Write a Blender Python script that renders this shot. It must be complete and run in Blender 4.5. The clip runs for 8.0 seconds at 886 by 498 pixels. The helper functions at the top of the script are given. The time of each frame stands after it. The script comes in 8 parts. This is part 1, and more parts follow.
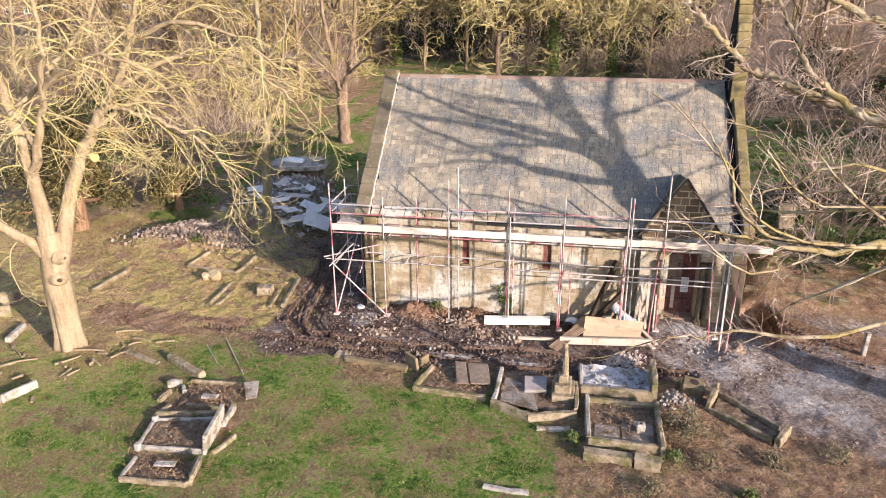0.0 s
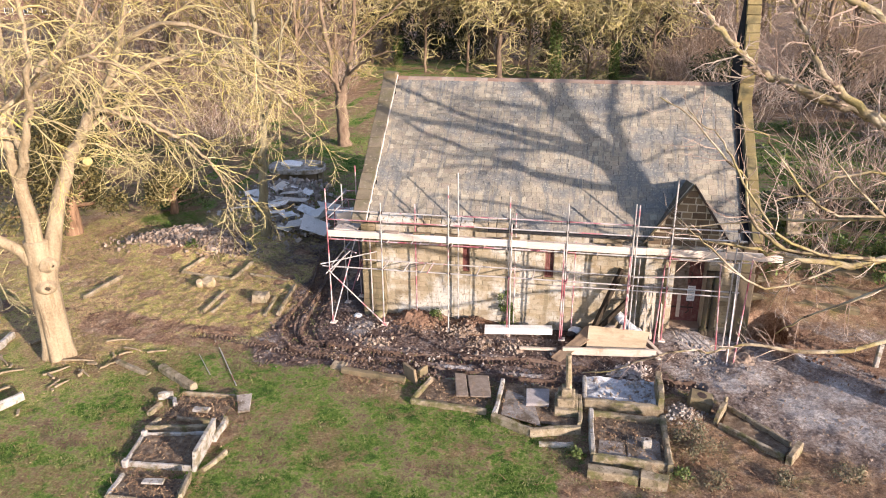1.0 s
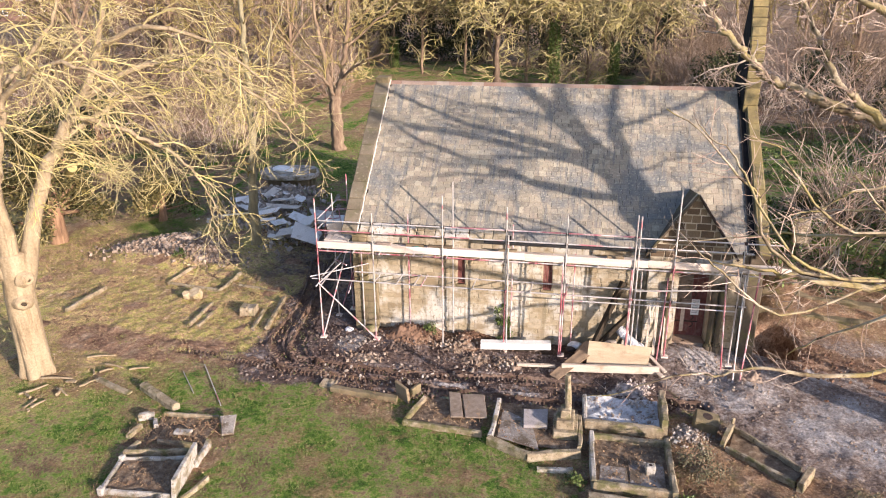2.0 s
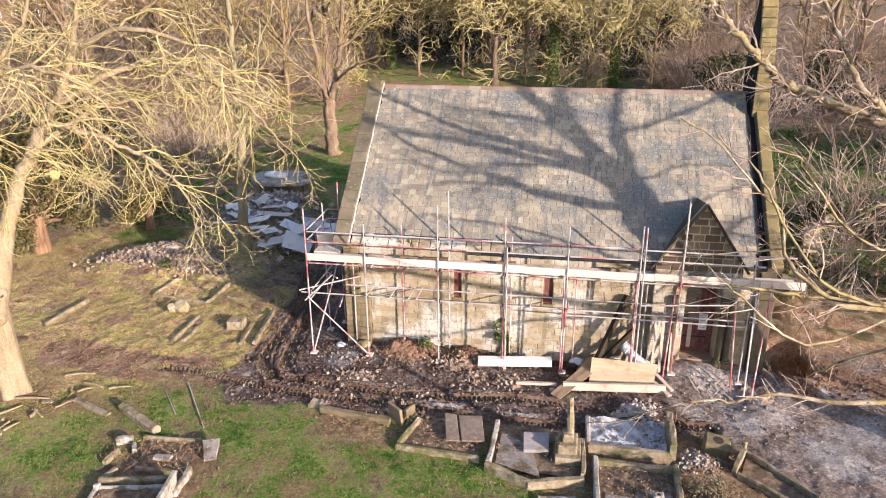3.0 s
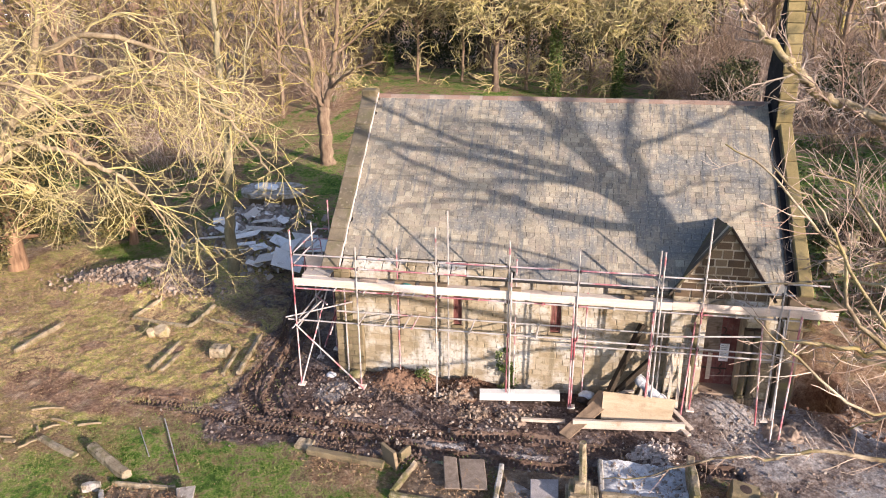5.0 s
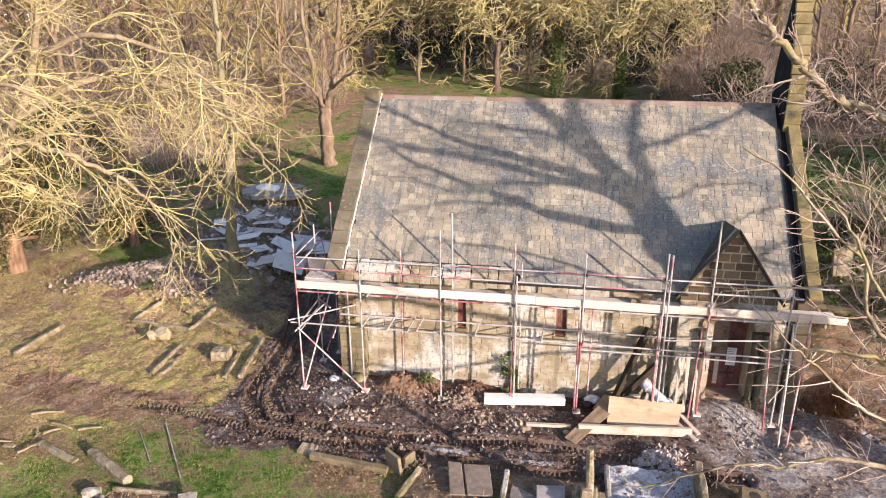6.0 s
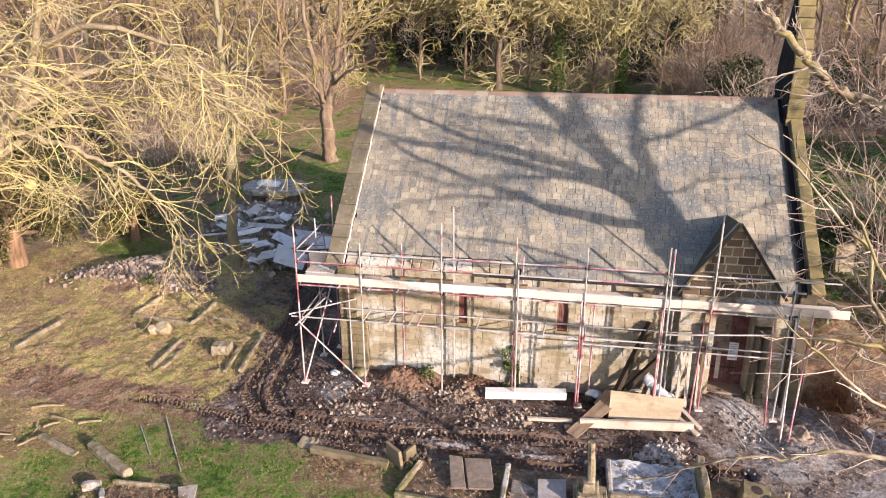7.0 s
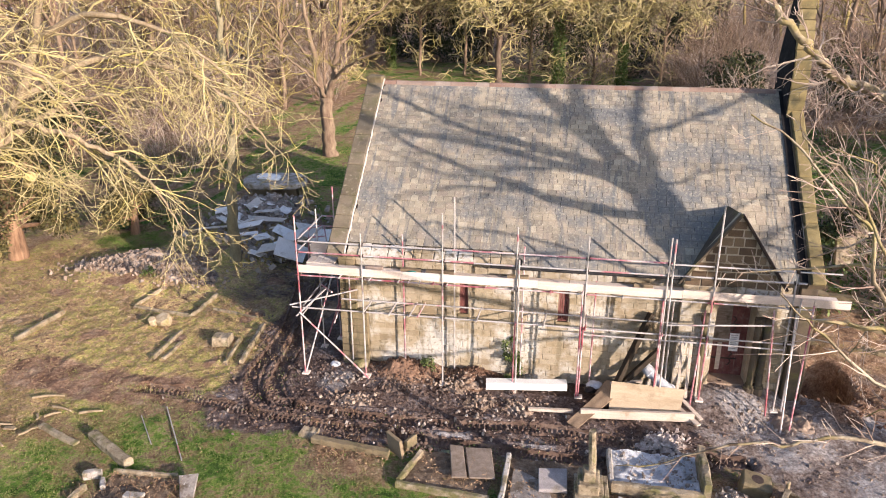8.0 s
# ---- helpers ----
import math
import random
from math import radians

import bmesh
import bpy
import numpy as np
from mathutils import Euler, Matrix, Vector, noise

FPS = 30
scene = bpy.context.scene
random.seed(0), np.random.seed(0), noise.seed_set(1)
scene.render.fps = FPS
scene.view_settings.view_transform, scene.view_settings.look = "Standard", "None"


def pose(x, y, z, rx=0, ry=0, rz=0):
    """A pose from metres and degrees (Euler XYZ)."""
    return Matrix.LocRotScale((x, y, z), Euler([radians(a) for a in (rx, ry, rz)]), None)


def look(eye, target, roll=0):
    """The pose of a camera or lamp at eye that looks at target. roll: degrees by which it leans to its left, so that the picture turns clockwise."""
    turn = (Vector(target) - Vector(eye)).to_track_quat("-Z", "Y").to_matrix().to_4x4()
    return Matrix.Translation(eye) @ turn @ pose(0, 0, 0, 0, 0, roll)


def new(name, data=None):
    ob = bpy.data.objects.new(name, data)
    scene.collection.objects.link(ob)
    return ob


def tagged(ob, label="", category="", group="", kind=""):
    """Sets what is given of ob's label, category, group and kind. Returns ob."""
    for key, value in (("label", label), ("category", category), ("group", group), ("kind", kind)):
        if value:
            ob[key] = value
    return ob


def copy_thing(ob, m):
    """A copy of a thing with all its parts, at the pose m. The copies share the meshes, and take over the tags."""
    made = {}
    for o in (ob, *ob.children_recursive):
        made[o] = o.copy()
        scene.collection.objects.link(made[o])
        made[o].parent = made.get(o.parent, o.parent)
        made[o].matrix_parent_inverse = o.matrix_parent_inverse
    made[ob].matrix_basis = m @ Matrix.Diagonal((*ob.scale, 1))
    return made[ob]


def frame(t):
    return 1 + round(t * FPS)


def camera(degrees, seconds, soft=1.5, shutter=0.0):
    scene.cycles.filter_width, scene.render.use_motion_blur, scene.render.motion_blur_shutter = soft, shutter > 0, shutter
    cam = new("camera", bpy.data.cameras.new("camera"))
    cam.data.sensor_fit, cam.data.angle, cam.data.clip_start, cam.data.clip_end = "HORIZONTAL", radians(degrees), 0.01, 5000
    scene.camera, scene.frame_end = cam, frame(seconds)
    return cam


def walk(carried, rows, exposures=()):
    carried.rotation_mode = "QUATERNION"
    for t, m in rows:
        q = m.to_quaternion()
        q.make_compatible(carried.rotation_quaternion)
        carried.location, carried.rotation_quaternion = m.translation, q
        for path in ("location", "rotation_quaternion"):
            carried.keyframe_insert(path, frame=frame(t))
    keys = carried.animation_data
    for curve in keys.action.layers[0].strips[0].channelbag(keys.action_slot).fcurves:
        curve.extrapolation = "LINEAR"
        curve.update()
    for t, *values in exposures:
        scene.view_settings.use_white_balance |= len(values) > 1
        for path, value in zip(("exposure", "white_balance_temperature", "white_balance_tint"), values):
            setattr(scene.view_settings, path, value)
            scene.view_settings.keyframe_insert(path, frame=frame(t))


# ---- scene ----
cam = camera(61.5, 8.0, soft=1.0)

PATH = [
    (0, (7.502, -24.908, 12.629), (7.168, -23.082, 11.885), -0.5),
    (0.5, (7.453, -24.571, 12.57), (7.118, -22.745, 11.827), -0.5),
    (1, (7.433, -24.15, 12.566), (7.095, -22.323, 11.824), -0.5),
    (1.5, (7.426, -23.643, 12.591), (7.089, -21.817, 11.849), -0.5),
    (3, (7.29, -21.859, 12.453), (6.958, -20.03, 11.715), -0.6),
    (3.5, (7.213, -21.32, 12.418), (6.883, -19.49, 11.682), -0.5),
    (4, (7.139, -20.735, 12.378), (6.809, -18.905, 11.644), -0.5),
    (4.5, (7.067, -20.24, 12.341), (6.735, -18.408, 11.61), -0.6),
    (6, (6.794, -19.727, 12.311), (6.464, -17.894, 11.583), -0.5),
    (6.5, (6.758, -19.707, 12.233), (6.428, -17.874, 11.504), -0.5),
    (7, (6.777, -19.734, 12.143), (6.445, -17.901, 11.413), -0.4),
    (7.5, (6.752, -19.805, 12.038), (6.421, -17.974, 11.305), -0.4),
    (8, (6.746, -19.818, 11.935), (6.416, -17.987, 11.201), -0.3),
]
EXPOSURE, KELVIN, TINT = 1.02, 6350.0, 20.0
walk(cam, [(t, look(eye, target, roll)) for t, eye, target, roll in PATH], [(0.0, EXPOSURE - 0.02, KELVIN, TINT), (4.5, EXPOSURE - 0.03, KELVIN, TINT), (8.0, EXPOSURE - 0.10, KELVIN, TINT)])

# ---- world, sun and exposure ----
SUN_AZ, SUN_EL = 35.0, 14.5          # degrees from +x towards -y, and above the horizon
sun_way = Vector((math.cos(radians(SUN_EL)) * math.cos(radians(SUN_AZ)), -math.cos(radians(SUN_EL)) * math.sin(radians(SUN_AZ)), math.sin(radians(SUN_EL))))
world = bpy.data.worlds.new("sky_world")
scene.world = world
world.use_nodes = True
wn = world.node_tree
sky = wn.nodes.new("ShaderNodeTexSky")
sky.sky_type = "NISHITA"
sky.sun_disc = False
sky.sun_elevation = radians(SUN_EL + 8)
sky.sun_rotation = radians(90 + SUN_AZ)
wn.links.new(sky.outputs[0], wn.nodes["Background"].inputs[0])
wn.nodes["Background"].inputs[1].default_value = 0.12
sun = new("sun", bpy.data.lights.new("sun", "SUN"))
sun.data.energy, sun.data.angle, sun.data.color = 5.0, radians(0.6), (1.0, 0.86, 0.69)
sun.matrix_world = look((60, -45, 40), Vector((60, -45, 40)) - sun_way)


# ---- materials ----
def ramp_node(nt, stops):
    n = nt.nodes.new("ShaderNodeValToRGB")
    while len(n.color_ramp.elements) < len(stops):
        n.color_ramp.elements.new(0.5)
    for e, (at, c) in zip(n.color_ramp.elements, stops):
        e.position, e.color = at, (*c, 1)
    return n


def mix_node(nt, fac, a, b, blend="MIX"):
    n = nt.nodes.new("ShaderNodeMix")
    n.data_type, n.blend_type = "RGBA", blend
    for sock, v in ((n.inputs[0], fac), (n.inputs[6], a), (n.inputs[7], b)):
        if isinstance(v, bpy.types.NodeSocket):
            nt.links.new(v, sock)
        elif isinstance(v, (int, float)):
            sock.default_value = v
        else:
            sock.default_value = (*v, 1)
    return n.outputs[2]


def math_node(nt, op, a, b=0.0, clamp=False):
    n = nt.nodes.new("ShaderNodeMath")
    n.operation, n.use_clamp = op, clamp
    for sock, v in ((n.inputs[0], a), (n.inputs[1], b)):
        if isinstance(v, bpy.types.NodeSocket):
            nt.links.new(v, sock)
        else:
            sock.default_value = v
    return n.outputs[0]


def noise_node(nt, scale, detail=5.0, rough=0.6, stretch=None):
    geo = nt.nodes.new("ShaderNodeNewGeometry")
    n = nt.nodes.new("ShaderNodeTexNoise")
    n.inputs["Scale"].default_value, n.inputs["Detail"].default_value, n.inputs["Roughness"].default_value = scale, detail, rough
    if stretch:
        m = nt.nodes.new("ShaderNodeVectorMath")
        m.operation = "MULTIPLY"
        m.inputs[1].default_value = stretch
        nt.links.new(geo.outputs["Position"], m.inputs[0])
        nt.links.new(m.outputs[0], n.inputs["Vector"])
    else:
        nt.links.new(geo.outputs["Position"], n.inputs["Vector"])
    return n.outputs["Fac"]


def piece_random(nt):
    """One random number a piece, for pieces on their own and for pieces joined in one mesh."""
    info, geo = nt.nodes.new("ShaderNodeObjectInfo"), nt.nodes.new("ShaderNodeNewGeometry")
    return math_node(nt, "FRACT", math_node(nt, "ADD", info.outputs["Random"], geo.outputs["Random Per Island"]))


def surface(name, stops, scale=3.0, rough=0.85, bump=0.3, grain=40.0, metal=0.0, pieces=None, piece_mix=0.6, stain=None, stain_scale=0.8, stain_range=(0.5, 0.7), stretch=None, spec=0.3, streak=None, speck=None):
    """A weathered surface: broad variation by stops, fine grain, bump; pieces: a second ramp driven by each piece's random number; stain: colour of patches."""
    m = bpy.data.materials.new(name)
    m.use_nodes = True
    nt = m.node_tree
    bs = nt.nodes["Principled BSDF"]
    broad = noise_node(nt, scale, 6, 0.65, stretch)
    r = ramp_node(nt, stops)
    nt.links.new(broad, r.inputs[0])
    col = r.outputs[0]
    if pieces:
        p = ramp_node(nt, pieces)
        nt.links.new(piece_random(nt), p.inputs[0])
        col = mix_node(nt, piece_mix, col, p.outputs[0])
    if stain:
        sn = noise_node(nt, stain_scale, 5, 0.62)
        mr = nt.nodes.new("ShaderNodeMapRange")
        mr.inputs[1].default_value, mr.inputs[2].default_value = stain_range
        nt.links.new(sn, mr.inputs[0])
        col = mix_node(nt, mr.outputs[0], col, stain)
    if streak:
        sn = noise_node(nt, 1.0, 5, 0.65, streak[1])
        mr = nt.nodes.new("ShaderNodeMapRange")
        mr.inputs[1].default_value, mr.inputs[2].default_value, mr.inputs[4].default_value = streak[2][0], streak[2][1], 0.8
        nt.links.new(sn, mr.inputs[0])
        col = mix_node(nt, mr.outputs[0], col, streak[0])
    if speck:
        sn = noise_node(nt, speck[1], 3, 0.6)
        mr = nt.nodes.new("ShaderNodeMapRange")
        mr.inputs[1].default_value, mr.inputs[2].default_value = speck[2]
        nt.links.new(sn, mr.inputs[0])
        col = mix_node(nt, mr.outputs[0], col, speck[0])
    fine = noise_node(nt, grain, 4, 0.7)
    g = ramp_node(nt, ((0.25, (0.72, 0.72, 0.72)), (0.75, (1.22, 1.22, 1.22))))
    nt.links.new(fine, g.inputs[0])
    col = mix_node(nt, 1.0, col, g.outputs[0], "MULTIPLY")
    nt.links.new(col, bs.inputs["Base Color"])
    bs.inputs["Roughness"].default_value, bs.inputs["Metallic"].default_value = rough, metal
    bs.inputs["Specular IOR Level"].default_value = spec
    if bump:
        b = nt.nodes.new("ShaderNodeBump")
        b.inputs["Strength"].default_value, b.inputs["Distance"].default_value = bump, 0.03
        nt.links.new(fine, b.inputs["Height"])
        nt.links.new(b.outputs[0], bs.inputs["Normal"])
    return m


M = {}
M["wall_stone"] = surface("wall_stone", ((0.3, (0.22, 0.17, 0.105)), (0.5, (0.345, 0.29, 0.20)), (0.7, (0.43, 0.385, 0.30))), 0.8,
                          pieces=((0.0, (0.18, 0.135, 0.08)), (0.15, (0.31, 0.245, 0.15)), (0.5, (0.37, 0.31, 0.215)), (0.85, (0.45, 0.40, 0.315)), (0.95, (0.29, 0.215, 0.125)), (1.0, (0.14, 0.105, 0.07))), piece_mix=0.45,
                          stain=(0.535, 0.515, 0.465), stain_scale=0.6, stain_range=(0.48, 0.58), streak=((0.20, 0.17, 0.11), (3.4, 3.4, 0.32), (0.54, 0.68)), speck=((0.22, 0.18, 0.11), 7, (0.54, 0.68)))
M["wall_joint"] = surface("lime_joint", ((0.3, (0.30, 0.25, 0.17)), (0.7, (0.46, 0.41, 0.32))), 2)
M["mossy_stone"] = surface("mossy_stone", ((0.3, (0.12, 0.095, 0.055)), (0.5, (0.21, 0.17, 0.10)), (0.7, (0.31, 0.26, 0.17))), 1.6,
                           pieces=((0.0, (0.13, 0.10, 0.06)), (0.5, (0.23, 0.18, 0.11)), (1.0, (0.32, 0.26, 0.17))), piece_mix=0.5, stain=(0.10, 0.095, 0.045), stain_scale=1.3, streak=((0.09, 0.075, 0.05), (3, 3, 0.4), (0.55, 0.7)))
M["lichen_stone"] = surface("lichened_stone", ((0.3, (0.13, 0.10, 0.045)), (0.5, (0.22, 0.175, 0.075)), (0.7, (0.31, 0.255, 0.13))), 1.4, pieces=((0, (0.14, 0.11, 0.05)), (1, (0.28, 0.225, 0.11))), piece_mix=0.4, stain=(0.10, 0.09, 0.05), stain_scale=1.8)
M["coping"] = surface("lichened_coping", ((0.3, (0.10, 0.083, 0.058)), (0.5, (0.165, 0.138, 0.098)), (0.7, (0.24, 0.205, 0.15))), 1.2, pieces=((0, (0.11, 0.09, 0.06)), (1, (0.21, 0.175, 0.125))), piece_mix=0.4, stain=(0.12, 0.115, 0.055), stain_scale=1.6, speck=((0.26, 0.23, 0.17), 9, (0.58, 0.7)))
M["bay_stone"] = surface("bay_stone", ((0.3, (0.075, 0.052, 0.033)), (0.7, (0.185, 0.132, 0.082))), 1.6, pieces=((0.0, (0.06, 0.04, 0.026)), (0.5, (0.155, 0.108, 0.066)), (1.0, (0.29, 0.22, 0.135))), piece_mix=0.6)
# stone darkened to carry shade in its colour, with greenish patches
M["shade_dark_stone"] = surface("shade_dark_stone", ((0.3, (0.06, 0.048, 0.035)), (0.7, (0.14, 0.11, 0.075))), 2, stain=(0.13, 0.12, 0.05), stain_scale=1.5, stain_range=(0.52, 0.66))
M["dark_stone"] = surface("dark_stone", ((0.3, (0.12, 0.09, 0.06)), (0.7, (0.24, 0.18, 0.11))), 2,
                          pieces=((0.0, (0.10, 0.075, 0.05)), (0.5, (0.20, 0.15, 0.09)), (1.0, (0.28, 0.22, 0.14))), piece_mix=0.6)
M["slate"] = surface("stone_slate", ((0.3, (0.175, 0.158, 0.125)), (0.5, (0.32, 0.283, 0.215)), (0.7, (0.45, 0.39, 0.28))), 0.55,
                     pieces=((0.0, (0.125, 0.117, 0.105)), (0.12, (0.215, 0.192, 0.158)), (0.45, (0.345, 0.305, 0.228)), (0.7, (0.285, 0.235, 0.195)), (0.9, (0.43, 0.375, 0.275)), (0.985, (0.52, 0.465, 0.355)), (1.0, (0.11, 0.107, 0.10))), piece_mix=0.6,
                     stain=(0.20, 0.202, 0.192), stain_scale=0.9, stain_range=(0.49, 0.63), bump=0.7, grain=30, streak=((0.155, 0.163, 0.163), (4.2, 0.45, 0.45), (0.52, 0.62)), speck=((0.47, 0.435, 0.355), 13.0, (0.54, 0.78)))
M["under_slate"] = surface("roof_underlay", ((0.3, (0.04, 0.035, 0.03)), (0.7, (0.08, 0.07, 0.06))), 5)
M["ridge"] = surface("ridge_terracotta", ((0.3, (0.20, 0.13, 0.10)), (0.7, (0.32, 0.24, 0.19))), 3, pieces=((0, (0.22, 0.12, 0.09)), (0.6, (0.30, 0.22, 0.18)), (1, (0.40, 0.36, 0.31))), piece_mix=0.5)
M["lead"] = surface("white_fillet", ((0.3, (0.44, 0.40, 0.34)), (0.7, (0.62, 0.58, 0.51))), 6)
M["gutter"] = surface("black_gutter", ((0.3, (0.02, 0.02, 0.022)), (0.7, (0.05, 0.05, 0.052))), 5, rough=0.4, bump=0.05)
M["red_wood"] = surface("red_paint_wood", ((0.3, (0.12, 0.04, 0.036)), (0.55, (0.19, 0.075, 0.065)), (0.75, (0.27, 0.19, 0.15))), 4, rough=0.7, streak=((0.30, 0.225, 0.175), (11, 11, 0.9), (0.56, 0.72)))
M["board_grey"] = surface("weathered_board", ((0.3, (0.15, 0.115, 0.085)), (0.7, (0.30, 0.245, 0.20))), 4, stretch=(1, 1, 6), stain=(0.11, 0.085, 0.055), stain_scale=2.5, stain_range=(0.54, 0.66))
M["paper"] = surface("white_paper", ((0.3, (0.78, 0.78, 0.78)), (0.7, (0.84, 0.84, 0.84))), 6, bump=0)
M["ink"] = surface("grey_ink", ((0.3, (0.25, 0.25, 0.27)), (0.7, (0.35, 0.35, 0.36))), 6, bump=0)
M["iron"] = surface("dark_iron", ((0.3, (0.03, 0.02, 0.018)), (0.7, (0.07, 0.05, 0.04))), 8, rough=0.6)
M["tube"] = surface("galvanised_tube", ((0.3, (0.40, 0.37, 0.35)), (0.5, (0.52, 0.49, 0.47)), (0.7, (0.62, 0.58, 0.56))), 2.5, rough=0.45, metal=0.3, bump=0.05, stain=(0.50, 0.20, 0.22), stain_scale=1.1, stain_range=(0.58, 0.63))
M["red_tube"] = surface("red_banded_tube", ((0.36, (0.36, 0.09, 0.11)), (0.48, (0.48, 0.22, 0.24)), (0.56, (0.60, 0.50, 0.49))), 1.5, rough=0.5, metal=0.2, bump=0.05, grain=14)
M["scaff_board"] = surface("scaffold_board", ((0.3, (0.55, 0.45, 0.37)), (0.5, (0.67, 0.58, 0.50)), (0.7, (0.75, 0.69, 0.62))), 2.2, stretch=(0.5, 4, 6), pieces=((0, (0.56, 0.46, 0.38)), (1, (0.75, 0.69, 0.63))), piece_mix=0.4, bump=0.15)
M["ply"] = surface("plywood", ((0.3, (0.42, 0.32, 0.205)), (0.7, (0.58, 0.475, 0.335))), 1.6, stretch=(0.6, 3, 3), bump=0.1, stain=(0.36, 0.27, 0.175), stain_scale=2.2, stain_range=(0.55, 0.68))
M["ply_old"] = surface("old_plywood", ((0.3, (0.24, 0.17, 0.11)), (0.7, (0.40, 0.29, 0.19))), 2.0, stretch=(2, 0.6, 2), bump=0.1)
M["new_timber"] = surface("sawn_timber", ((0.3, (0.45, 0.37, 0.295)), (0.7, (0.61, 0.535, 0.455))), 2.5, stretch=(0.5, 4, 4), bump=0.1, stain=(0.36, 0.28, 0.20), stain_scale=2.0, stain_range=(0.56, 0.7))
M["dark_timber"] = surface("black_timber", ((0.3, (0.025, 0.018, 0.012)), (0.7, (0.06, 0.045, 0.03))), 3)
M["white_plastic"] = surface("white_board", ((0.3, (0.80, 0.80, 0.78)), (0.7, (0.86, 0.86, 0.84))), 3, bump=0.03, rough=0.5)
M["plastic_sheet"] = surface("grey_plastic_sheet", ((0.3, (0.55, 0.57, 0.60)), (0.7, (0.76, 0.77, 0.79))), 3, bump=0.3, rough=0.35, grain=8)
M["grave_stone"] = surface("grave_sandstone", ((0.3, (0.17, 0.13, 0.085)), (0.5, (0.30, 0.245, 0.165)), (0.7, (0.42, 0.365, 0.28))), 3.4, stain=(0.15, 0.14, 0.06), stain_scale=2.2, stain_range=(0.5, 0.62), speck=((0.10, 0.08, 0.05), 9, (0.58, 0.7)), bump=0.8, grain=18)
M["pale_stone"] = surface("pale_marble", ((0.3, (0.31, 0.285, 0.25)), (0.6, (0.45, 0.425, 0.39)), (0.8, (0.55, 0.53, 0.50))), 3.2, stain=(0.22, 0.19, 0.12), stain_scale=2.6, stain_range=(0.48, 0.62), speck=((0.17, 0.145, 0.10), 10, (0.57, 0.68)), bump=0.6, grain=20)
M["tan_stone"] = surface("tan_sandstone", ((0.3, (0.30, 0.23, 0.14)), (0.5, (0.42, 0.34, 0.225)), (0.7, (0.54, 0.46, 0.33))), 4, stain=(0.27, 0.24, 0.11), stain_scale=2.4, stain_range=(0.5, 0.65), bump=0.7, grain=18)
M["grey_slab"] = surface("grey_slab", ((0.3, (0.24, 0.22, 0.22)), (0.7, (0.40, 0.37, 0.36))), 3, stain=(0.20, 0.17, 0.12), stain_scale=2)
M["soil_bed"] = surface("grave_soil", ((0.3, (0.08, 0.055, 0.035)), (0.5, (0.17, 0.12, 0.08)), (0.7, (0.30, 0.24, 0.17))), 6, bump=0.8, grain=30)
M["ash"] = surface("pale_mortar_rubble", ((0.3, (0.26, 0.265, 0.27)), (0.5, (0.56, 0.575, 0.595)), (0.7, (0.78, 0.79, 0.80))), 4, bump=1.0, grain=14)
M["rubble"] = surface("rubble_stone", ((0.3, (0.12, 0.082, 0.060)), (0.7, (0.22, 0.165, 0.13))), 6, pieces=((0, (0.085, 0.055, 0.042)), (0.6, (0.145, 0.102, 0.082)), (0.95, (0.19, 0.15, 0.13)), (1, (0.36, 0.33, 0.31))), piece_mix=0.75)
M["tan_rubble"] = surface("tan_rubble", ((0.3, (0.216, 0.153, 0.108)), (0.7, (0.368, 0.285, 0.217))), 5, pieces=((0, (0.160, 0.110, 0.077)), (0.5, (0.304, 0.23, 0.172)), (1, (0.448, 0.38, 0.315))), piece_mix=0.6)
M["red_soil"] = surface("red_soil", ((0.3, (0.101, 0.053, 0.034)), (0.5, (0.164, 0.091, 0.059)), (0.7, (0.226, 0.141, 0.095))), 5, pieces=((0, (0.078, 0.042, 0.027)), (0.6, (0.164, 0.095, 0.061)), (1, (0.257, 0.175, 0.125))), piece_mix=0.5, bump=0.8)
M["mortar"] = surface("crushed_mortar", ((0.3, (0.30, 0.235, 0.20)), (0.5, (0.46, 0.395, 0.355)), (0.7, (0.62, 0.57, 0.53))), 5, bump=0.9, grain=20)
M["pale_rubble"] = surface("pale_rubble", ((0.3, (0.27, 0.225, 0.185)), (0.7, (0.42, 0.375, 0.33))), 6, pieces=((0, (0.16, 0.125, 0.10)), (0.55, (0.31, 0.265, 0.225)), (0.9, (0.44, 0.405, 0.365)), (1, (0.60, 0.58, 0.55))), piece_mix=0.7)
M["asbestos"] = surface("broken_sheet", ((0.3, (0.62, 0.59, 0.55)), (0.7, (0.82, 0.80, 0.77))), 2.5, pieces=((0, (0.46, 0.39, 0.31)), (0.3, (0.68, 0.62, 0.54)), (0.6, (0.82, 0.81, 0.79)), (1, (0.88, 0.88, 0.87))), piece_mix=0.6, stain=(0.44, 0.39, 0.33), stain_scale=2.2, stain_range=(0.56, 0.70))
M["concrete"] = surface("grey_concrete", ((0.3, (0.17, 0.145, 0.12)), (0.7, (0.38, 0.345, 0.31))), 3, stain=(0.13, 0.10, 0.07), stain_scale=1.9, stain_range=(0.47, 0.58), bump=0.8, grain=18, speck=((0.42, 0.40, 0.37), 8, (0.6, 0.7)))
# near-black colour standing in for faces turned away from the sun
M["shade_black"] = surface("shade_black_sheet", ((0.3, (0.008, 0.008, 0.01)), (0.6, (0.02, 0.019, 0.02)), (0.8, (0.07, 0.066, 0.062))), 3, rough=0.9, spec=0.1)
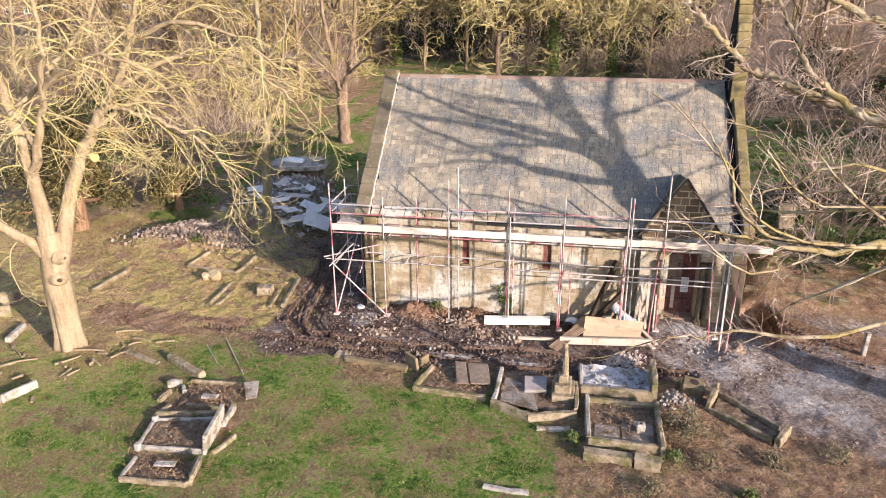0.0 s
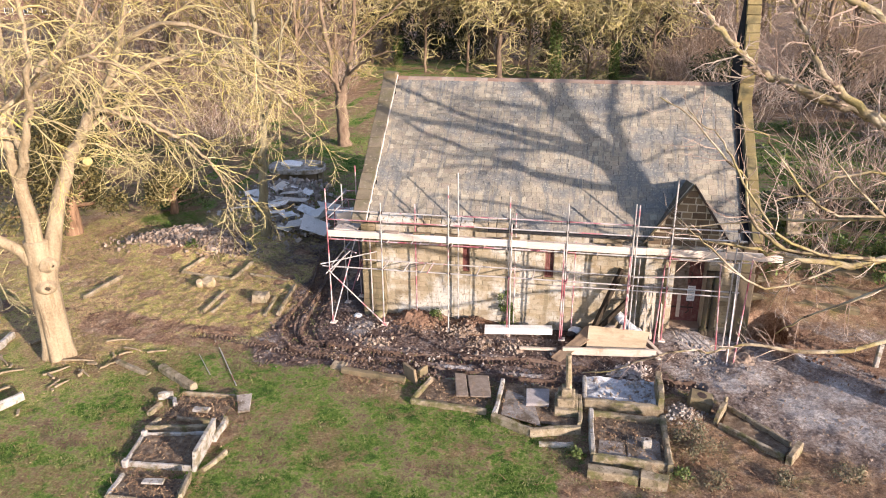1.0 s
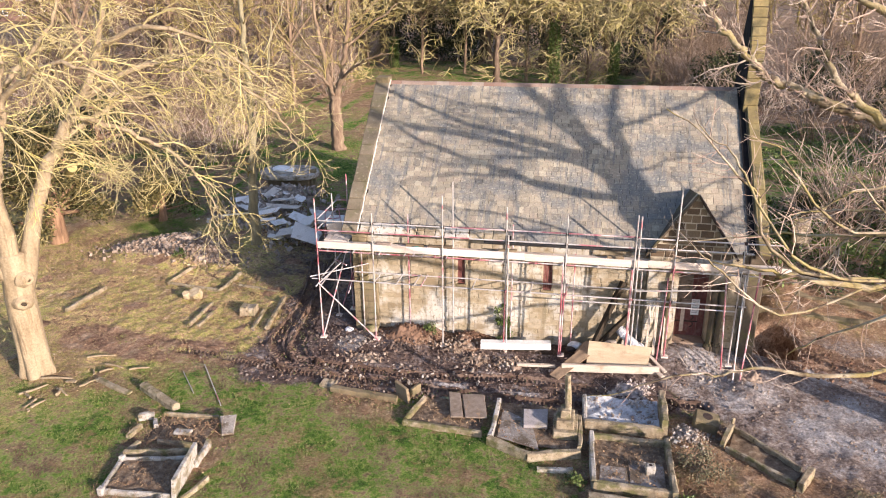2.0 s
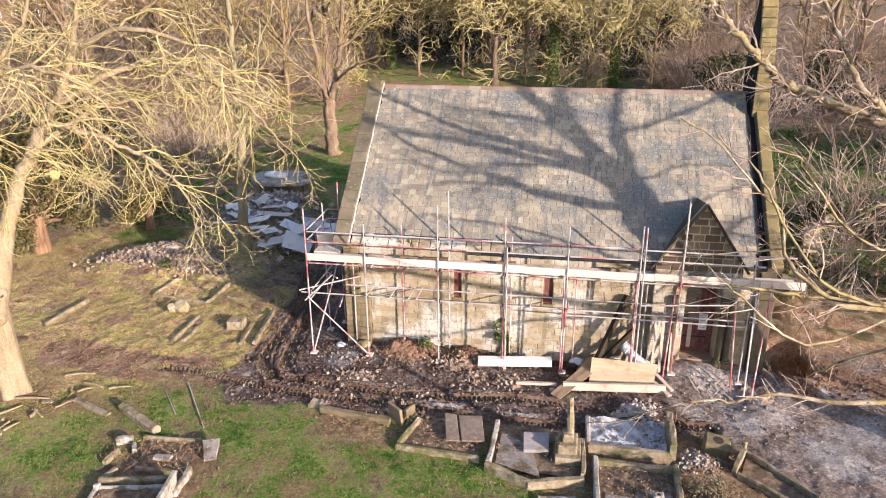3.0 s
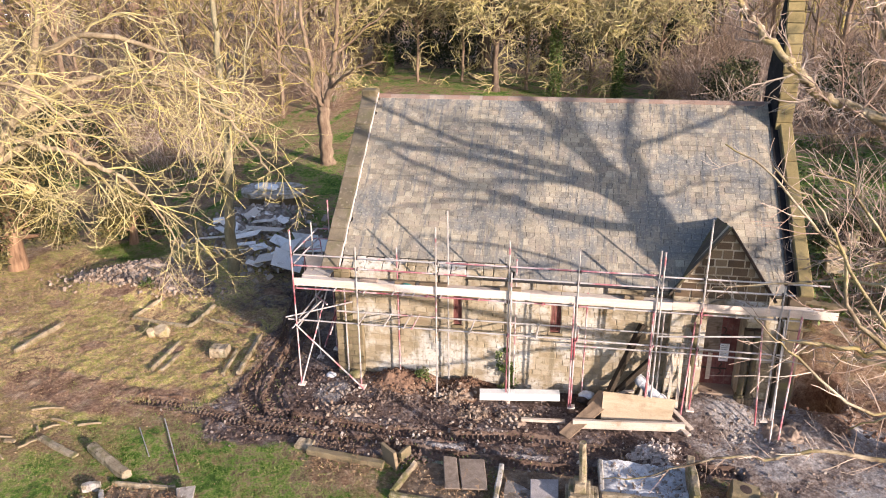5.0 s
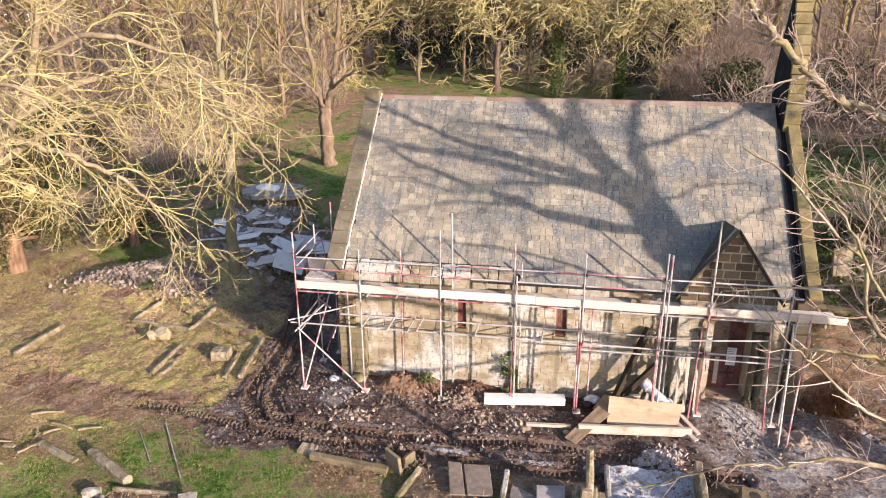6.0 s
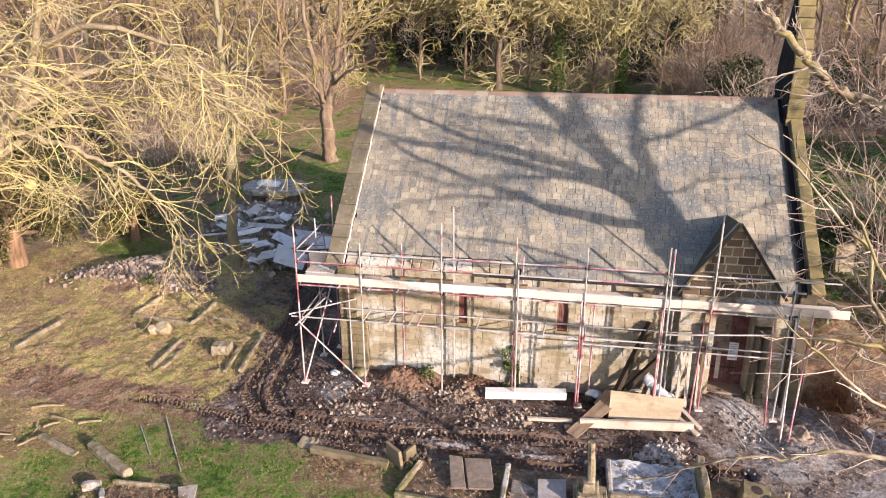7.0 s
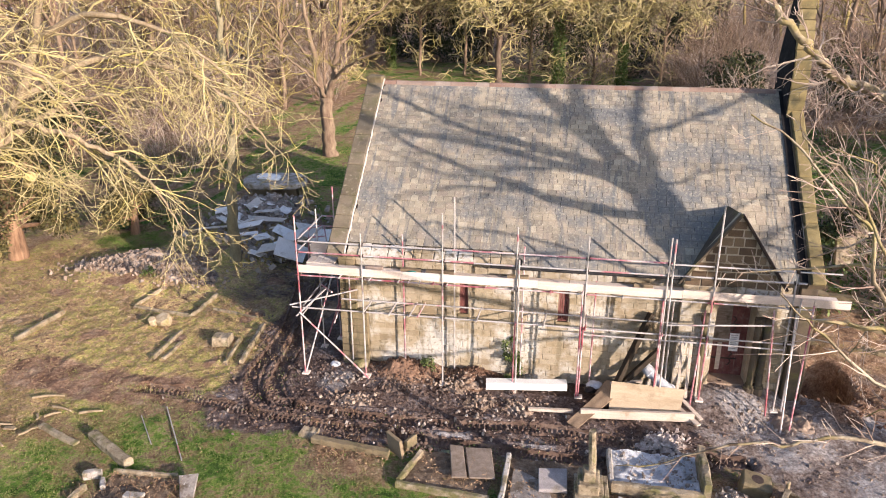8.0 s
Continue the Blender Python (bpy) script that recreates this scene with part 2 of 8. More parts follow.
M["bark_pale"] = surface("pale_bark", ((0.3, (0.210, 0.154, 0.092)), (0.5, (0.302, 0.237, 0.152)), (0.7, (0.378, 0.307, 0.208))), 1.6, stretch=(2, 2, 0.5), stain=(0.260, 0.220, 0.088), stain_scale=1.2, stain_range=(0.6, 0.75), bump=0.9, grain=14, streak=((0.134, 0.095, 0.056), (7, 7, 0.5), (0.56, 0.68)))
M["twig_yellow"] = surface("lichen_twig", ((0.36, (0.23, 0.17, 0.10)), (0.47, (0.38, 0.315, 0.16)), (0.54, (0.45, 0.385, 0.16)), (0.64, (0.48, 0.42, 0.09))), 0.9, bump=0, pieces=((0, (0.17, 0.125, 0.075)), (0.4, (0.37, 0.305, 0.165)), (0.85, (0.52, 0.455, 0.26)), (1, (0.50, 0.44, 0.10))), piece_mix=0.5)
M["bark_brown"] = surface("brown_bark", ((0.3, (0.12, 0.078, 0.052)), (0.5, (0.20, 0.14, 0.095)), (0.7, (0.29, 0.225, 0.145))), 2.5, stretch=(2, 2, 0.5), bump=0.5, grain=18)
M["bark_dark"] = surface("dark_bark", ((0.3, (0.075, 0.05, 0.036)), (0.5, (0.13, 0.092, 0.066)), (0.7, (0.20, 0.155, 0.105))), 2.5, stretch=(2, 2, 0.5), bump=0.6, grain=18)
M["bark_olive"] = surface("olive_bark", ((0.3, (0.15, 0.13, 0.08)), (0.5, (0.235, 0.205, 0.125)), (0.7, (0.32, 0.28, 0.185))), 2.2, stretch=(2, 2, 0.5), bump=0.6, grain=18)
M["twig_brown"] = surface("brown_twig", ((0.35, (0.099, 0.062, 0.041)), (0.65, (0.219, 0.148, 0.097))), 0.5, bump=0, pieces=((0, (0.070, 0.045, 0.029)), (0.5, (0.179, 0.119, 0.080)), (1, (0.328, 0.246, 0.165))), piece_mix=0.6)
M["twig_olive"] = surface("olive_twig", ((0.35, (0.15, 0.11, 0.045)), (0.65, (0.33, 0.265, 0.09))), 0.4, bump=0, pieces=((0, (0.10, 0.075, 0.035)), (0.5, (0.27, 0.21, 0.08)), (1, (0.43, 0.36, 0.13))), piece_mix=0.6)
M["birch"] = surface("pale_branch_bark", ((0.36, (0.13, 0.096, 0.064)), (0.48, (0.29, 0.235, 0.16)), (0.60, (0.44, 0.38, 0.275))), 1.4, stain=(0.29, 0.235, 0.10), stain_scale=1.1, stain_range=(0.43, 0.58), bump=0.9, grain=14, speck=((0.07, 0.05, 0.033), 3.5, (0.55, 0.65)))
M["twig_pink"] = surface("reddish_twig", ((0.35, (0.24, 0.165, 0.13)), (0.65, (0.42, 0.33, 0.265))), 1.2, bump=0, pieces=((0, (0.17, 0.105, 0.08)), (0.5, (0.36, 0.27, 0.21)), (1, (0.60, 0.53, 0.43))), piece_mix=0.6)
M["ivy"] = surface("ivy_leaf", ((0.3, (0.04, 0.065, 0.018)), (0.7, (0.12, 0.165, 0.042))), 1.5, bump=0, rough=0.5, pieces=((0, (0.03, 0.05, 0.014)), (0.7, (0.11, 0.155, 0.038)), (1, (0.20, 0.25, 0.07))), piece_mix=0.7)
M["yew"] = surface("evergreen_needles", ((0.3, (0.02, 0.026, 0.010)), (0.7, (0.06, 0.065, 0.022))), 0.6, bump=0, rough=0.6, pieces=((0, (0.015, 0.02, 0.008)), (0.7, (0.055, 0.062, 0.022)), (1, (0.13, 0.12, 0.04))), piece_mix=0.7)
# lighter olive version of the evergreen needles, sunlight put into the colour
M["lit_olive_needles"] = surface("lit_olive_needles", ((0.3, (0.06, 0.055, 0.018)), (0.7, (0.15, 0.125, 0.045))), 0.6, bump=0, rough=0.6, pieces=((0, (0.04, 0.038, 0.014)), (0.6, (0.13, 0.11, 0.04)), (1, (0.26, 0.20, 0.08))), piece_mix=0.7)
M["bark_red"] = surface("red_yew_bark", ((0.3, (0.19, 0.105, 0.062)), (0.7, (0.36, 0.23, 0.14))), 2.5, stretch=(3, 3, 0.4), bump=0.7, streak=((0.10, 0.06, 0.04), (9, 9, 0.6), (0.52, 0.66)))
M["grass"] = surface("grass_blade", ((0.38, (0.070, 0.150, 0.018)), (0.45, (0.120, 0.200, 0.032)), (0.51, (0.195, 0.24, 0.06)), (0.57, (0.29, 0.275, 0.12)), (0.64, (0.25, 0.20, 0.115))), 1.6, bump=0, rough=0.6,
                     pieces=((0, (0.042, 0.088, 0.013)), (0.5, (0.115, 0.185, 0.032)), (0.85, (0.20, 0.23, 0.065)), (1, (0.30, 0.285, 0.135))), piece_mix=0.4)
M["dry_grass"] = surface("dry_grass_blade", ((0.39, (0.20, 0.21, 0.05)), (0.47, (0.34, 0.305, 0.095)), (0.55, (0.45, 0.365, 0.16)), (0.64, (0.47, 0.35, 0.19))), 1.1, bump=0, rough=0.6,
                         pieces=((0, (0.12, 0.145, 0.03)), (0.4, (0.26, 0.245, 0.08)), (0.8, (0.38, 0.315, 0.14)), (1, (0.46, 0.38, 0.22))), piece_mix=0.4)
M["dead_leaf"] = surface("dead_leaf", ((0.3, (0.22, 0.13, 0.075)), (0.7, (0.34, 0.23, 0.13))), 2, bump=0, pieces=((0, (0.16, 0.09, 0.055)), (0.6, (0.31, 0.205, 0.12)), (1, (0.45, 0.35, 0.22))), piece_mix=0.6)
M["cut_wood"] = surface("sawn_wood_face", ((0.3, (0.42, 0.33, 0.12)), (0.7, (0.58, 0.47, 0.20))), 6)
M["brick"] = surface("red_brick", ((0.3, (0.17, 0.095, 0.075)), (0.7, (0.26, 0.165, 0.13))), 1.0, grain=12)
M["house_roof"] = surface("house_tiles", ((0.3, (0.12, 0.10, 0.10)), (0.7, (0.20, 0.17, 0.16))), 2.0)
M["white_paint"] = surface("white_paint", ((0.3, (0.74, 0.74, 0.74)), (0.7, (0.82, 0.82, 0.82))), 2.0, bump=0.02)
M["far_pane"] = surface("dark_pane", ((0.3, (0.03, 0.035, 0.045)), (0.7, (0.06, 0.07, 0.085))), 2.0, rough=0.1, bump=0)
M["straw"] = surface("dry_stalk", ((0.3, (0.17, 0.10, 0.06)), (0.7, (0.32, 0.215, 0.125))), 2, bump=0, pieces=((0, (0.13, 0.07, 0.045)), (0.7, (0.27, 0.175, 0.10)), (1, (0.40, 0.31, 0.20))), piece_mix=0.6)
M["track_mud"] = surface("track_mud", ((0.3, (0.075, 0.046, 0.034)), (0.5, (0.13, 0.085, 0.064)), (0.7, (0.20, 0.145, 0.115))), 1.8, bump=0.8, grain=24, rough=0.75, stain=(0.25, 0.20, 0.17), stain_scale=1.1, stain_range=(0.56, 0.72))
M["bramble"] = surface("bramble_leaf", ((0.3, (0.09, 0.085, 0.05)), (0.7, (0.20, 0.18, 0.11))), 1.5, bump=0, pieces=((0, (0.07, 0.07, 0.035)), (0.6, (0.17, 0.155, 0.09)), (1, (0.30, 0.26, 0.19))), piece_mix=0.6)
M["green_bag"] = surface("green_rag", ((0.3, (0.03, 0.22, 0.18)), (0.7, (0.06, 0.32, 0.27))), 6, bump=0.2)


def ground_material():
    """Grass, mud, grey gravel and leaf litter, mixed by the sheet's zone attribute, with clods, pebbles, damp ruts and
    a darkened pit.
    """
    m = bpy.data.materials.new("churchyard_ground")
    m.use_nodes = True
    nt = m.node_tree
    bs = nt.nodes["Principled BSDF"]
    zone, zone_b = nt.nodes.new("ShaderNodeAttribute"), nt.nodes.new("ShaderNodeAttribute")
    zone.attribute_name, zone_b.attribute_name = "zone", "zone_b"
    sep, sep_b = nt.nodes.new("ShaderNodeSeparateColor"), nt.nodes.new("ShaderNodeSeparateColor")
    nt.links.new(zone.outputs["Color"], sep.inputs[0])
    nt.links.new(zone_b.outputs["Color"], sep_b.inputs[0])

    def band(scale, stops, detail=6):
        r = ramp_node(nt, stops)
        nt.links.new(noise_node(nt, scale, detail, 0.68), r.inputs[0])
        return r.outputs[0]
    edge = noise_node(nt, 3.2, 6, 0.7)

    def mask(socket, hard=3.0):
        s = math_node(nt, "ADD", socket, math_node(nt, "MULTIPLY", math_node(nt, "SUBTRACT", edge, 0.5), 0.9))
        return math_node(nt, "ADD", math_node(nt, "MULTIPLY", math_node(nt, "SUBTRACT", s, 0.5), hard), 0.5, True)

    def patchy(coarse, fine, stops, gain=2.0):
        f = math_node(nt, "ADD", math_node(nt, "MULTIPLY", noise_node(nt, coarse, 5, 0.55), 0.5), math_node(nt, "MULTIPLY", noise_node(nt, fine, 8, 0.72), 0.5))
        r = ramp_node(nt, stops)
        nt.links.new(math_node(nt, "ADD", math_node(nt, "MULTIPLY", math_node(nt, "SUBTRACT", f, 0.5), gain), 0.5), r.inputs[0])
        return r.outputs[0]
    turf = patchy(0.75, 5.0, ((0.10, (0.036, 0.082, 0.012)), (0.32, (0.082, 0.165, 0.022)), (0.48, (0.165, 0.235, 0.048)), (0.58, (0.265, 0.262, 0.105)), (0.69, (0.26, 0.19, 0.115)), (0.86, (0.16, 0.10, 0.07))), 3.6)
    gold = patchy(0.5, 5.5, ((0.06, (0.12, 0.075, 0.044)), (0.24, (0.43, 0.285, 0.16)), (0.38, (0.62, 0.46, 0.235)), (0.49, (0.52, 0.44, 0.15)), (0.60, (0.33, 0.335, 0.085)), (0.73, (0.54, 0.40, 0.20)), (0.92, (0.78, 0.67, 0.46))), 3.6)
    rust = patchy(0.5, 3.0, ((0.49, (0, 0, 0)), (0.68, (0.75, 0.75, 0.75))), 3.0)
    brown = band(9, ((0.34, (0.12, 0.068, 0.042)), (0.50, (0.26, 0.155, 0.092)), (0.66, (0.40, 0.275, 0.175))))
    turf, gold = mix_node(nt, rust, turf, brown), mix_node(nt, rust, gold, brown)
    mud = patchy(1.0, 7.0, ((0.12, (0.050, 0.033, 0.028)), (0.38, (0.101, 0.069, 0.058)), (0.56, (0.158, 0.117, 0.102)), (0.74, (0.228, 0.188, 0.175)), (0.92, (0.35, 0.32, 0.315))), 3.0)
    path = patchy(1.0, 8.0, ((0.14, (0.092, 0.068, 0.057)), (0.40, (0.195, 0.152, 0.132)), (0.58, (0.285, 0.238, 0.212)), (0.76, (0.38, 0.347, 0.328)), (0.94, (0.56, 0.53, 0.51))), 2.8)
    litter = band(1.3, ((0.36, (0.095, 0.058, 0.04)), (0.46, (0.235, 0.145, 0.092)), (0.56, (0.33, 0.235, 0.135)), (0.66, (0.26, 0.24, 0.075))), 8)
    litter = mix_node(nt, 0.5, litter, patchy(3.0, 14, ((0.20, (0.06, 0.036, 0.026)), (0.50, (0.27, 0.17, 0.105)), (0.80, (0.56, 0.45, 0.34)))))
    soil = patchy(1.0, 7.0, ((0.12, (0.10, 0.055, 0.036)), (0.38, (0.22, 0.13, 0.085)), (0.62, (0.33, 0.215, 0.145)), (0.9, (0.46, 0.35, 0.25))), 3.0)
    col = mix_node(nt, mask(sep.outputs[2]), turf, litter)
    col = mix_node(nt, math_node(nt, "MULTIPLY", mask(zone.outputs["Alpha"], 1.6), 0.92), col, gold)
    col = mix_node(nt, mask(sep.outputs[1]), col, path)
    col = mix_node(nt, mask(sep.outputs[0]), col, mud)
    col = mix_node(nt, mask(sep_b.outputs[2]), col, soil)
    col = mix_node(nt, mask(sep_b.outputs[1], 1.6), col, band(5, ((0.35, (0.38, 0.365, 0.36)), (0.65, (0.64, 0.64, 0.65)))))
    wet_dark = mask(sep_b.outputs[0], 2.0)
    col = mix_node(nt, math_node(nt, "MULTIPLY", wet_dark, 0.75), col, (0.075, 0.048, 0.036))
    col = mix_node(nt, 1.0, col, band(17, ((0.34, (0.62, 0.60, 0.58)), (0.50, (0.98, 0.98, 0.98)), (0.66, (1.34, 1.33, 1.30))), 8), "MULTIPLY")
    nt.links.new(col, bs.inputs["Base Color"])
    bs.inputs["Roughness"].default_value = 0.9
    bs.inputs["Specular IOR Level"].default_value = 0.2
    fine = noise_node(nt, 30, 5, 0.75)
    b = nt.nodes.new("ShaderNodeBump")
    b.inputs["Strength"].default_value, b.inputs["Distance"].default_value = 1.0, 0.05
    nt.links.new(fine, b.inputs["Height"])
    lumps = nt.nodes.new("ShaderNodeBump")
    lumps.inputs["Strength"].default_value, lumps.inputs["Distance"].default_value = 1.0, 0.08
    nt.links.new(noise_node(nt, 6.0, 5, 0.6), lumps.inputs["Height"])
    nt.links.new(lumps.outputs[0], b.inputs["Normal"])
    nt.links.new(b.outputs[0], bs.inputs["Normal"])
    return m


M["ground"] = ground_material()


# ---- mesh helpers ----
def thing(name, at=(0, 0, 0), label="", category="", group="", kind=""):
    e = new(name)
    e.empty_display_size = 0.2
    e.location = at
    return tagged(e, label, category, group, kind)


def put(name, data, parent=None, label=""):
    ob = new(name, data)
    if parent is not None:
        ob.parent = parent
        ob.matrix_parent_inverse = Matrix.Translation(-world_place(parent))
    if label:
        tagged(ob, label)
    return ob


def world_place(ob):
    v = Vector(ob.location)
    if ob.parent is not None:
        return Vector((0, 0, 0)) if ob.type != "EMPTY" else v
    return v


def part(name, bm, material, parent=None, label="", smooth=False):
    """Links a bmesh, in world coordinates, as ONE mesh object under a thing or part."""
    me = bpy.data.meshes.new(name)
    bm.to_mesh(me)
    bm.free()
    me.materials.append(material)
    if smooth:
        me.polygons.foreach_set("use_smooth", [True] * len(me.polygons))
    return put(name, me, parent, label)


def raw(name, verts, faces, material, parent=None, label="", smooth=False):
    me = bpy.data.meshes.new(name)
    me.from_pydata(verts, [], faces)
    me.materials.append(material)
    if smooth:
        me.polygons.foreach_set("use_smooth", [True] * len(me.polygons))
    return put(name, me, parent, label)


def add_box(bm, lo, hi, m=Matrix(), bevel=0.0, rough=0.0, rng=random):
    r = bmesh.ops.create_cube(bm, size=1.0)
    lo, hi = Vector(lo), Vector(hi)
    for v in r["verts"]:
        v.co = Vector([lo[i] + (hi[i] - lo[i]) * (v.co[i] + 0.5) for i in range(3)])
    if bevel:
        es = list({e for v in r["verts"] for e in v.link_edges})
        vs = bmesh.ops.bevel(bm, geom=es, offset=bevel, segments=1, affect="EDGES")["verts"]
        keep = {v for v in vs}
    else:
        keep = set(r["verts"])
    for v in keep:
        if rough:
            v.co += Vector((rng.uniform(-rough, rough), rng.uniform(-rough, rough), rng.uniform(-rough, rough)))
        v.co = m @ v.co
    return keep


def beam_matrix(a, b, up=Vector((0, 0, 1))):
    """x along a->b, z as near up as may be, origin at a."""
    x = (Vector(b) - Vector(a)).normalized()
    y = up.cross(x).normalized() if abs(up.dot(x)) < 0.999 else Vector((0, 1, 0))
    z = x.cross(y)
    m = Matrix((x, y, z)).transposed().to_4x4()
    m.translation = a
    return m


def beam(bm, a, b, w, h, bevel=0.012, rough=0.006, cuts=0, wob=0.0, rng=random):
    """A beam of width w and height h, standing on the line a-b, its long faces cut and unevenly worn."""
    L = (Vector(b) - Vector(a)).length
    m = beam_matrix(a, b)
    n = max(1, cuts + 1)
    rings = []
    c = min(bevel, w * 0.3, h * 0.3)
    sect = [(-w / 2 + c, 0), (w / 2 - c, 0), (w / 2, c), (w / 2, h - c), (w / 2 - c, h), (-w / 2 + c, h), (-w / 2, h - c), (-w / 2, c)]
    for i in range(n + 1):
        oy, oz = rng.uniform(-wob, wob), rng.uniform(-wob, wob)
        rings.append([bm.verts.new(m @ Vector((L * i / n + rng.uniform(-rough, rough), y + oy + rng.uniform(-rough, rough), z + oz + rng.uniform(-rough, rough)))) for y, z in sect])
    for p, q in zip(rings, rings[1:]):
        for k in range(8):
            bm.faces.new((p[k], q[k], q[(k + 1) % 8], p[(k + 1) % 8]))
    bm.faces.new(rings[0])
    bm.faces.new(list(reversed(rings[-1])))


def rod(bm, a, b, r, sides=8):
    a, b = Vector(a), Vector(b)
    m = beam_matrix(a, b)
    L = (b - a).length
    ends = [[bm.verts.new(m @ Vector((t, r * math.cos(2 * math.pi * k / sides), r * math.sin(2 * math.pi * k / sides)))) for k in range(sides)] for t in (0, L)]
    for k in range(sides):
        bm.faces.new((ends[0][k], ends[0][(k + 1) % sides], ends[1][(k + 1) % sides], ends[1][k]))
    bm.faces.new(list(reversed(ends[0])))
    bm.faces.new(ends[1])


def lump(verts, faces, at, size, rng, flat=0.7):
    """One broken stone: an uneven twelve-cornered lump, added to verts and faces."""
    base = len(verts)
    rot = Euler((rng.uniform(0, 6.3), rng.uniform(0, 6.3), rng.uniform(0, 6.3))).to_matrix()
    sx, sy, sz = size * rng.uniform(0.7, 1.3), size * rng.uniform(0.6, 1.1), size * flat * rng.uniform(0.6, 1.1)
    for x, y, z in ((-1, -1, -1), (1, -1, -1), (1, 1, -1), (-1, 1, -1), (-1, -1, 1), (1, -1, 1), (1, 1, 1), (-1, 1, 1)):
        k = rng.uniform(0.35, 0.62)
        v = rot @ Vector((x * sx * k, y * sy * k, z * sz * k))
        verts.append((at[0] + v.x, at[1] + v.y, at[2] + v.z))
    faces += [tuple(base + i for i in f) for f in ((0, 3, 2, 1), (4, 5, 6, 7), (0, 1, 5, 4), (1, 2, 6, 5), (2, 3, 7, 6), (3, 0, 4, 7))]


def smooth01(a, b, x):
    t = min(1.0, max(0.0, (x - a) / (b - a)))
    return t * t * (3 - 2 * t)


def near_line(x, y, pts):
    """Distance from (x, y) to a polyline, and the length run along it."""
    best, run, at = 1e9, 0.0, 0.0
    for (ax, ay), (bx, by) in zip(pts, pts[1:]):
        dx, dy = bx - ax, by - ay
        L2 = dx * dx + dy * dy
        t = min(1, max(0, ((x - ax) * dx + (y - ay) * dy) / L2))
        d = math.hypot(x - ax - t * dx, y - ay - t * dy)
        if d < best:
            best, at = d, run + t * math.sqrt(L2)
        run += math.sqrt(L2)
    return best, at


# ---- ground ----
RUTS = [[(-2.0, -2.45), (-0.2, -2.75), (1.4, -2.9), (3.9, -2.9), (6.6, -2.65), (9.2, -3.1), (11.5, -3.3)],
        [(-5.5, -2.4), (-4.1, -2.5), (-2.7, -2.9), (-1.5, -3.2), (0, -3.45), (2.5, -3.55), (4.0, -3.72), (7.6, -3.85), (10.5, -3.4)],
        [(-1.7, -2.7), (-2.35, -1.9), (-2.6, -1.0), (-2.65, 0.4), (-2.65, 1.6), (-2.9, 3.2), (-3.6, 6.0)],
        [(-1.0, -2.7), (-1.65, -1.8), (-1.85, -0.8), (-1.95, 0.4), (-2.1, 1.6), (-2.3, 3.2), (-2.8, 6.0)]]
PATHWAY = [(11.6, 0.2), (11.4, -1.4), (12.4, -2.6), (14.0, -3.7), (16.4, -5.2), (20.5, -7.8)]
MOUNDS = [(1.9, -0.35, 0.62, 0.34), (2.75, -0.25, 0.4, 0.22), (4.15, -0.42, 0.55, 0.26), (0.7, -0.6, 0.5, 0.10), (9.5, -2.9, 0.5, 0.14), (10.9, -5.0, 0.55, 0.22), (-10.6, 5.7, 1.5, 0.6), (-8.9, 5.4, 1.3, 0.5), (-12.2, 5.2, 1.0, 0.25), (-8.2, 9.6, 2.6, 0.5), (-7.4, 12.6, 2.6, 0.8), (13.0, -2.2, 0.6, 0.22), (14.2, -0.9, 0.8, 0.35)]


def relief(x, y):
    """The lie of the land without fine clods."""
    z = -0.12 * smooth01(0, -4, x) + 0.9 * smooth01(9, 24, y) * smooth01(6, -6, x)
    z += 1.4 * smooth01(13.6, 15.2, x) * smooth01(0.4, 6.0, y) + 0.9 * smooth01(25, 45, y)
    z += 0.46 * smooth01(2.0, 0.7, math.hypot(x - 11.4, (y - 0.3) * 0.85))
    for mx, my, r, h in MOUNDS:
        d = ((x - mx) ** 2 + (y - my) ** 2) / (r * r)
        if d < 6:
            z += h * math.exp(-d)
    pit = ((x - 14.4) / 0.72) ** 2 + ((y - 0.95) / 1.1) ** 2
    if pit < 6:
        z -= 1.7 * math.exp(-pit ** 5)
    if -0.9 < y < 0.2 and 4.8 < x < 9:
        z -= 0.14 * smooth01(-0.9, -0.3, y) * smooth01(4.8, 5.4, x)
    return z


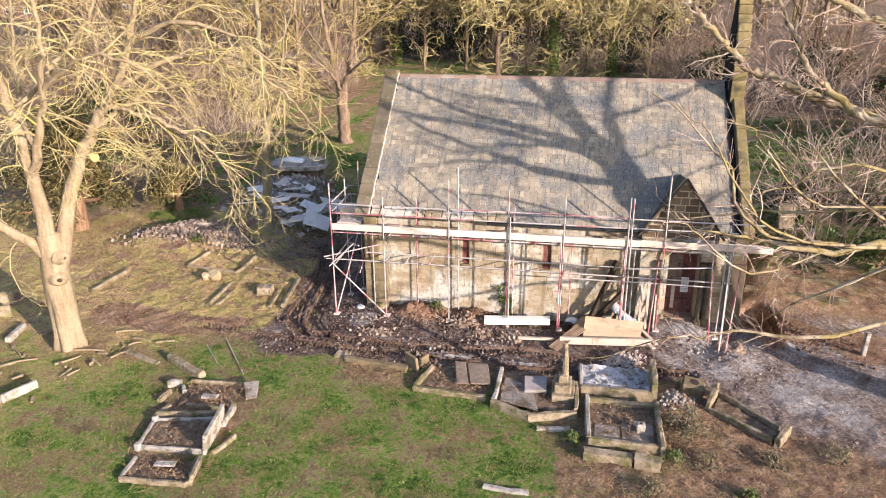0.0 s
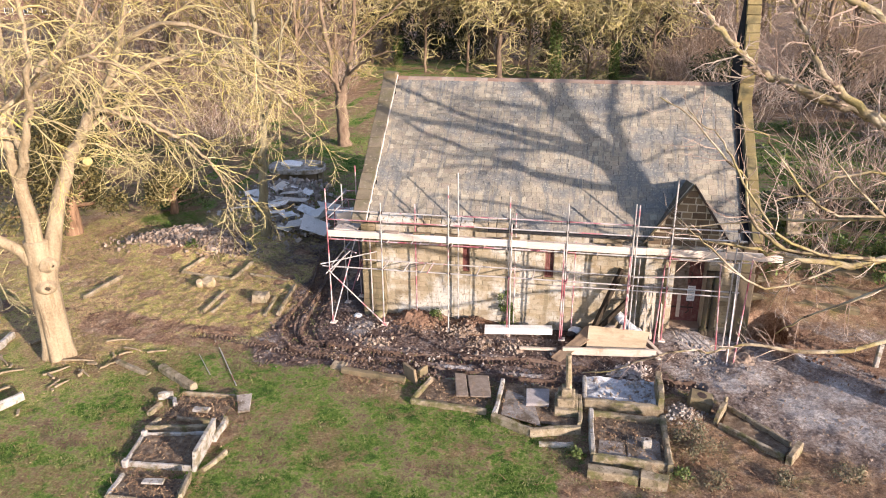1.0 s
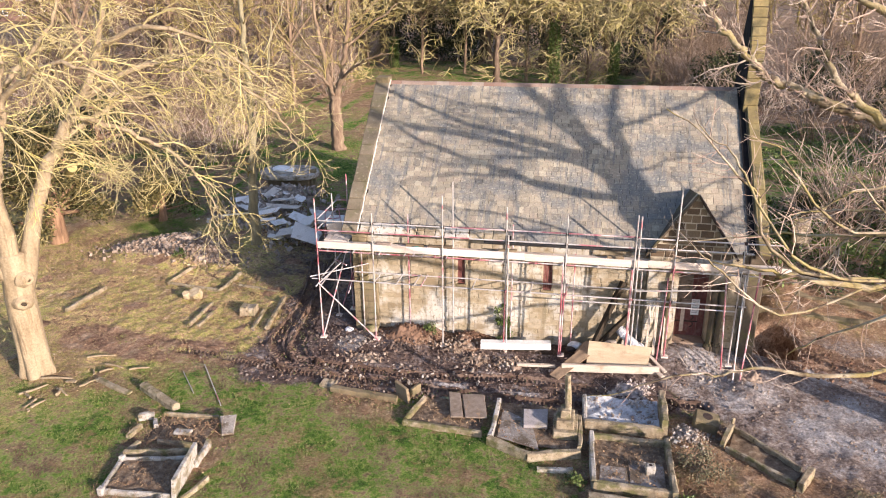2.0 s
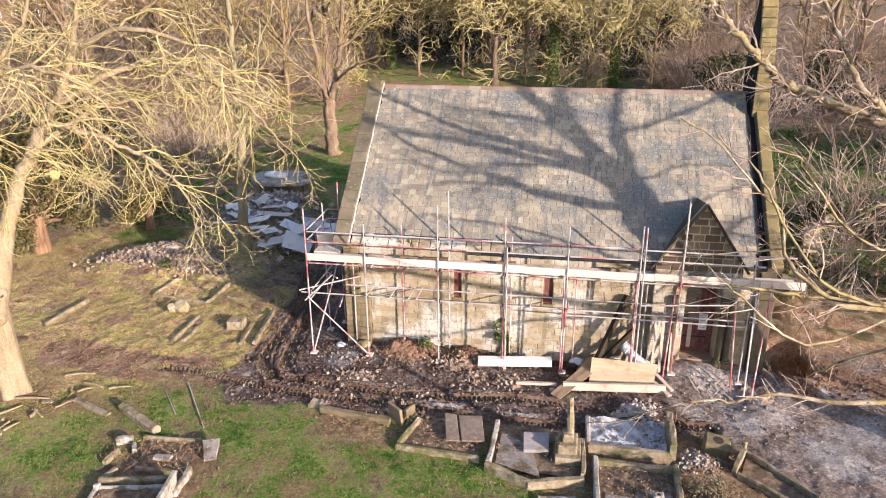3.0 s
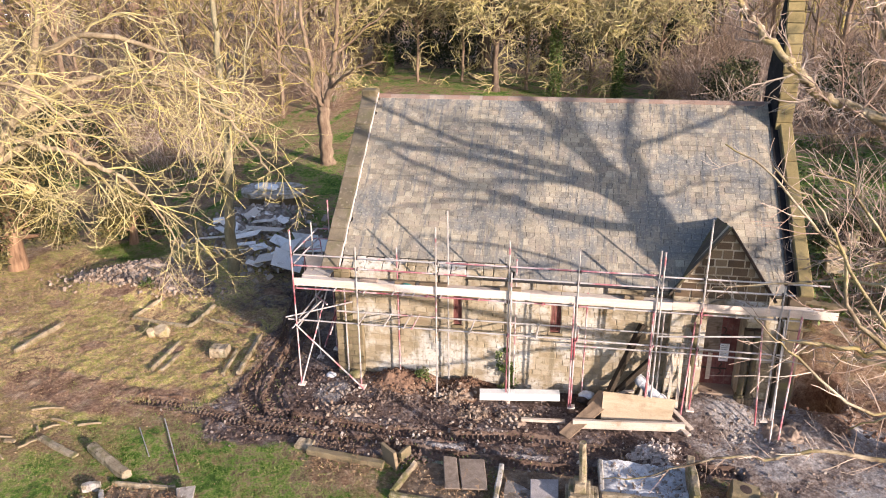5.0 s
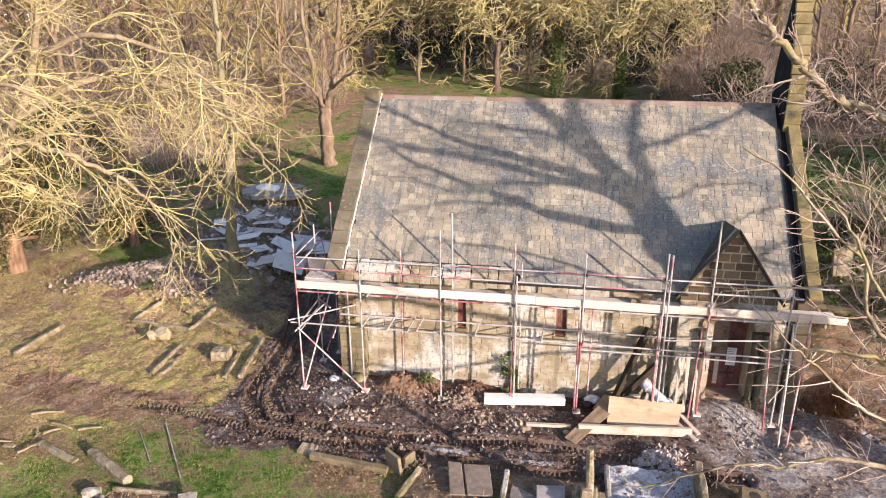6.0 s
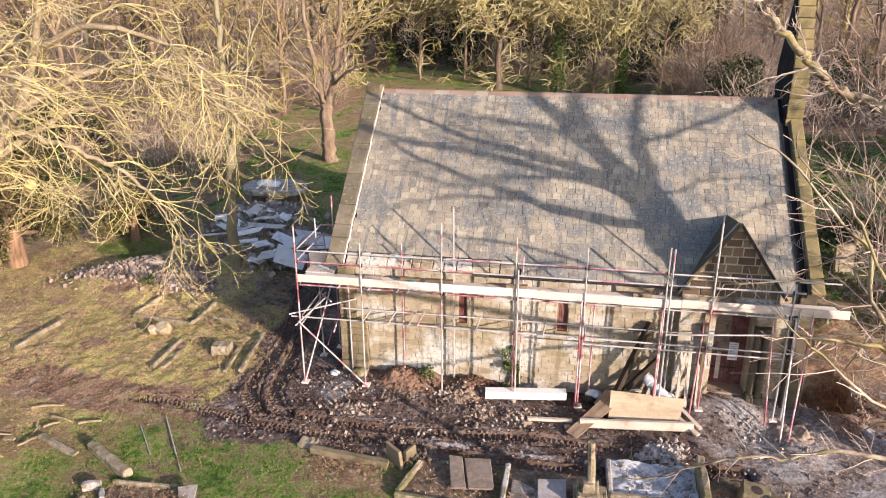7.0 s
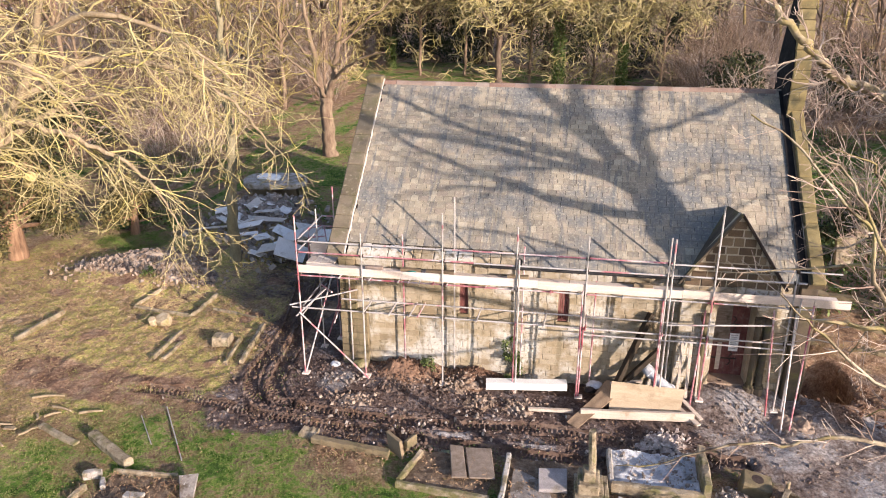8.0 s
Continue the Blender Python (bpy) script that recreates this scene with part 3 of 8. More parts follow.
def zones(x, y):
    """mud, path, litter, damp rut and darkened pit, pale dust, rut depth at a place."""
    n1, n2 = noise.noise((x * 0.45, y * 0.45, 3.1)), noise.noise((x * 1.3, y * 1.3, 7.7))
    w = 0.5 * n1 + 0.3 * n2
    mud = smooth01(-4.6, -3.6, y + w) * smooth01(2.0, 0.2, y + w) * smooth01(-4.0, -2.2, x + 1.5 * w)
    mud = max(mud, smooth01(-4.2, -2.4, x + w) * smooth01(0.5, -0.6, x) * smooth01(-4, -3, y) * smooth01(9, 4, y))
    d, _ = near_line(x, y, [(-9.5, -2.0), (-6.5, -2.5), (-4.1, -2.45)])
    track = 0.95 * smooth01(1.15, 0.45, d + 0.6 * w) * smooth01(-3.2, -4.2, x)
    d, _ = near_line(x, y, PATHWAY)
    path = smooth01(2.0, 0.9, d + 0.8 * w) if x > 9 else 0.0
    path = max(path, smooth01(11.6, 13.0, x + w) * smooth01(-6.6, -4.6, y + 0.5 * (x - 13) + w) * smooth01(3, 0, y) * 0.9)
    for gx, gy, sx, sy in ((-10.5, 5.6, 2.6, 1.0), (-8.4, 5.3, 1.5, 0.8), (11.7, -0.9, 0.9, 1.2)):
        path = max(path, smooth01(1.3, 0.7, math.hypot((x - gx) / sx, (y - gy) / sy) + 0.5 * w))
    litter = (1 - 0.9 * smooth01(-4.4, -5.6, y)) * smooth01(0.05, 0.5, n1 + 0.6 * n2 + 0.55 * smooth01(-1.5, -4, x) * smooth01(-3.5, -1.5, y) * smooth01(12, 8, y))
    litter = max(litter, 0.95 * smooth01(13.0, 14.2, x) * smooth01(0.0, 1.2, y + w) * smooth01(-0.2, 0.15, n2 + 0.8 * n1 + 0.9 * smooth01(8, 4, y)))
    litter = max(litter, smooth01(7.0, 8.6, x + 1.8 * w + 0.5 * noise.noise((x * 2.7, y * 2.7, 1.0))) * smooth01(-3, -5, y), 0.85 * smooth01(-6, -2.5, y + w) * smooth01(-5, -7.5, x) * smooth01(0.0, 0.3, n2 + 0.25), 0.8 * smooth01(14, 30, y + 6 * n1) * (1 - 0.97 * smooth01(-17, -13, x) * smooth01(16, 10, x) * smooth01(58, 54, y)), 0.9 * smooth01(16, 19, x) * smooth01(6, 3, y))
    for gx, gy, r in ((-2.9, -7.6, 1.9), (-2.9, -9.8, 1.5), (1.3, -4.4, 1.3), (-9.5, -3.6, 2.4), (-10.5, 5.5, 3.0)):
        litter = max(litter, 0.85 * smooth01(r, r * 0.5, math.hypot(x - gx, y - gy) + 1.3 * w))
    wet_dark, rut = 0.0, 0.0
    if -6 < x < 12 and -5 < y < 7:
        for k, line in enumerate(RUTS):
            d, s = near_line(x, y, line)
            if d < 0.42:
                wet_dark = max(wet_dark, smooth01(0.30, 0.12, d))
                rut = min(rut, -0.22 * smooth01(0.30, 0.16, d)) if d < 0.30 else max(rut, 0.06 * smooth01(0.42, 0.32, d))
    # dug strip along the wall coloured darker
    if -0.95 < y < 0.3 and 4.9 < x < 9.4:
        wet_dark = max(wet_dark, 0.8)
    # pit interior coloured dark too, standing in for its shade
    if 13.2 < x < 15.3 and -0.5 < y < 2.1:
        wet_dark = max(wet_dark, 0.75 * smooth01(1.3, 0.7, math.hypot((x - 14.25) / 0.7, (y - 0.8) / 0.95)))
    pale = 0.0
    for gx, gy, r in ((13.4, -2.3, 0.8), (15.6, -3.0, 1.5), (14.6, -4.2, 1.3), (12.4, -3.0, 0.7), (10.9, -5.0, 0.8), (9.5, -2.9, 0.7), (15.2, -1.0, 0.8), (0.2, -1.3, 0.7), (5.4, -1.8, 0.6), (6.4, -3.75, 1.1), (8.3, -3.2, 0.8), (3.9, -3.7, 0.8), (11.9, -0.9, 1.0), (12.2, -1.8, 0.9), (16.0, -4.6, 1.0), (-7.2, 12.5, 2.2)):
        pale = max(pale, smooth01(r, r * 0.3, math.hypot(x - gx, y - gy) + 0.9 * w) * 0.46)
    if x > 9.8:
        mud *= 1 - 0.9 * path * smooth01(9.8, 11.0, x)
    soil = track
    for gx, gy, r in ((1.9, -0.45, 1.0), (2.75, -0.35, 0.7), (4.15, -0.5, 0.9), (15.6, 0.2, 1.4), (17.6, -0.6, 1.6), (14.4, -0.9, 0.9), (14.5, 1.0, 1.5), (-2.2, 1.2, 1.1), (-2.4, 3.5, 1.2)):
        soil = max(soil, smooth01(r, r * 0.5, math.hypot(x - gx, y - gy) + 0.6 * w))
    mud = max(mud, 0.6 * smooth01(-7.0, -4.8, x + 1.5 * w) * smooth01(0.5, -0.6, x) * smooth01(3.2, 4.6, y + w) * smooth01(15, 11, y))
    gold = smooth01(-1.2, -3.6, x + 1.2 * w) * smooth01(-3.4, -1.6, y + w) * smooth01(11, 8.5, y + w)
    soil = max(soil, 0.8 * gold * smooth01(0.34, 0.52, noise.noise((x * 0.8, y * 0.8, 21)) + 0.3 * n2 + 0.05))
    gold = max(gold, 0.8 * smooth01(-4.2, -9.0, x - 0.35 * y - 2.4 + 3 * w) * smooth01(11, 8.5, y) * (0.45 + 0.55 * smooth01(-5.0, -2.5, y)))
    glade = smooth01(1.0, 0.5, math.hypot((x + 12.6) / 2.6, (y - 8.8) / 1.5) + 0.4 * w)
    glade = max(glade, smooth01(1.1, 0.75, math.hypot((x - 20.5) / 5.5, (y - 21.5) / 8.5) + 0.35 * w), smooth01(1.1, 0.75, math.hypot((x + 4.5) / 10, (y - 50) / 8) + 0.35 * w), 0.9 * smooth01(1.1, 0.75, math.hypot((x + 5.5) / 5.5, (y - 20) / 5.5) + 0.4 * w))
    litter, gold, soil, mud = (q * (1 - glade) for q in (litter, gold, soil, mud))
    return mud, path, min(1, litter), wet_dark, pale, rut, soil, gold


ZONE_MEMO = {}


def zones_near(x, y):
    """The zones at a place, worked out once a tenth of a metre."""
    key = (round(x * 8), round(y * 8))
    if key not in ZONE_MEMO:
        ZONE_MEMO[key] = zones(key[0] / 8, key[1] / 8)
    return ZONE_MEMO[key]


def ground_z(x, y):
    return relief(x, y)


def steps_between(a, b, n, power=1.0):
    return [a + (b - a) * (i / n) ** power for i in range(n)]


gx = [-x for x in reversed(steps_between(15, 320, 40, 2.2)[1:])] + steps_between(-15, 16.5, 300) + steps_between(16.5, 320, 42, 2.2)
gy = [-y for y in reversed(steps_between(13.5, 160, 22, 2.2)[1:])] + steps_between(-13.5, 8, 210) + steps_between(8, 420, 70, 2.2)
gverts, zone_a, zone_b, gzone = [], [], [], {}
for j, y in enumerate(gy):
    for i, x in enumerate(gx):
        near = -16 < x < 18 and -14 < y < 10
        mud, path, litter, wet_dark, pale, rut, soil, gold = zones(x, y)
        z = relief(x, y) + rut
        if near:
            z += (0.06 * noise.noise((x * 2.1, y * 2.1, 4)) + 0.05 * noise.noise((x * 4.6, y * 4.6, 6))) * max(gold, 0.7 * litter, 0.25) + path * (0.02 * noise.noise((x * 3.5, y * 4.5, 9)) + 0.025 * noise.noise((x * 7, y * 8, 19)))
            z += 0.035 * noise.noise((x * 1.1, y * 1.1, 0)) + 0.02 * noise.noise((x * 4, y * 4, 2)) * (0.6 + 1.4 * mud) + mud * 0.022 * noise.noise((x * 9, y * 9, 5))
        gverts.append((x, y, z))
        zone_a.append((mud, path, litter, gold))
        zone_b.append((wet_dark, pale, soil, 1.0))
nx = len(gx)
gfaces = [(j * nx + i, j * nx + i + 1, (j + 1) * nx + i + 1, (j + 1) * nx + i) for j in range(len(gy) - 1) for i in range(nx - 1)]
ground = raw("ground", gverts, gfaces, M["ground"], smooth=True)
for nm, data in (("zone", zone_a), ("zone_b", zone_b)):
    at = ground.data.color_attributes.new(nm, "FLOAT_COLOR", "POINT")
    at.data.foreach_set("color", np.array(data, dtype=np.float32).ravel())
tagged(ground, "rough churchyard ground of turf, rutted mud and leaf litter", "ground", kind="structure")


# ---- chapel ----
EAVE_Y, EAVE_Z, RIDGE_Y, RIDGE_Z = -0.27, 3.74, 5.04, 7.95
SLOPE = math.atan2(RIDGE_Z - EAVE_Z, RIDGE_Y - EAVE_Y)
SLEN = math.hypot(RIDGE_Z - EAVE_Z, RIDGE_Y - EAVE_Y)
ROOF_L, ROOF_R = 0.27, 13.08
chapel = thing("chapel", (6.7, 5, 0), "small stone chapel with stone-slate roof and scaffolding along its wall", "chapel")


def block_shape(rng, chamfer=0.06):
    """A dressed stone, unit size, its face towards -y with worn arrises."""
    c = chamfer
    j = lambda k=0.03: rng.uniform(-k, k)
    back = [(0, 1, 0), (1, 1, 0), (1, 1, 1), (0, 1, 1)]
    mid = [(0, 0.25, 0), (1, 0.25, 0), (1, 0.25, 1), (0, 0.25, 1)]
    face = [(c * 0.5 + j(), 0 + j(0.08), c + j()), (1 - c * 0.5 + j(), 0 + j(0.08), c + j()), (1 - c * 0.5 + j(), 0 + j(0.08), 1 - c + j()), (c * 0.5 + j(), 0 + j(0.08), 1 - c + j())]
    v = back + mid + face
    f = [(8, 9, 10, 11)]
    for a, b in ((8, 4), (4, 0)):
        for k in range(4):
            f.append((a + k, b + k, b + (k + 1) % 4, a + (k + 1) % 4))
    return v, [tuple(reversed(q)) for q in f]


def slate_shape(rng):
    """A stone slate, unit size: x across, y up the slope, z its thickness, the tail edge worn uneven."""
    j = lambda k=0.04: rng.uniform(-k, k)
    v = [(0.01 + j(0.012), j(), 0), (0.5, j(), 0), (0.99 + j(0.012), j(), 0), (0.99, 1, 0), (0.01, 1, 0)]
    v += [(x, y, 1 + rng.uniform(-0.15, 0.15)) for x, y, z in v]
    f = [(5, 6, 7, 8, 9), (0, 1, 6, 5), (1, 2, 7, 6), (2, 3, 8, 7), (4, 0, 5, 9)]
    return v, f


def lay_pieces(name, places, shapes, material, parent, limit=300, rest_name=""):
    """The first places become parts of their own on shared meshes, the others one joined part."""
    rng = random.Random(len(places))
    meshes = []
    for v, f in shapes:
        me = bpy.data.meshes.new(name)
        me.from_pydata(v, [], f)
        me.materials.append(material)
        meshes.append(me)
    for m in places[:limit]:
        ob = new(name, rng.choice(meshes))
        ob.parent = parent
        ob.matrix_parent_inverse = Matrix.Translation(-world_place(parent))
        ob.matrix_basis = m
    rest = places[limit:]
    if rest:
        vs, fs = [], []
        for m in rest:
            v, f = rng.choice(shapes)
            base = len(vs)
            vs += [tuple(m @ Vector(p)) for p in v]
            fs += [tuple(base + i for i in q) for q in f]
        ob = raw(rest_name or name + "_courses", vs, fs, material, parent)
        tagged(ob, kind="stuff")


def boxes(name, spans, material, parent, label="", bevel=0.0, rough=0.0):
    bm = bmesh.new()
    rng = random.Random(3)
    for lo, hi in spans:
        add_box(bm, lo, hi, bevel=bevel, rough=rough, rng=rng)
    return part(name, bm, material, parent, label)


DOOR_X0, DOOR_X1, DOOR_Z0, DOOR_TOP = 10.92, 11.92, 0.50, 2.98
WINDOWS = [(3.66, 3.92, 1.95, 3.05), (6.57, 6.87, 1.92, 3.05)]
BAY_X0, BAY_X1, BAY_Y, BAY_MID, BAY_TOP = 9.93, 12.45, -0.34, 11.19, 5.62

# wall cores with their openings
spans = []
cut = sorted([0.0, 13.4] + [x for w in WINDOWS for x in w[:2]] + [DOOR_X0, DOOR_X1])
for a, b in zip(cut, cut[1:]):
    mid = (a + b) / 2
    hole = next(((w[2], w[3]) for w in WINDOWS if w[0] < mid < w[1]), None)
    if DOOR_X0 < mid < DOOR_X1:
        hole = (-0.4, DOOR_TOP)
    if hole:
        if hole[0] > -0.3:
            spans.append(((a, 0.016, -0.4), (b, 0.6, hole[0])))
        spans.append(((a, 0.016, hole[1]), (b, 0.6, EAVE_Z - 0.05)))
    else:
        spans.append(((a, 0.016, -0.4), (b, 0.6, EAVE_Z - 0.05)))
front_wall = boxes("wall", spans, M["wall_joint"], chapel, "pale sandstone front wall with lime-washed patches")


def gable(name, x0, x1):
    bm = bmesh.new()
    prof = [(0.05, -0.4), (10.03, -0.4), (10.03, EAVE_Z), (RIDGE_Y, RIDGE_Z - 0.02), (0.05, EAVE_Z)]
    a = [bm.verts.new((x0, y, z)) for y, z in prof]
    b = [bm.verts.new((x1, y, z)) for y, z in prof]
    bm.faces.new(a)
    bm.faces.new(list(reversed(b)))
    for k in range(5):
        bm.faces.new((a[k], b[k], b[(k + 1) % 5], a[(k + 1) % 5]))
    bmesh.ops.recalc_face_normals(bm, faces=bm.faces)
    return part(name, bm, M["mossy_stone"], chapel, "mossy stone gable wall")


gable_left, gable_right = gable("gable_wall", -0.02, 0.55), gable("gable_wall", 13.02, 13.5)
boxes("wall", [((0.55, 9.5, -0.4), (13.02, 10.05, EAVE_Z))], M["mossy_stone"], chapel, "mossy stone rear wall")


def roof_point(x, v, lift=0.0):
    return Vector((x, EAVE_Y + v * math.cos(SLOPE) - lift * math.sin(SLOPE), EAVE_Z + v * math.sin(SLOPE) + lift * math.cos(SLOPE)))


bm = bmesh.new()
for x0, x1, v0, v1 in ((0.2, 13.2, 0.0, SLEN),):
    pts = [roof_point(x0, v0, -0.02), roof_point(x1, v0, -0.02), roof_point(x1, v1, -0.02), roof_point(x0, v1, -0.02)]
    low = [roof_point(x0, v0 + 0.1, -0.14), roof_point(x1, v0 + 0.1, -0.14), roof_point(x1, v1, -0.14), roof_point(x0, v1, -0.14)]
    a, b = [bm.verts.new(p) for p in pts], [bm.verts.new(p) for p in low]
    bm.faces.new(a)
    bm.faces.new(list(reversed(b)))
    for k in range(4):
        bm.faces.new((a[k], b[k], b[(k + 1) % 4], a[(k + 1) % 4]))
    back = [Vector((p.x, 2 * RIDGE_Y - p.y, p.z)) for p in pts + low]
    c = [bm.verts.new(p) for p in back]
    bm.faces.new(c[:4])
    bm.faces.new(c[4:])
    for k in range(4):
        bm.faces.new((c[k], c[4 + k], c[4 + (k + 1) % 4], c[(k + 1) % 4]))
bmesh.ops.recalc_face_normals(bm, faces=bm.faces)
roof = part("roof", bm, M["under_slate"], chapel, "weathered stone-slate roof, streaked grey and buff")


def ridge_tiles():
    bm_rng = random.Random(8)
    x = 0.28
    while x < 12.8:
        L = min(bm_rng.uniform(0.42, 0.50), 12.82 - x)
        bm = bmesh.new()
        j = bm_rng.uniform(-0.008, 0.008)
        prof = [(-0.13, -0.10), (-0.12, -0.07), (-0.05, 0.0), (0, 0.02), (0.05, 0.0), (0.12, -0.07), (0.13, -0.10)]
        a = [bm.verts.new((x + 0.006, RIDGE_Y + p, RIDGE_Z + 0.03 + q + j)) for p, q in prof]
        b = [bm.verts.new((x + L - 0.006, RIDGE_Y + p, RIDGE_Z + 0.03 + q + j)) for p, q in prof]
        for k in range(6):
            bm.faces.new((a[k], b[k], b[k + 1], a[k + 1]))
        bm.faces.new(list(reversed(a)))
        bm.faces.new(b)
        bmesh.ops.recalc_face_normals(bm, faces=bm.faces)
        part("ridge_tile", bm, M["ridge"], roof)
        x += L


ridge_tiles()


def coping(parent, x0, x1, lift, thick, n, material, front_only=True):
    rng = random.Random(int(x0 * 100) + 5)
    v = -0.12
    cuts = [v + (SLEN + 0.1 - v) * (i + (rng.uniform(-0.25, 0.25) if 0 < i < n else 0)) / n for i in range(n + 1)]
    for a, b in zip(cuts, cuts[1:]):
        bm = bmesh.new()
        keep = add_box(bm, (x0, a + 0.006, lift), (x1, b - 0.006, lift + thick), bevel=0.025, rough=0.008, rng=rng)
        for p in keep:
            p.co = roof_point(p.co.x, p.co.y, p.co.z)
        part("coping_stone", bm, material, parent)


coping(gable_left, -0.27, 0.25, 0.0, 0.13, 9, M["coping"])
bm = bmesh.new()
rng = random.Random(4)
beam(bm, roof_point(0.275, 0.0, 0.02), roof_point(0.275, SLEN + 0.05, 0.02), 0.035, 0.085, cuts=30, wob=0.008, rng=rng)
part("mortar_fillet", bm, M["lead"], roof, "white mortar fillet along the verge")
boxes("ridge_end", [((-0.27, RIDGE_Y - 0.25, RIDGE_Z - 0.05), (0.26, RIDGE_Y + 0.25, RIDGE_Z + 0.2))], M["mossy_stone"], gable_left, bevel=0.04, rough=0.02)
# raised parapet and stack of the other gable
bm = bmesh.new()
keep = add_box(bm, (13.10, -0.1, -0.1), (13.52, SLEN, 0.10))
for p in keep:
    p.co = roof_point(p.co.x, p.co.y, p.co.z)
part("parapet", bm, M["dark_stone"], gable_right, "dark weathered parapet")
coping(gable_right, 13.14, 13.50, 0.10, 0.12, 8, M["lichen_stone"])
rng = random.Random(12)
stack = thing("bell_turret", (13.28, RIDGE_Y, 7.0))
stack.parent = chapel
stack.matrix_parent_inverse = Matrix.Translation(-Vector(chapel.location))
tagged(stack, "tall narrow stone bell turret tapering above the gable")
z = 6.7
while z < 12.2:
    h = rng.uniform(0.26, 0.34)
    half = 0.92 - 0.80 * smooth01(8.6, 11.6, z)
    bm = bmesh.new()
    add_box(bm, (13.02, RIDGE_Y - half, z), (13.50, RIDGE_Y + half, z + h - 0.008), bevel=0.02, rough=0.012, rng=rng)
    part("turret_stone", bm, M["lichen_stone"], stack)
    z += h

# black sheet added over the turret's left side as its shade
bm = bmesh.new()
add_box(bm, (12.995, RIDGE_Y - 0.88, 7.0), (13.018, RIDGE_Y + 0.88, 8.9))
f = [bm.verts.new(q) for q in ((12.995, RIDGE_Y - 0.88, 8.9), (12.995, RIDGE_Y + 0.88, 8.9), (12.995, RIDGE_Y, 11.4), (13.018, RIDGE_Y - 0.88, 8.9), (13.018, RIDGE_Y + 0.88, 8.9), (13.018, RIDGE_Y, 11.4))]
bm.faces.new(f[:3])
bm.faces.new(list(reversed(f[3:])))
for a, b in ((0, 1), (1, 2), (2, 0)):
    bm.faces.new((f[a], f[b], f[b + 3], f[a + 3]))
bmesh.ops.recalc_face_normals(bm, faces=bm.faces)
part("turret_shade_sheet", bm, M["shade_black"], stack, "black sheet giving the turret's left side its shade")
# black strip laid beside the parapet as its shaded face and shadow
bm = bmesh.new()
keep = add_box(bm, (12.90, 0.0, 0.05), (13.10, SLEN - 0.05, 0.07))
for q in keep:
    q.co = roof_point(q.co.x, q.co.y, q.co.z)
part("verge_shade_strip", bm, M["shade_black"], roof, "black strip put along the verge for the parapet's shade")

# eaves: gutter with brackets
bm = bmesh.new()
prof = [(-0.055, 0.05), (-0.06, 0.0), (-0.03, -0.045), (0.03, -0.045), (0.06, 0.0), (0.055, 0.05), (0.045, 0.05), (0.045, 0.0), (0.02, -0.03), (-0.02, -0.03), (-0.045, 0.0), (-0.045, 0.05)]
ga = [bm.verts.new((4.6, EAVE_Y - 0.05 + p, EAVE_Z - 0.06 + q)) for p, q in prof]
gb = [bm.verts.new((10.1, EAVE_Y - 0.05 + p, EAVE_Z - 0.06 + q)) for p, q in prof]
for k in range(12):
    bm.faces.new((ga[k], gb[k], gb[(k + 1) % 12], ga[(k + 1) % 12]))
bmesh.ops.recalc_face_normals(bm, faces=bm.faces)
gutter = part("gutter", bm, M["gutter"], chapel, "black half-round gutter under the eaves")
for x in (4.9, 5.9, 6.9, 7.9, 8.9, 9.9):
    bm = bmesh.new()
    beam(bm, (x, EAVE_Y - 0.05, EAVE_Z - 0.14), (x, 0.06, EAVE_Z - 0.14), 0.03, 0.03)
    part("bracket", bm, M["iron"], gutter)

# windows: narrow boarded lights with red frames
for x0, x1, z0, z1 in WINDOWS:
    win = thing("window", ((x0 + x1) / 2, 0.1, z0), "", "")
    win.parent = chapel
    win.matrix_parent_inverse = Matrix.Translation(-Vector(chapel.location))
    tagged(win, "narrow window boarded in dark red painted wood")
    w = x1 - x0
    boxes("frame", [((x0, 0.06, z0), (x0 + 0.05, 0.14, z1)), ((x1 - 0.05, 0.06, z0), (x1, 0.14, z1)), ((x0 + 0.05, 0.06, z1 - 0.05), (x1 - 0.05, 0.14, z1)), ((x0 + 0.05, 0.06, z0), (x1 - 0.05, 0.14, z0 + 0.05))], M["red_wood"], win)
    n = 3
    for k in range(n):
        boxes("board", [((x0 + 0.05 + (w - 0.1) * k / n + 0.004, 0.10, z0 + 0.05), (x0 + 0.05 + (w - 0.1) * (k + 1) / n - 0.004, 0.125, z1 - 0.05))], M["red_wood"], win)
    boxes("sill", [((x0 - 0.06, -0.03, z0 - 0.1), (x1 + 0.06, 0.12, z0))], M["mossy_stone"], win, bevel=0.015)

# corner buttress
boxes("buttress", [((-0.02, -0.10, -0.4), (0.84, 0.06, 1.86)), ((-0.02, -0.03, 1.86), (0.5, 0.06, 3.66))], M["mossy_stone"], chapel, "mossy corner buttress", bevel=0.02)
# end buttress takes the darkened stone colour
boxes("buttress", [((12.97, -0.22, -0.4), (13.48, 0.06, 2.6)), ((13.0, -0.14, 2.6), (13.46, 0.06, 3.7))], M["shade_dark_stone"], chapel, "mossy end buttress", bevel=0.03, rough=0.01)


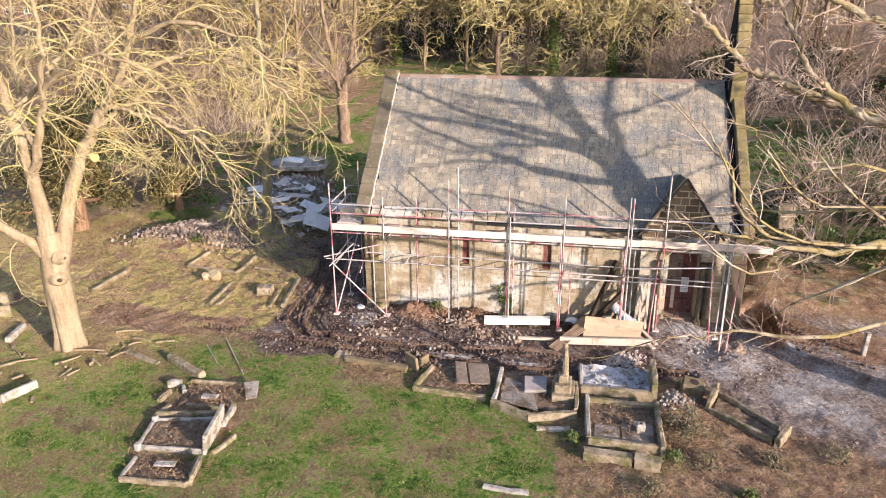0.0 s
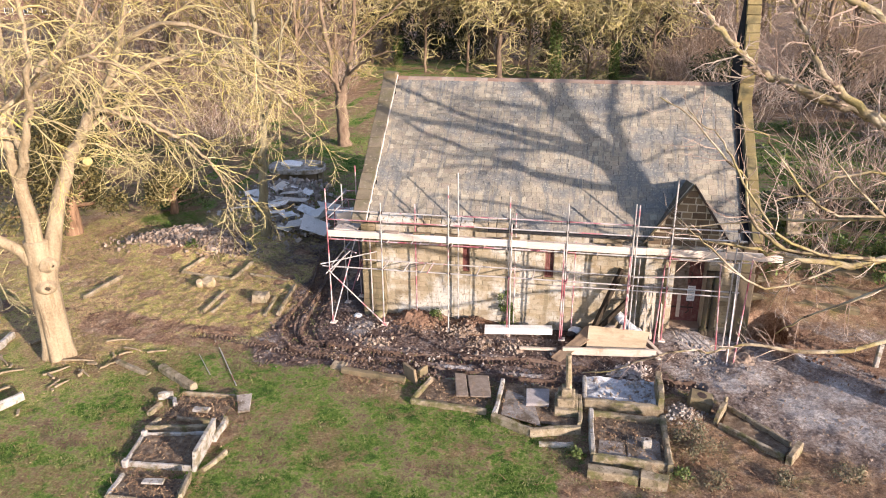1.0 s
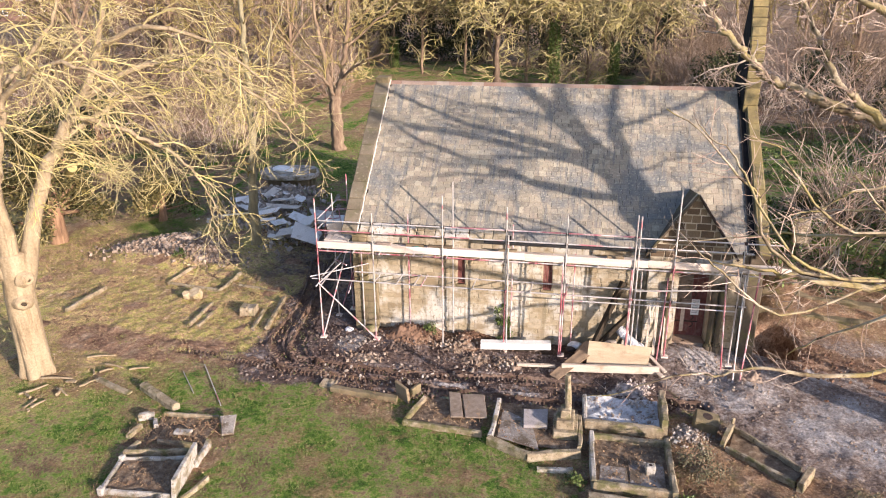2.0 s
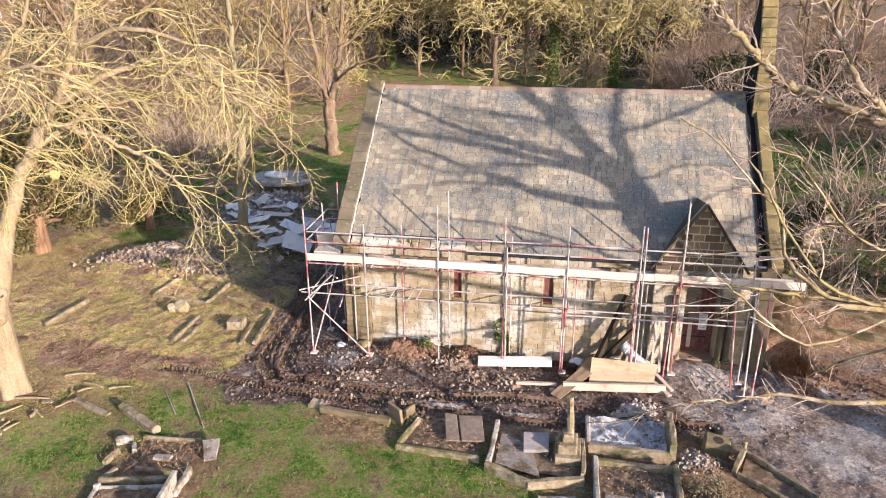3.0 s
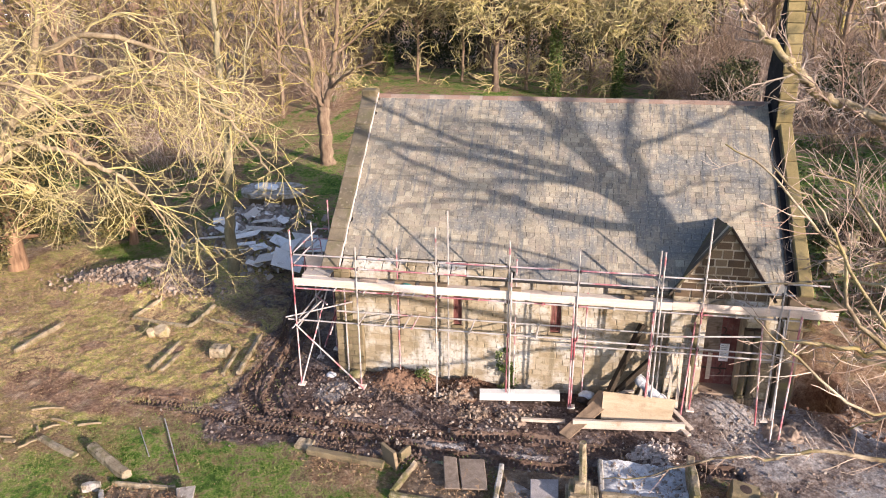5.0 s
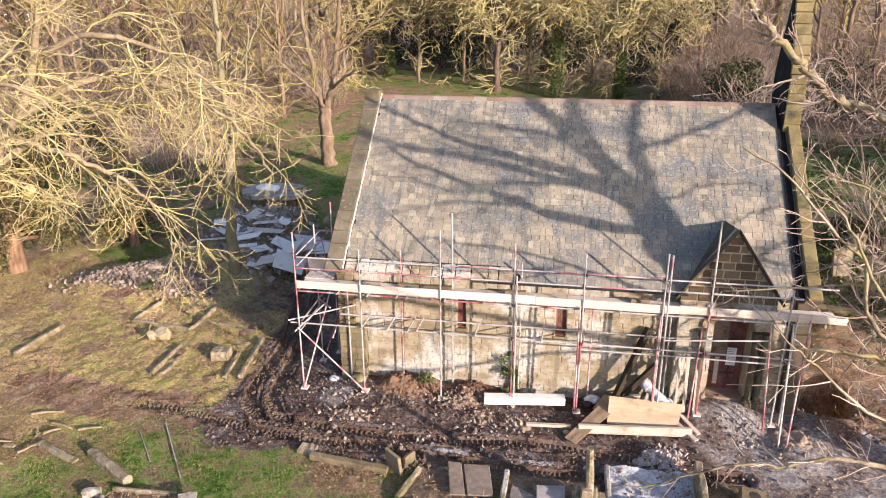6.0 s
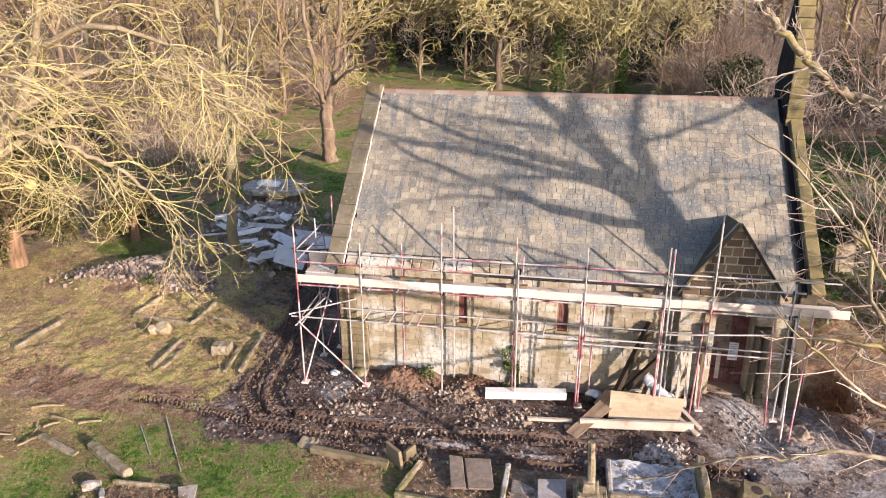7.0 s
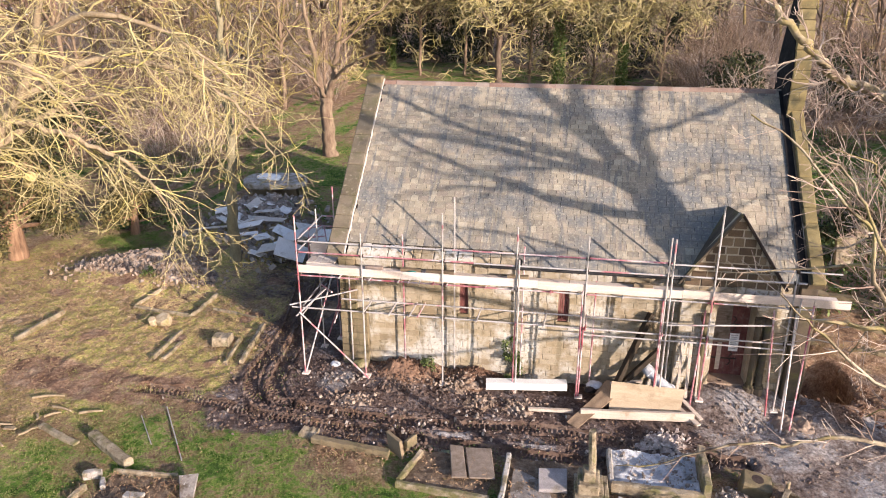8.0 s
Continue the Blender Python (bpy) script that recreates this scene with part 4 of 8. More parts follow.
# door bay with gable
def bay():
    bm = bmesh.new()
    rng = random.Random(5)
    y0, y1 = BAY_Y + 0.012, 0.06
    add_box(bm, (BAY_X0, y0, -0.4), (DOOR_X0 - 0.02, y1, EAVE_Z - 0.1))
    add_box(bm, (DOOR_X1 + 0.02, y0, -0.4), (BAY_X1, y1, EAVE_Z - 0.1))
    add_box(bm, (DOOR_X0 - 0.02, y0, DOOR_TOP), (DOOR_X1 + 0.02, y1, EAVE_Z - 0.1))
    hw = (BAY_X1 - BAY_X0) / 2
    prof = [(BAY_X0, EAVE_Z - 0.1), (BAY_X1, EAVE_Z - 0.1), (BAY_MID, BAY_TOP - 0.05)]
    a = [bm.verts.new((x, y0, z)) for x, z in prof]
    b = [bm.verts.new((x, y0 + 0.35, z)) for x, z in prof]
    bm.faces.new(a)
    bm.faces.new(list(reversed(b)))
    for k in range(3):
        bm.faces.new((a[k], b[k], b[(k + 1) % 3], a[(k + 1) % 3]))
    bmesh.ops.recalc_face_normals(bm, faces=bm.faces)
    body = part("door_bay", bm, M["wall_joint"], chapel, "projecting stone door bay with a steep gable")
    # slopes running back into the main roof, their shade put into the colour
    for s in (-1, 1):
        bm = bmesh.new()
        low_x = BAY_MID + s * (hw + 0.12)
        low_z = EAVE_Z - 0.18
        back_hi = EAVE_Y + (BAY_TOP - EAVE_Z) / math.tan(SLOPE) + 0.2
        pts = [(low_x, BAY_Y - 0.04, low_z), (BAY_MID, BAY_Y - 0.04, BAY_TOP), (BAY_MID, back_hi - 0.62, BAY_TOP - 0.42), (low_x, EAVE_Y + 0.1, low_z)]
        top = [bm.verts.new(p) for p in pts]
        bot = [bm.verts.new((p[0], p[1], p[2] - 0.07)) for p in pts]
        bm.faces.new(top)
        bm.faces.new(list(reversed(bot)))
        for k in range(4):
            bm.faces.new((top[k], bot[k], bot[(k + 1) % 4], top[(k + 1) % 4]))
        bmesh.ops.recalc_face_normals(bm, faces=bm.faces)
        part("bay_roof", bm, M["shade_dark_stone"], chapel, "slated slope over the door bay, coloured dark as in shade")
        bm = bmesh.new()
        beam(bm, (low_x, BAY_Y - 0.04, low_z - 0.03), (BAY_MID - s * 0.02, BAY_Y - 0.04, BAY_TOP - 0.02), 0.11, 0.065, cuts=6, rough=0.008, rng=rng)
        part("verge_coping", bm, M["shade_dark_stone"] if s < 0 else M["iron"], chapel)
    return body


door_bay = bay()
# arch stones over the door
for k in range(11):
    a0, a1 = math.pi * k / 11, math.pi * (k + 1) / 11
    bm = bmesh.new()
    cx, cz = (DOOR_X0 + DOOR_X1) / 2, DOOR_TOP - 0.25
    ring = []
    for a, r in ((a0 + 0.01, 0.56), (a0 + 0.01, 0.86), (a1 - 0.01, 0.86), (a1 - 0.01, 0.56)):
        ring.append((cx + r * math.cos(a), cz + r * 0.95 * math.sin(a)))
    f = [bm.verts.new((x, BAY_Y - 0.07, z)) for x, z in ring]
    g = [bm.verts.new((x, BAY_Y + 0.08, z)) for x, z in ring]
    bm.faces.new(f)
    for q in range(4):
        bm.faces.new((f[q], g[q], g[(q + 1) % 4], f[(q + 1) % 4]))
    bmesh.ops.recalc_face_normals(bm, faces=bm.faces)
    part("arch_stone", bm, M["wall_stone"], door_bay)
# shafts beside the door, coloured dark for the shade on them
for x in (10.62, 12.02, 12.25):
    bm = bmesh.new()
    for z0, z1, r in ((0.2, 0.55, 0.16), (0.55, 0.63, 0.13), (0.63, 2.5, 0.095), (2.5, 2.7, 0.13)):
        rod(bm, (x, BAY_Y - 0.09, z0), (x, BAY_Y - 0.09, z1), r, 12)
    part("shaft", bm, M["shade_dark_stone"], door_bay, "weathered round door shaft, shade put into its dark colour")
boxes("plinth", [((11.9, BAY_Y - 0.28, -0.2), (12.45, BAY_Y, 0.30))], M["mossy_stone"], door_bay, bevel=0.03, rough=0.01)
boxes("plinth", [((10.4, BAY_Y - 0.2, -0.2), (10.8, BAY_Y, 0.30))], M["mossy_stone"], door_bay, bevel=0.03, rough=0.01)

door = thing("door", (11.34, 0.3, DOOR_Z0), "", "")
door.parent = chapel
door.matrix_parent_inverse = Matrix.Translation(-Vector(chapel.location))
tagged(door, "closed dark red plank door with iron hinges and a paper notice")
for k in range(6):
    x = DOOR_X0 + (DOOR_X1 - DOOR_X0) * k / 6
    boxes("plank", [((x + 0.004, 0.26, DOOR_Z0), (x + (DOOR_X1 - DOOR_X0) / 6 - 0.004, 0.32 + 0.004 * (k % 2), DOOR_TOP))], M["red_wood"], door)
boxes("backing", [((DOOR_X0, 0.30, DOOR_Z0), (DOOR_X1, 0.36, DOOR_TOP))], M["red_wood"], door)
for z in (1.0, 2.1):
    bm = bmesh.new()
    beam(bm, (DOOR_X0 + 0.02, 0.25, z), (DOOR_X1 - 0.2, 0.25, z), 0.02, 0.05)
    for s in (-1, 1):
        for k in range(5):
            a0, a1 = k * 0.5, (k + 1) * 0.5
            c = Vector((DOOR_X1 - 0.45, 0.25, z + 0.025 + s * 0.13))
            beam(bm, c + Vector((0.1 * math.cos(a0 * s - s), 0, 0.1 * math.sin(a0 * s - s))), c + Vector((0.1 * math.cos(a1 * s - s), 0, 0.1 * math.sin(a1 * s - s))), 0.02, 0.03)
    part("strap_hinge", bm, M["iron"], door, "wrought iron strap hinge with scrolls")
boxes("patch_board", [((DOOR_X0 + 0.03, 0.225, 1.55), (DOOR_X0 + 0.52, 0.245, 2.7))], M["board_grey"], door, "grey weathered board")
boxes("batten", [((DOOR_X0 + 0.24, 0.22, 0.65), (DOOR_X0 + 0.36, 0.243, 1.53))], M["new_timber"], door)
notice = boxes("notice", [((11.46, 0.215, 1.29), (11.72, 0.222, 1.86))], M["paper"], door, "white paper notice")
for k in range(8):
    boxes("text_bar", [((11.49, 0.209, 1.79 - 0.06 * k), (11.68 - 0.02 * (k % 3), 0.213, 1.805 - 0.06 * k))], M["ink"], notice)
boxes("threshold", [((DOOR_X0 - 0.1, -0.3, DOOR_Z0 - 0.2), (DOOR_X1 + 0.1, 0.34, DOOR_Z0))], M["tan_rubble"], chapel, bevel=0.02)
boxes("door_jamb", [((DOOR_X0 - 0.10, -0.22, DOOR_Z0), (DOOR_X0 - 0.005, 0.2, DOOR_TOP))], M["red_wood"], chapel, "red painted jamb")


# ---- scaffold ----
scaffold = thing("scaffold", (6, -0.9, 0), "tube scaffold with boarded platform, galvanised and red painted tubes", "scaffolding")
OUT, INN, DECK = -0.93, -0.22, 3.34
TR = 0.0245


def tube(name, a, b, red=False, r=TR):
    bm = bmesh.new()
    rod(bm, a, b, r, 8)
    return part(name, bm, M["red_tube"] if red else M["tube"], scaffold)


def coupler(p):
    bm = bmesh.new()
    add_box(bm, Vector(p) - Vector((0.045, 0.055, 0.045)), Vector(p) + Vector((0.045, 0.055, 0.045)), bevel=0.012)
    part("coupler", bm, M["iron"], scaffold)


def base_plate(x, y):
    z = ground_z(x, y)
    bm = bmesh.new()
    add_box(bm, (x - 0.11, y - 0.11, z), (x + 0.11, y + 0.11, z + 0.05), bevel=0.008)
    part("sole_board", bm, M["scaff_board"], scaffold)


STANDARDS = [(-0.95, 5.1, 0), (0.98, 4.68, 0), (3.33, 5.40, 0), (5.40, 5.12, 1), (7.30, 4.97, 1), (9.42, 5.06, 0), (10.62, 6.0, 1), (12.62, 4.25, 0)]
for x, top, red in STANDARDS:
    lean = 0.04 if x < 9 else 0.0
    foot = (x - 0.02, OUT - 0.02, ground_z(x, OUT) - 0.02)
    if red:
        tube("standard", foot, (x, OUT, 2.3), True)
        tube("standard", (x, OUT, 2.3), (x, OUT, top))
    else:
        tube("standard", foot, (x, OUT, top), x == -0.95)
    base_plate(x, OUT)
    for z in (2.2, DECK - 0.08, 3.98, 4.32):
        coupler((x, OUT + 0.04, z))
# doubled standards
for x, top in ((5.47, 4.2), (7.22, 3.4), (9.52, 5.05), (9.36, 3.3), (12.80, 3.6)):
    tube("standard", (x, OUT - 0.05, ground_z(x, OUT) - 0.02), (x, OUT - 0.05, top), x in (9.36, 7.22))
# inner standards beside the wall
for x, top, red in ((2.02, 4.45, 1), (3.55, 5.65, 0), (5.55, 4.3, 1), (7.6, 3.4, 1), (9.75, 3.3, 0), (12.3, 3.9, 0), (0.35, 3.3, 0)):
    tube("standard", (x, INN, ground_z(x, INN) - 0.02), (x, INN, top), bool(red))
    if x not in (0.35, 9.75):
        coupler((x, INN, DECK - 0.08))
# raking feet at the far end
for a, b, red in (((12.58, -1.95, ground_z(12.58, -1.95)), (12.75, OUT, 3.3), 0), ((12.80, -1.9, ground_z(12.8, -1.9)), (13.15, OUT, 3.4), 1), ((12.35, -1.2, ground_z(12.35, -1.2)), (12.2, OUT, 3.2), 1), ((10.35, -1.15, ground_z(10.35, -1.15)), (10.5, OUT + 0.1, 3.0), 1)):
    tube("raker", a, b, bool(red))
# ledgers and rails
for y, z, x0, x1, red in ((OUT + 0.05, 2.2, -1.25, 12.9, 0), (OUT + 0.05, DECK - 0.09, -1.05, 13.2, 1), (INN - 0.05, DECK - 0.09, -0.6, 13.0, 0), (INN - 0.05, 2.28, 0.1, 10.9, 0), (OUT + 0.05, 2.02, 6.9, 12.6, 0)):
    mid = (x0 + x1) / 2 + 0.6
    tube("ledger", (x0, y, z), (mid, y, z + 0.01), bool(red))
    tube("ledger", (mid - 0.25, y, z + 0.012), (x1, y, z), False)
for z, x0, x1, red in ((3.98, -0.95, 4.2, 1), (3.97, 4.2, 9.5, 0), (3.98, 9.5, 12.9, 0), (4.32, -0.98, 3.6, 0), (4.33, 3.6, 9.5, 1), (4.30, 9.4, 13.7, 0)):
    tube("guard_rail", (x0, OUT + 0.05, z), (x1, OUT + 0.05, z), bool(red))
for x in (0.30, 1.20, 2.05, 2.35, 2.65, 3.05, 3.45, 4.55, 5.30, 6.35, 7.2, 8.3, 9.4, 10.6, 11.5, 12.5):
    tube("transom", (x, OUT - 0.1, DECK - 0.045), (x, INN + 0.12, DECK - 0.045), x in (2.35, 6.35))
for x, red in ((0.98, 0), (1.75, 0), (2.35, 0), (2.6, 1), (4.3, 0), (5.42, 1), (6.2, 0), (7.35, 1), (9.42, 1)):
    tube("transom", (x, OUT - 0.12, 2.25), (x + 0.05, INN + 0.1, 2.26), bool(red))
# bracing
for a, b, red in (((-1.0, OUT - 0.06, 2.1), (1.08, OUT - 0.12, ground_z(1.08, OUT)), 0), ((-0.95, OUT, 0.05), (-0.35, 0.9, 3.2), 0), ((-1.1, OUT - 0.05, 1.95), (-0.25, OUT + 0.3, 2.75), 0), ((-1.3, OUT, 2.28), (0.6, INN, 2.6), 0), ((-0.2, INN, 1.4), (0.1, 1.0, 2.7), 1), ((-1.0, 0.9, 2.2), (0.0, OUT + 0.1, 2.75), 1), ((-0.95, 1.25, 0.1), (-0.2, 1.25, 2.3), 1), ((9.5, OUT - 0.05, 2.55), (12.2, OUT - 0.02, 2.75), 0), ((-0.98, OUT, 1.92), (-0.92, 1.3, 2.0), 0)):
    tube("brace", a, b, bool(red))
# return at the corner, with its end guard frame
for x, y, top, red in ((-0.92, 0.75, 4.75, 0), (-0.55, 1.35, 5.3, 1), (-0.20, 1.9, 4.2, 0)):
    tube("standard", (x, y, ground_z(x, y)), (x, y, top), bool(red))
    base_plate(x, y)
for z in (3.98, 4.32):
    tube("guard_rail", (-0.97, OUT, z), (-0.95, 1.4, z), False)
    tube("guard_rail", (-0.95, 1.36, z), (-0.05, 1.40, z), z < 4)
tube("ledger", (-0.95, OUT, DECK - 0.09), (-0.95, 1.5, DECK - 0.09))
tube("ledger", (-0.95, OUT, 2.2), (-0.95, 1.5, 2.2))
bm = bmesh.new()
hoop = [(-1.52, 1.4, 2.6), (-1.43, 1.4, 3.74), (-1.37, 1.4, 3.86), (-0.99, 1.4, 3.98), (-0.90, 1.4, 3.90), (-0.78, 1.4, 2.6)]
for a, b in list(zip(hoop, hoop[1:])) + [((-1.46, 1.4, 3.55), (-0.86, 1.4, 3.62)), ((-1.48, 1.4, 3.27), (-0.84, 1.4, 3.32)), ((-1.50, 1.4, 2.98), (-0.81, 1.4, 3.03))]:
    rod(bm, a, b, 0.02)
part("end_guard", bm, M["red_tube"], scaffold)
# far scaffold on the gable side
for a, b in (((-0.35, 3.6, 0), (-0.35, 3.6, 5.2)), ((-0.35, 5.4, 0), (-0.35, 5.4, 5.0)), ((-0.9, 4.4, 0), (-0.9, 4.4, 4.4)), ((-0.9, 3.4, 3.2), (-0.3, 5.8, 4.6)), ((-0.6, 3.0, 2.6), (-0.3, 5.6, 4.0)), ((-0.9, 3.6, 3.9), (0.0, 3.6, 3.9))):
    tube("tie_tube", a, b)
# boards
rng = random.Random(21)
for row in range(3):
    y = OUT + 0.1 + row * 0.215
    x = -0.95
    while x < 13.2:
        L = min(3.9, 13.9 - x)
        if L < 0.4:
            break
        bm = bmesh.new()
        beam(bm, (x + 0.01, y + 0.105, DECK - 0.02), (x + L - 0.01, y + 0.105, DECK - 0.02 + rng.uniform(0, 0.012)), 0.21, 0.038, bevel=0.006, rough=0.003, cuts=3, rng=rng)
        part("deck_board", bm, M["scaff_board"], scaffold)
        x += L - (0 if row else 0.0)
        if row == 1 and x < 1:
            x += 0.4
x = -1.0
for L in (3.1, 3.9, 3.85, 3.3, 0.9):
    bm = bmesh.new()
    z = DECK + rng.uniform(-0.012, 0.012)
    beam(bm, (x, OUT + 0.045, z), (x + L - 0.008, OUT + 0.045, z + rng.uniform(-0.012, 0.012)), 0.042, 0.235, bevel=0.006, rough=0.004, cuts=4, wob=0.004, rng=rng)
    part("toe_board", bm, M["scaff_board"], scaffold, "pale scaffold board on edge")
    x += L
for k in range(4):
    bm = bmesh.new()
    beam(bm, (-0.88 + 0.22 * k, OUT + 0.78, DECK - 0.01), (-0.88 + 0.22 * k, 1.25 + 0.1 * (k % 2), DECK), 0.21, 0.038, bevel=0.006, rough=0.003, cuts=2, rng=rng)
    part("deck_board", bm, M["scaff_board"], scaffold)
bm = bmesh.new()
beam(bm, (-1.02, 0.35, DECK + 0.02), (-0.55, 0.62, DECK + 0.03), 0.04, 0.40, bevel=0.006, rough=0.003, rng=rng)
part("loose_board", bm, M["scaff_board"], scaffold, "short pinkish board propped on edge")


# ---- trees ----
def tube_mesh(lines, thin=3):
    """One mesh of tapered tubes from (points, radii) lines."""
    vs, fs = [], []
    for pts, rad in lines:
        r = rad[0]
        n = 24 if r > 0.3 else 10 if r > 0.2 else 6 if r > 0.06 else 4 if r > 0.025 else thin
        base, last = len(vs), len(pts) - 1
        prev = None
        for i, p in enumerate(pts):
            d = (pts[min(i + 1, last)] - pts[max(i - 1, 0)]).normalized()
            ref = Vector((0, 0, 1)) if abs(d.z) < 0.9 else Vector((1, 0, 0))
            if prev is not None:
                ref = prev
            u = (ref - d * ref.dot(d)).normalized()
            prev = u
            w = d.cross(u)
            for k in range(n):
                a = 2 * math.pi * k / n
                flute = 1 + 0.035 * math.sin(4 * a + 1.1 + 0.2 * p.z) + 0.03 * math.sin(7 * a + 2.3 - 0.15 * p.z) if r > 0.3 else 1
                q = p + (u * math.cos(a) + w * math.sin(a)) * (rad[i] * flute)
                vs.append((q.x, q.y, q.z))
            if i:
                o = base + (i - 1) * n
                for k in range(n):
                    fs.append((o + k, o + (k + 1) % n, o + n + (k + 1) % n, o + n + k))
        fs.append(tuple(base + last * n + k for k in range(n)))
    return vs, fs


def bend(points, n):
    """A smooth line through points, n steps a span."""
    P = [Vector(p) for p in points]
    P = [2 * P[0] - P[1]] + P + [2 * P[-1] - P[-2]]
    out = []
    for i in range(1, len(P) - 2):
        for k in range(n):
            t = k / n
            a, b, c, d = P[i - 1], P[i], P[i + 1], P[i + 2]
            out.append(0.5 * (2 * b + (c - a) * t + (2 * a - 5 * b + 4 * c - d) * t * t + (3 * b - 3 * c + d - a) * t ** 3))
    out.append(P[-2])
    return out


def sprout(rng, lines, p, d, L, r, level, spec):
    """Grows one branch and its twigs into lines."""
    kids, ratio, angle, wander, pull, tip = spec[level]
    n = max(2, min(8, int(L / STEP[0]))) if level < len(spec) - 1 else max(2, min(5, int(L / STEP[1])))
    pts, d = [Vector(p)], Vector(d).normalized()
    for i in range(n):
        f = i / n
        d = (d + Vector((rng.gauss(0, wander), rng.gauss(0, wander), rng.gauss(0, wander) + pull * (1 - f) + tip * f))).normalized()
        pts.append(pts[-1] + d * (L / n))
    rmin = SPEC_MIN[0]
    rad = [max(rmin, r * (1 - 0.75 * i / n)) for i in range(n + 1)]
    lines.append((pts, rad))
    if level + 1 >= len(spec):
        return
    count = max(1, int(kids * L + rng.random()))
    for k in range(count):
        f = rng.uniform(0.15, 1.0)
        i = min(n - 1, int(f * n))
        at = pts[i].lerp(pts[i + 1], f * n - i)
        along = (pts[i + 1] - pts[i]).normalized()
        side = Vector((rng.gauss(0, 1), rng.gauss(0, 1), rng.gauss(0, 0.8)))
        side = (side - along * side.dot(along)).normalized()
        a = angle * rng.uniform(0.6, 1.3)
        sprout(rng, lines, at, along * math.cos(a) + side * math.sin(a), L * ratio * rng.uniform(0.5, 1.25) * (1.15 - 0.5 * f), rad[i] * 0.6, level + 1, spec)


SPEC_MIN = [0.007]
STEP = [0.22, 0.16]
SIDE = [0.014, 0.045]


def grow_limbs(rng, limbs, spec, per_m, first=0.2, side_len=2.0, steps=6):
    """Thick limbs along given lines, and the twiggy growth on them."""
    thick, fine = [], []
    for pts, r0, r1 in limbs:
        line = bend(pts, steps)
        n = len(line) - 1
        line = [p + Vector((rng.gauss(0, 1), rng.gauss(0, 1), rng.gauss(0, 1))) * (min(0.035, 0.35 * r0) if 0 < i < n else 0) for i, p in enumerate(line)]
        rad = [(r0 + (r1 - r0) * (i / n) ** 0.8) * (rng.uniform(0.94, 1.06) if r0 < 0.3 else rng.uniform(0.985, 1.015) * (1 + 0.25 * max(0, 0.16 - i / n) / 0.16)) for i in range(n + 1)]
        thick.append((line, rad))
        L = sum((b - a).length for a, b in zip(line, line[1:]))
        if per_m <= 0 or r0 > 0.4:
            continue
        for k in range(int(per_m * L)):
            f = rng.uniform(first, 1.0)
            i = min(n - 1, int(f * n))
            at = line[i].lerp(line[i + 1], f * n - i)
            along = (line[i + 1] - line[i]).normalized()
            side = Vector((rng.gauss(0, 1), rng.gauss(0, 1), rng.gauss(0.1, 0.7)))
            side = (side - along * side.dot(along)).normalized()
            a = rng.uniform(0.5, 1.2)
            sprout(rng, fine, at, along * math.cos(a) + side * math.sin(a), side_len * rng.uniform(0.45, 1.2) * (1.1 - 0.4 * f), min(SIDE[1], max(SIDE[0], rad[i] * 0.45)), 0, spec)
    return thick, fine


def tree(name, thick, fine, bark, twig, at, label, category="tree", group="", twig_name="crown"):
    t = thing(name, at, label, category, group)
    v, f = tube_mesh(thick)
    raw("trunk", v, f, bark, t, smooth=True)
    v, f = tube_mesh(fine)
    raw(twig_name, v, f, twig, t)
    return t


# spec rows: twigs a metre, length ratio, angle, wander, pull, lift at the tip
rng = random.Random(101)
LICHEN = [(2.8, 0.72, 0.80, 0.17, -0.15, -0.10), (3.0, 0.62, 0.90, 0.22, -0.26, 0.30), (3.2, 0.5, 1.0, 0.26, -0.14, 0.55)]
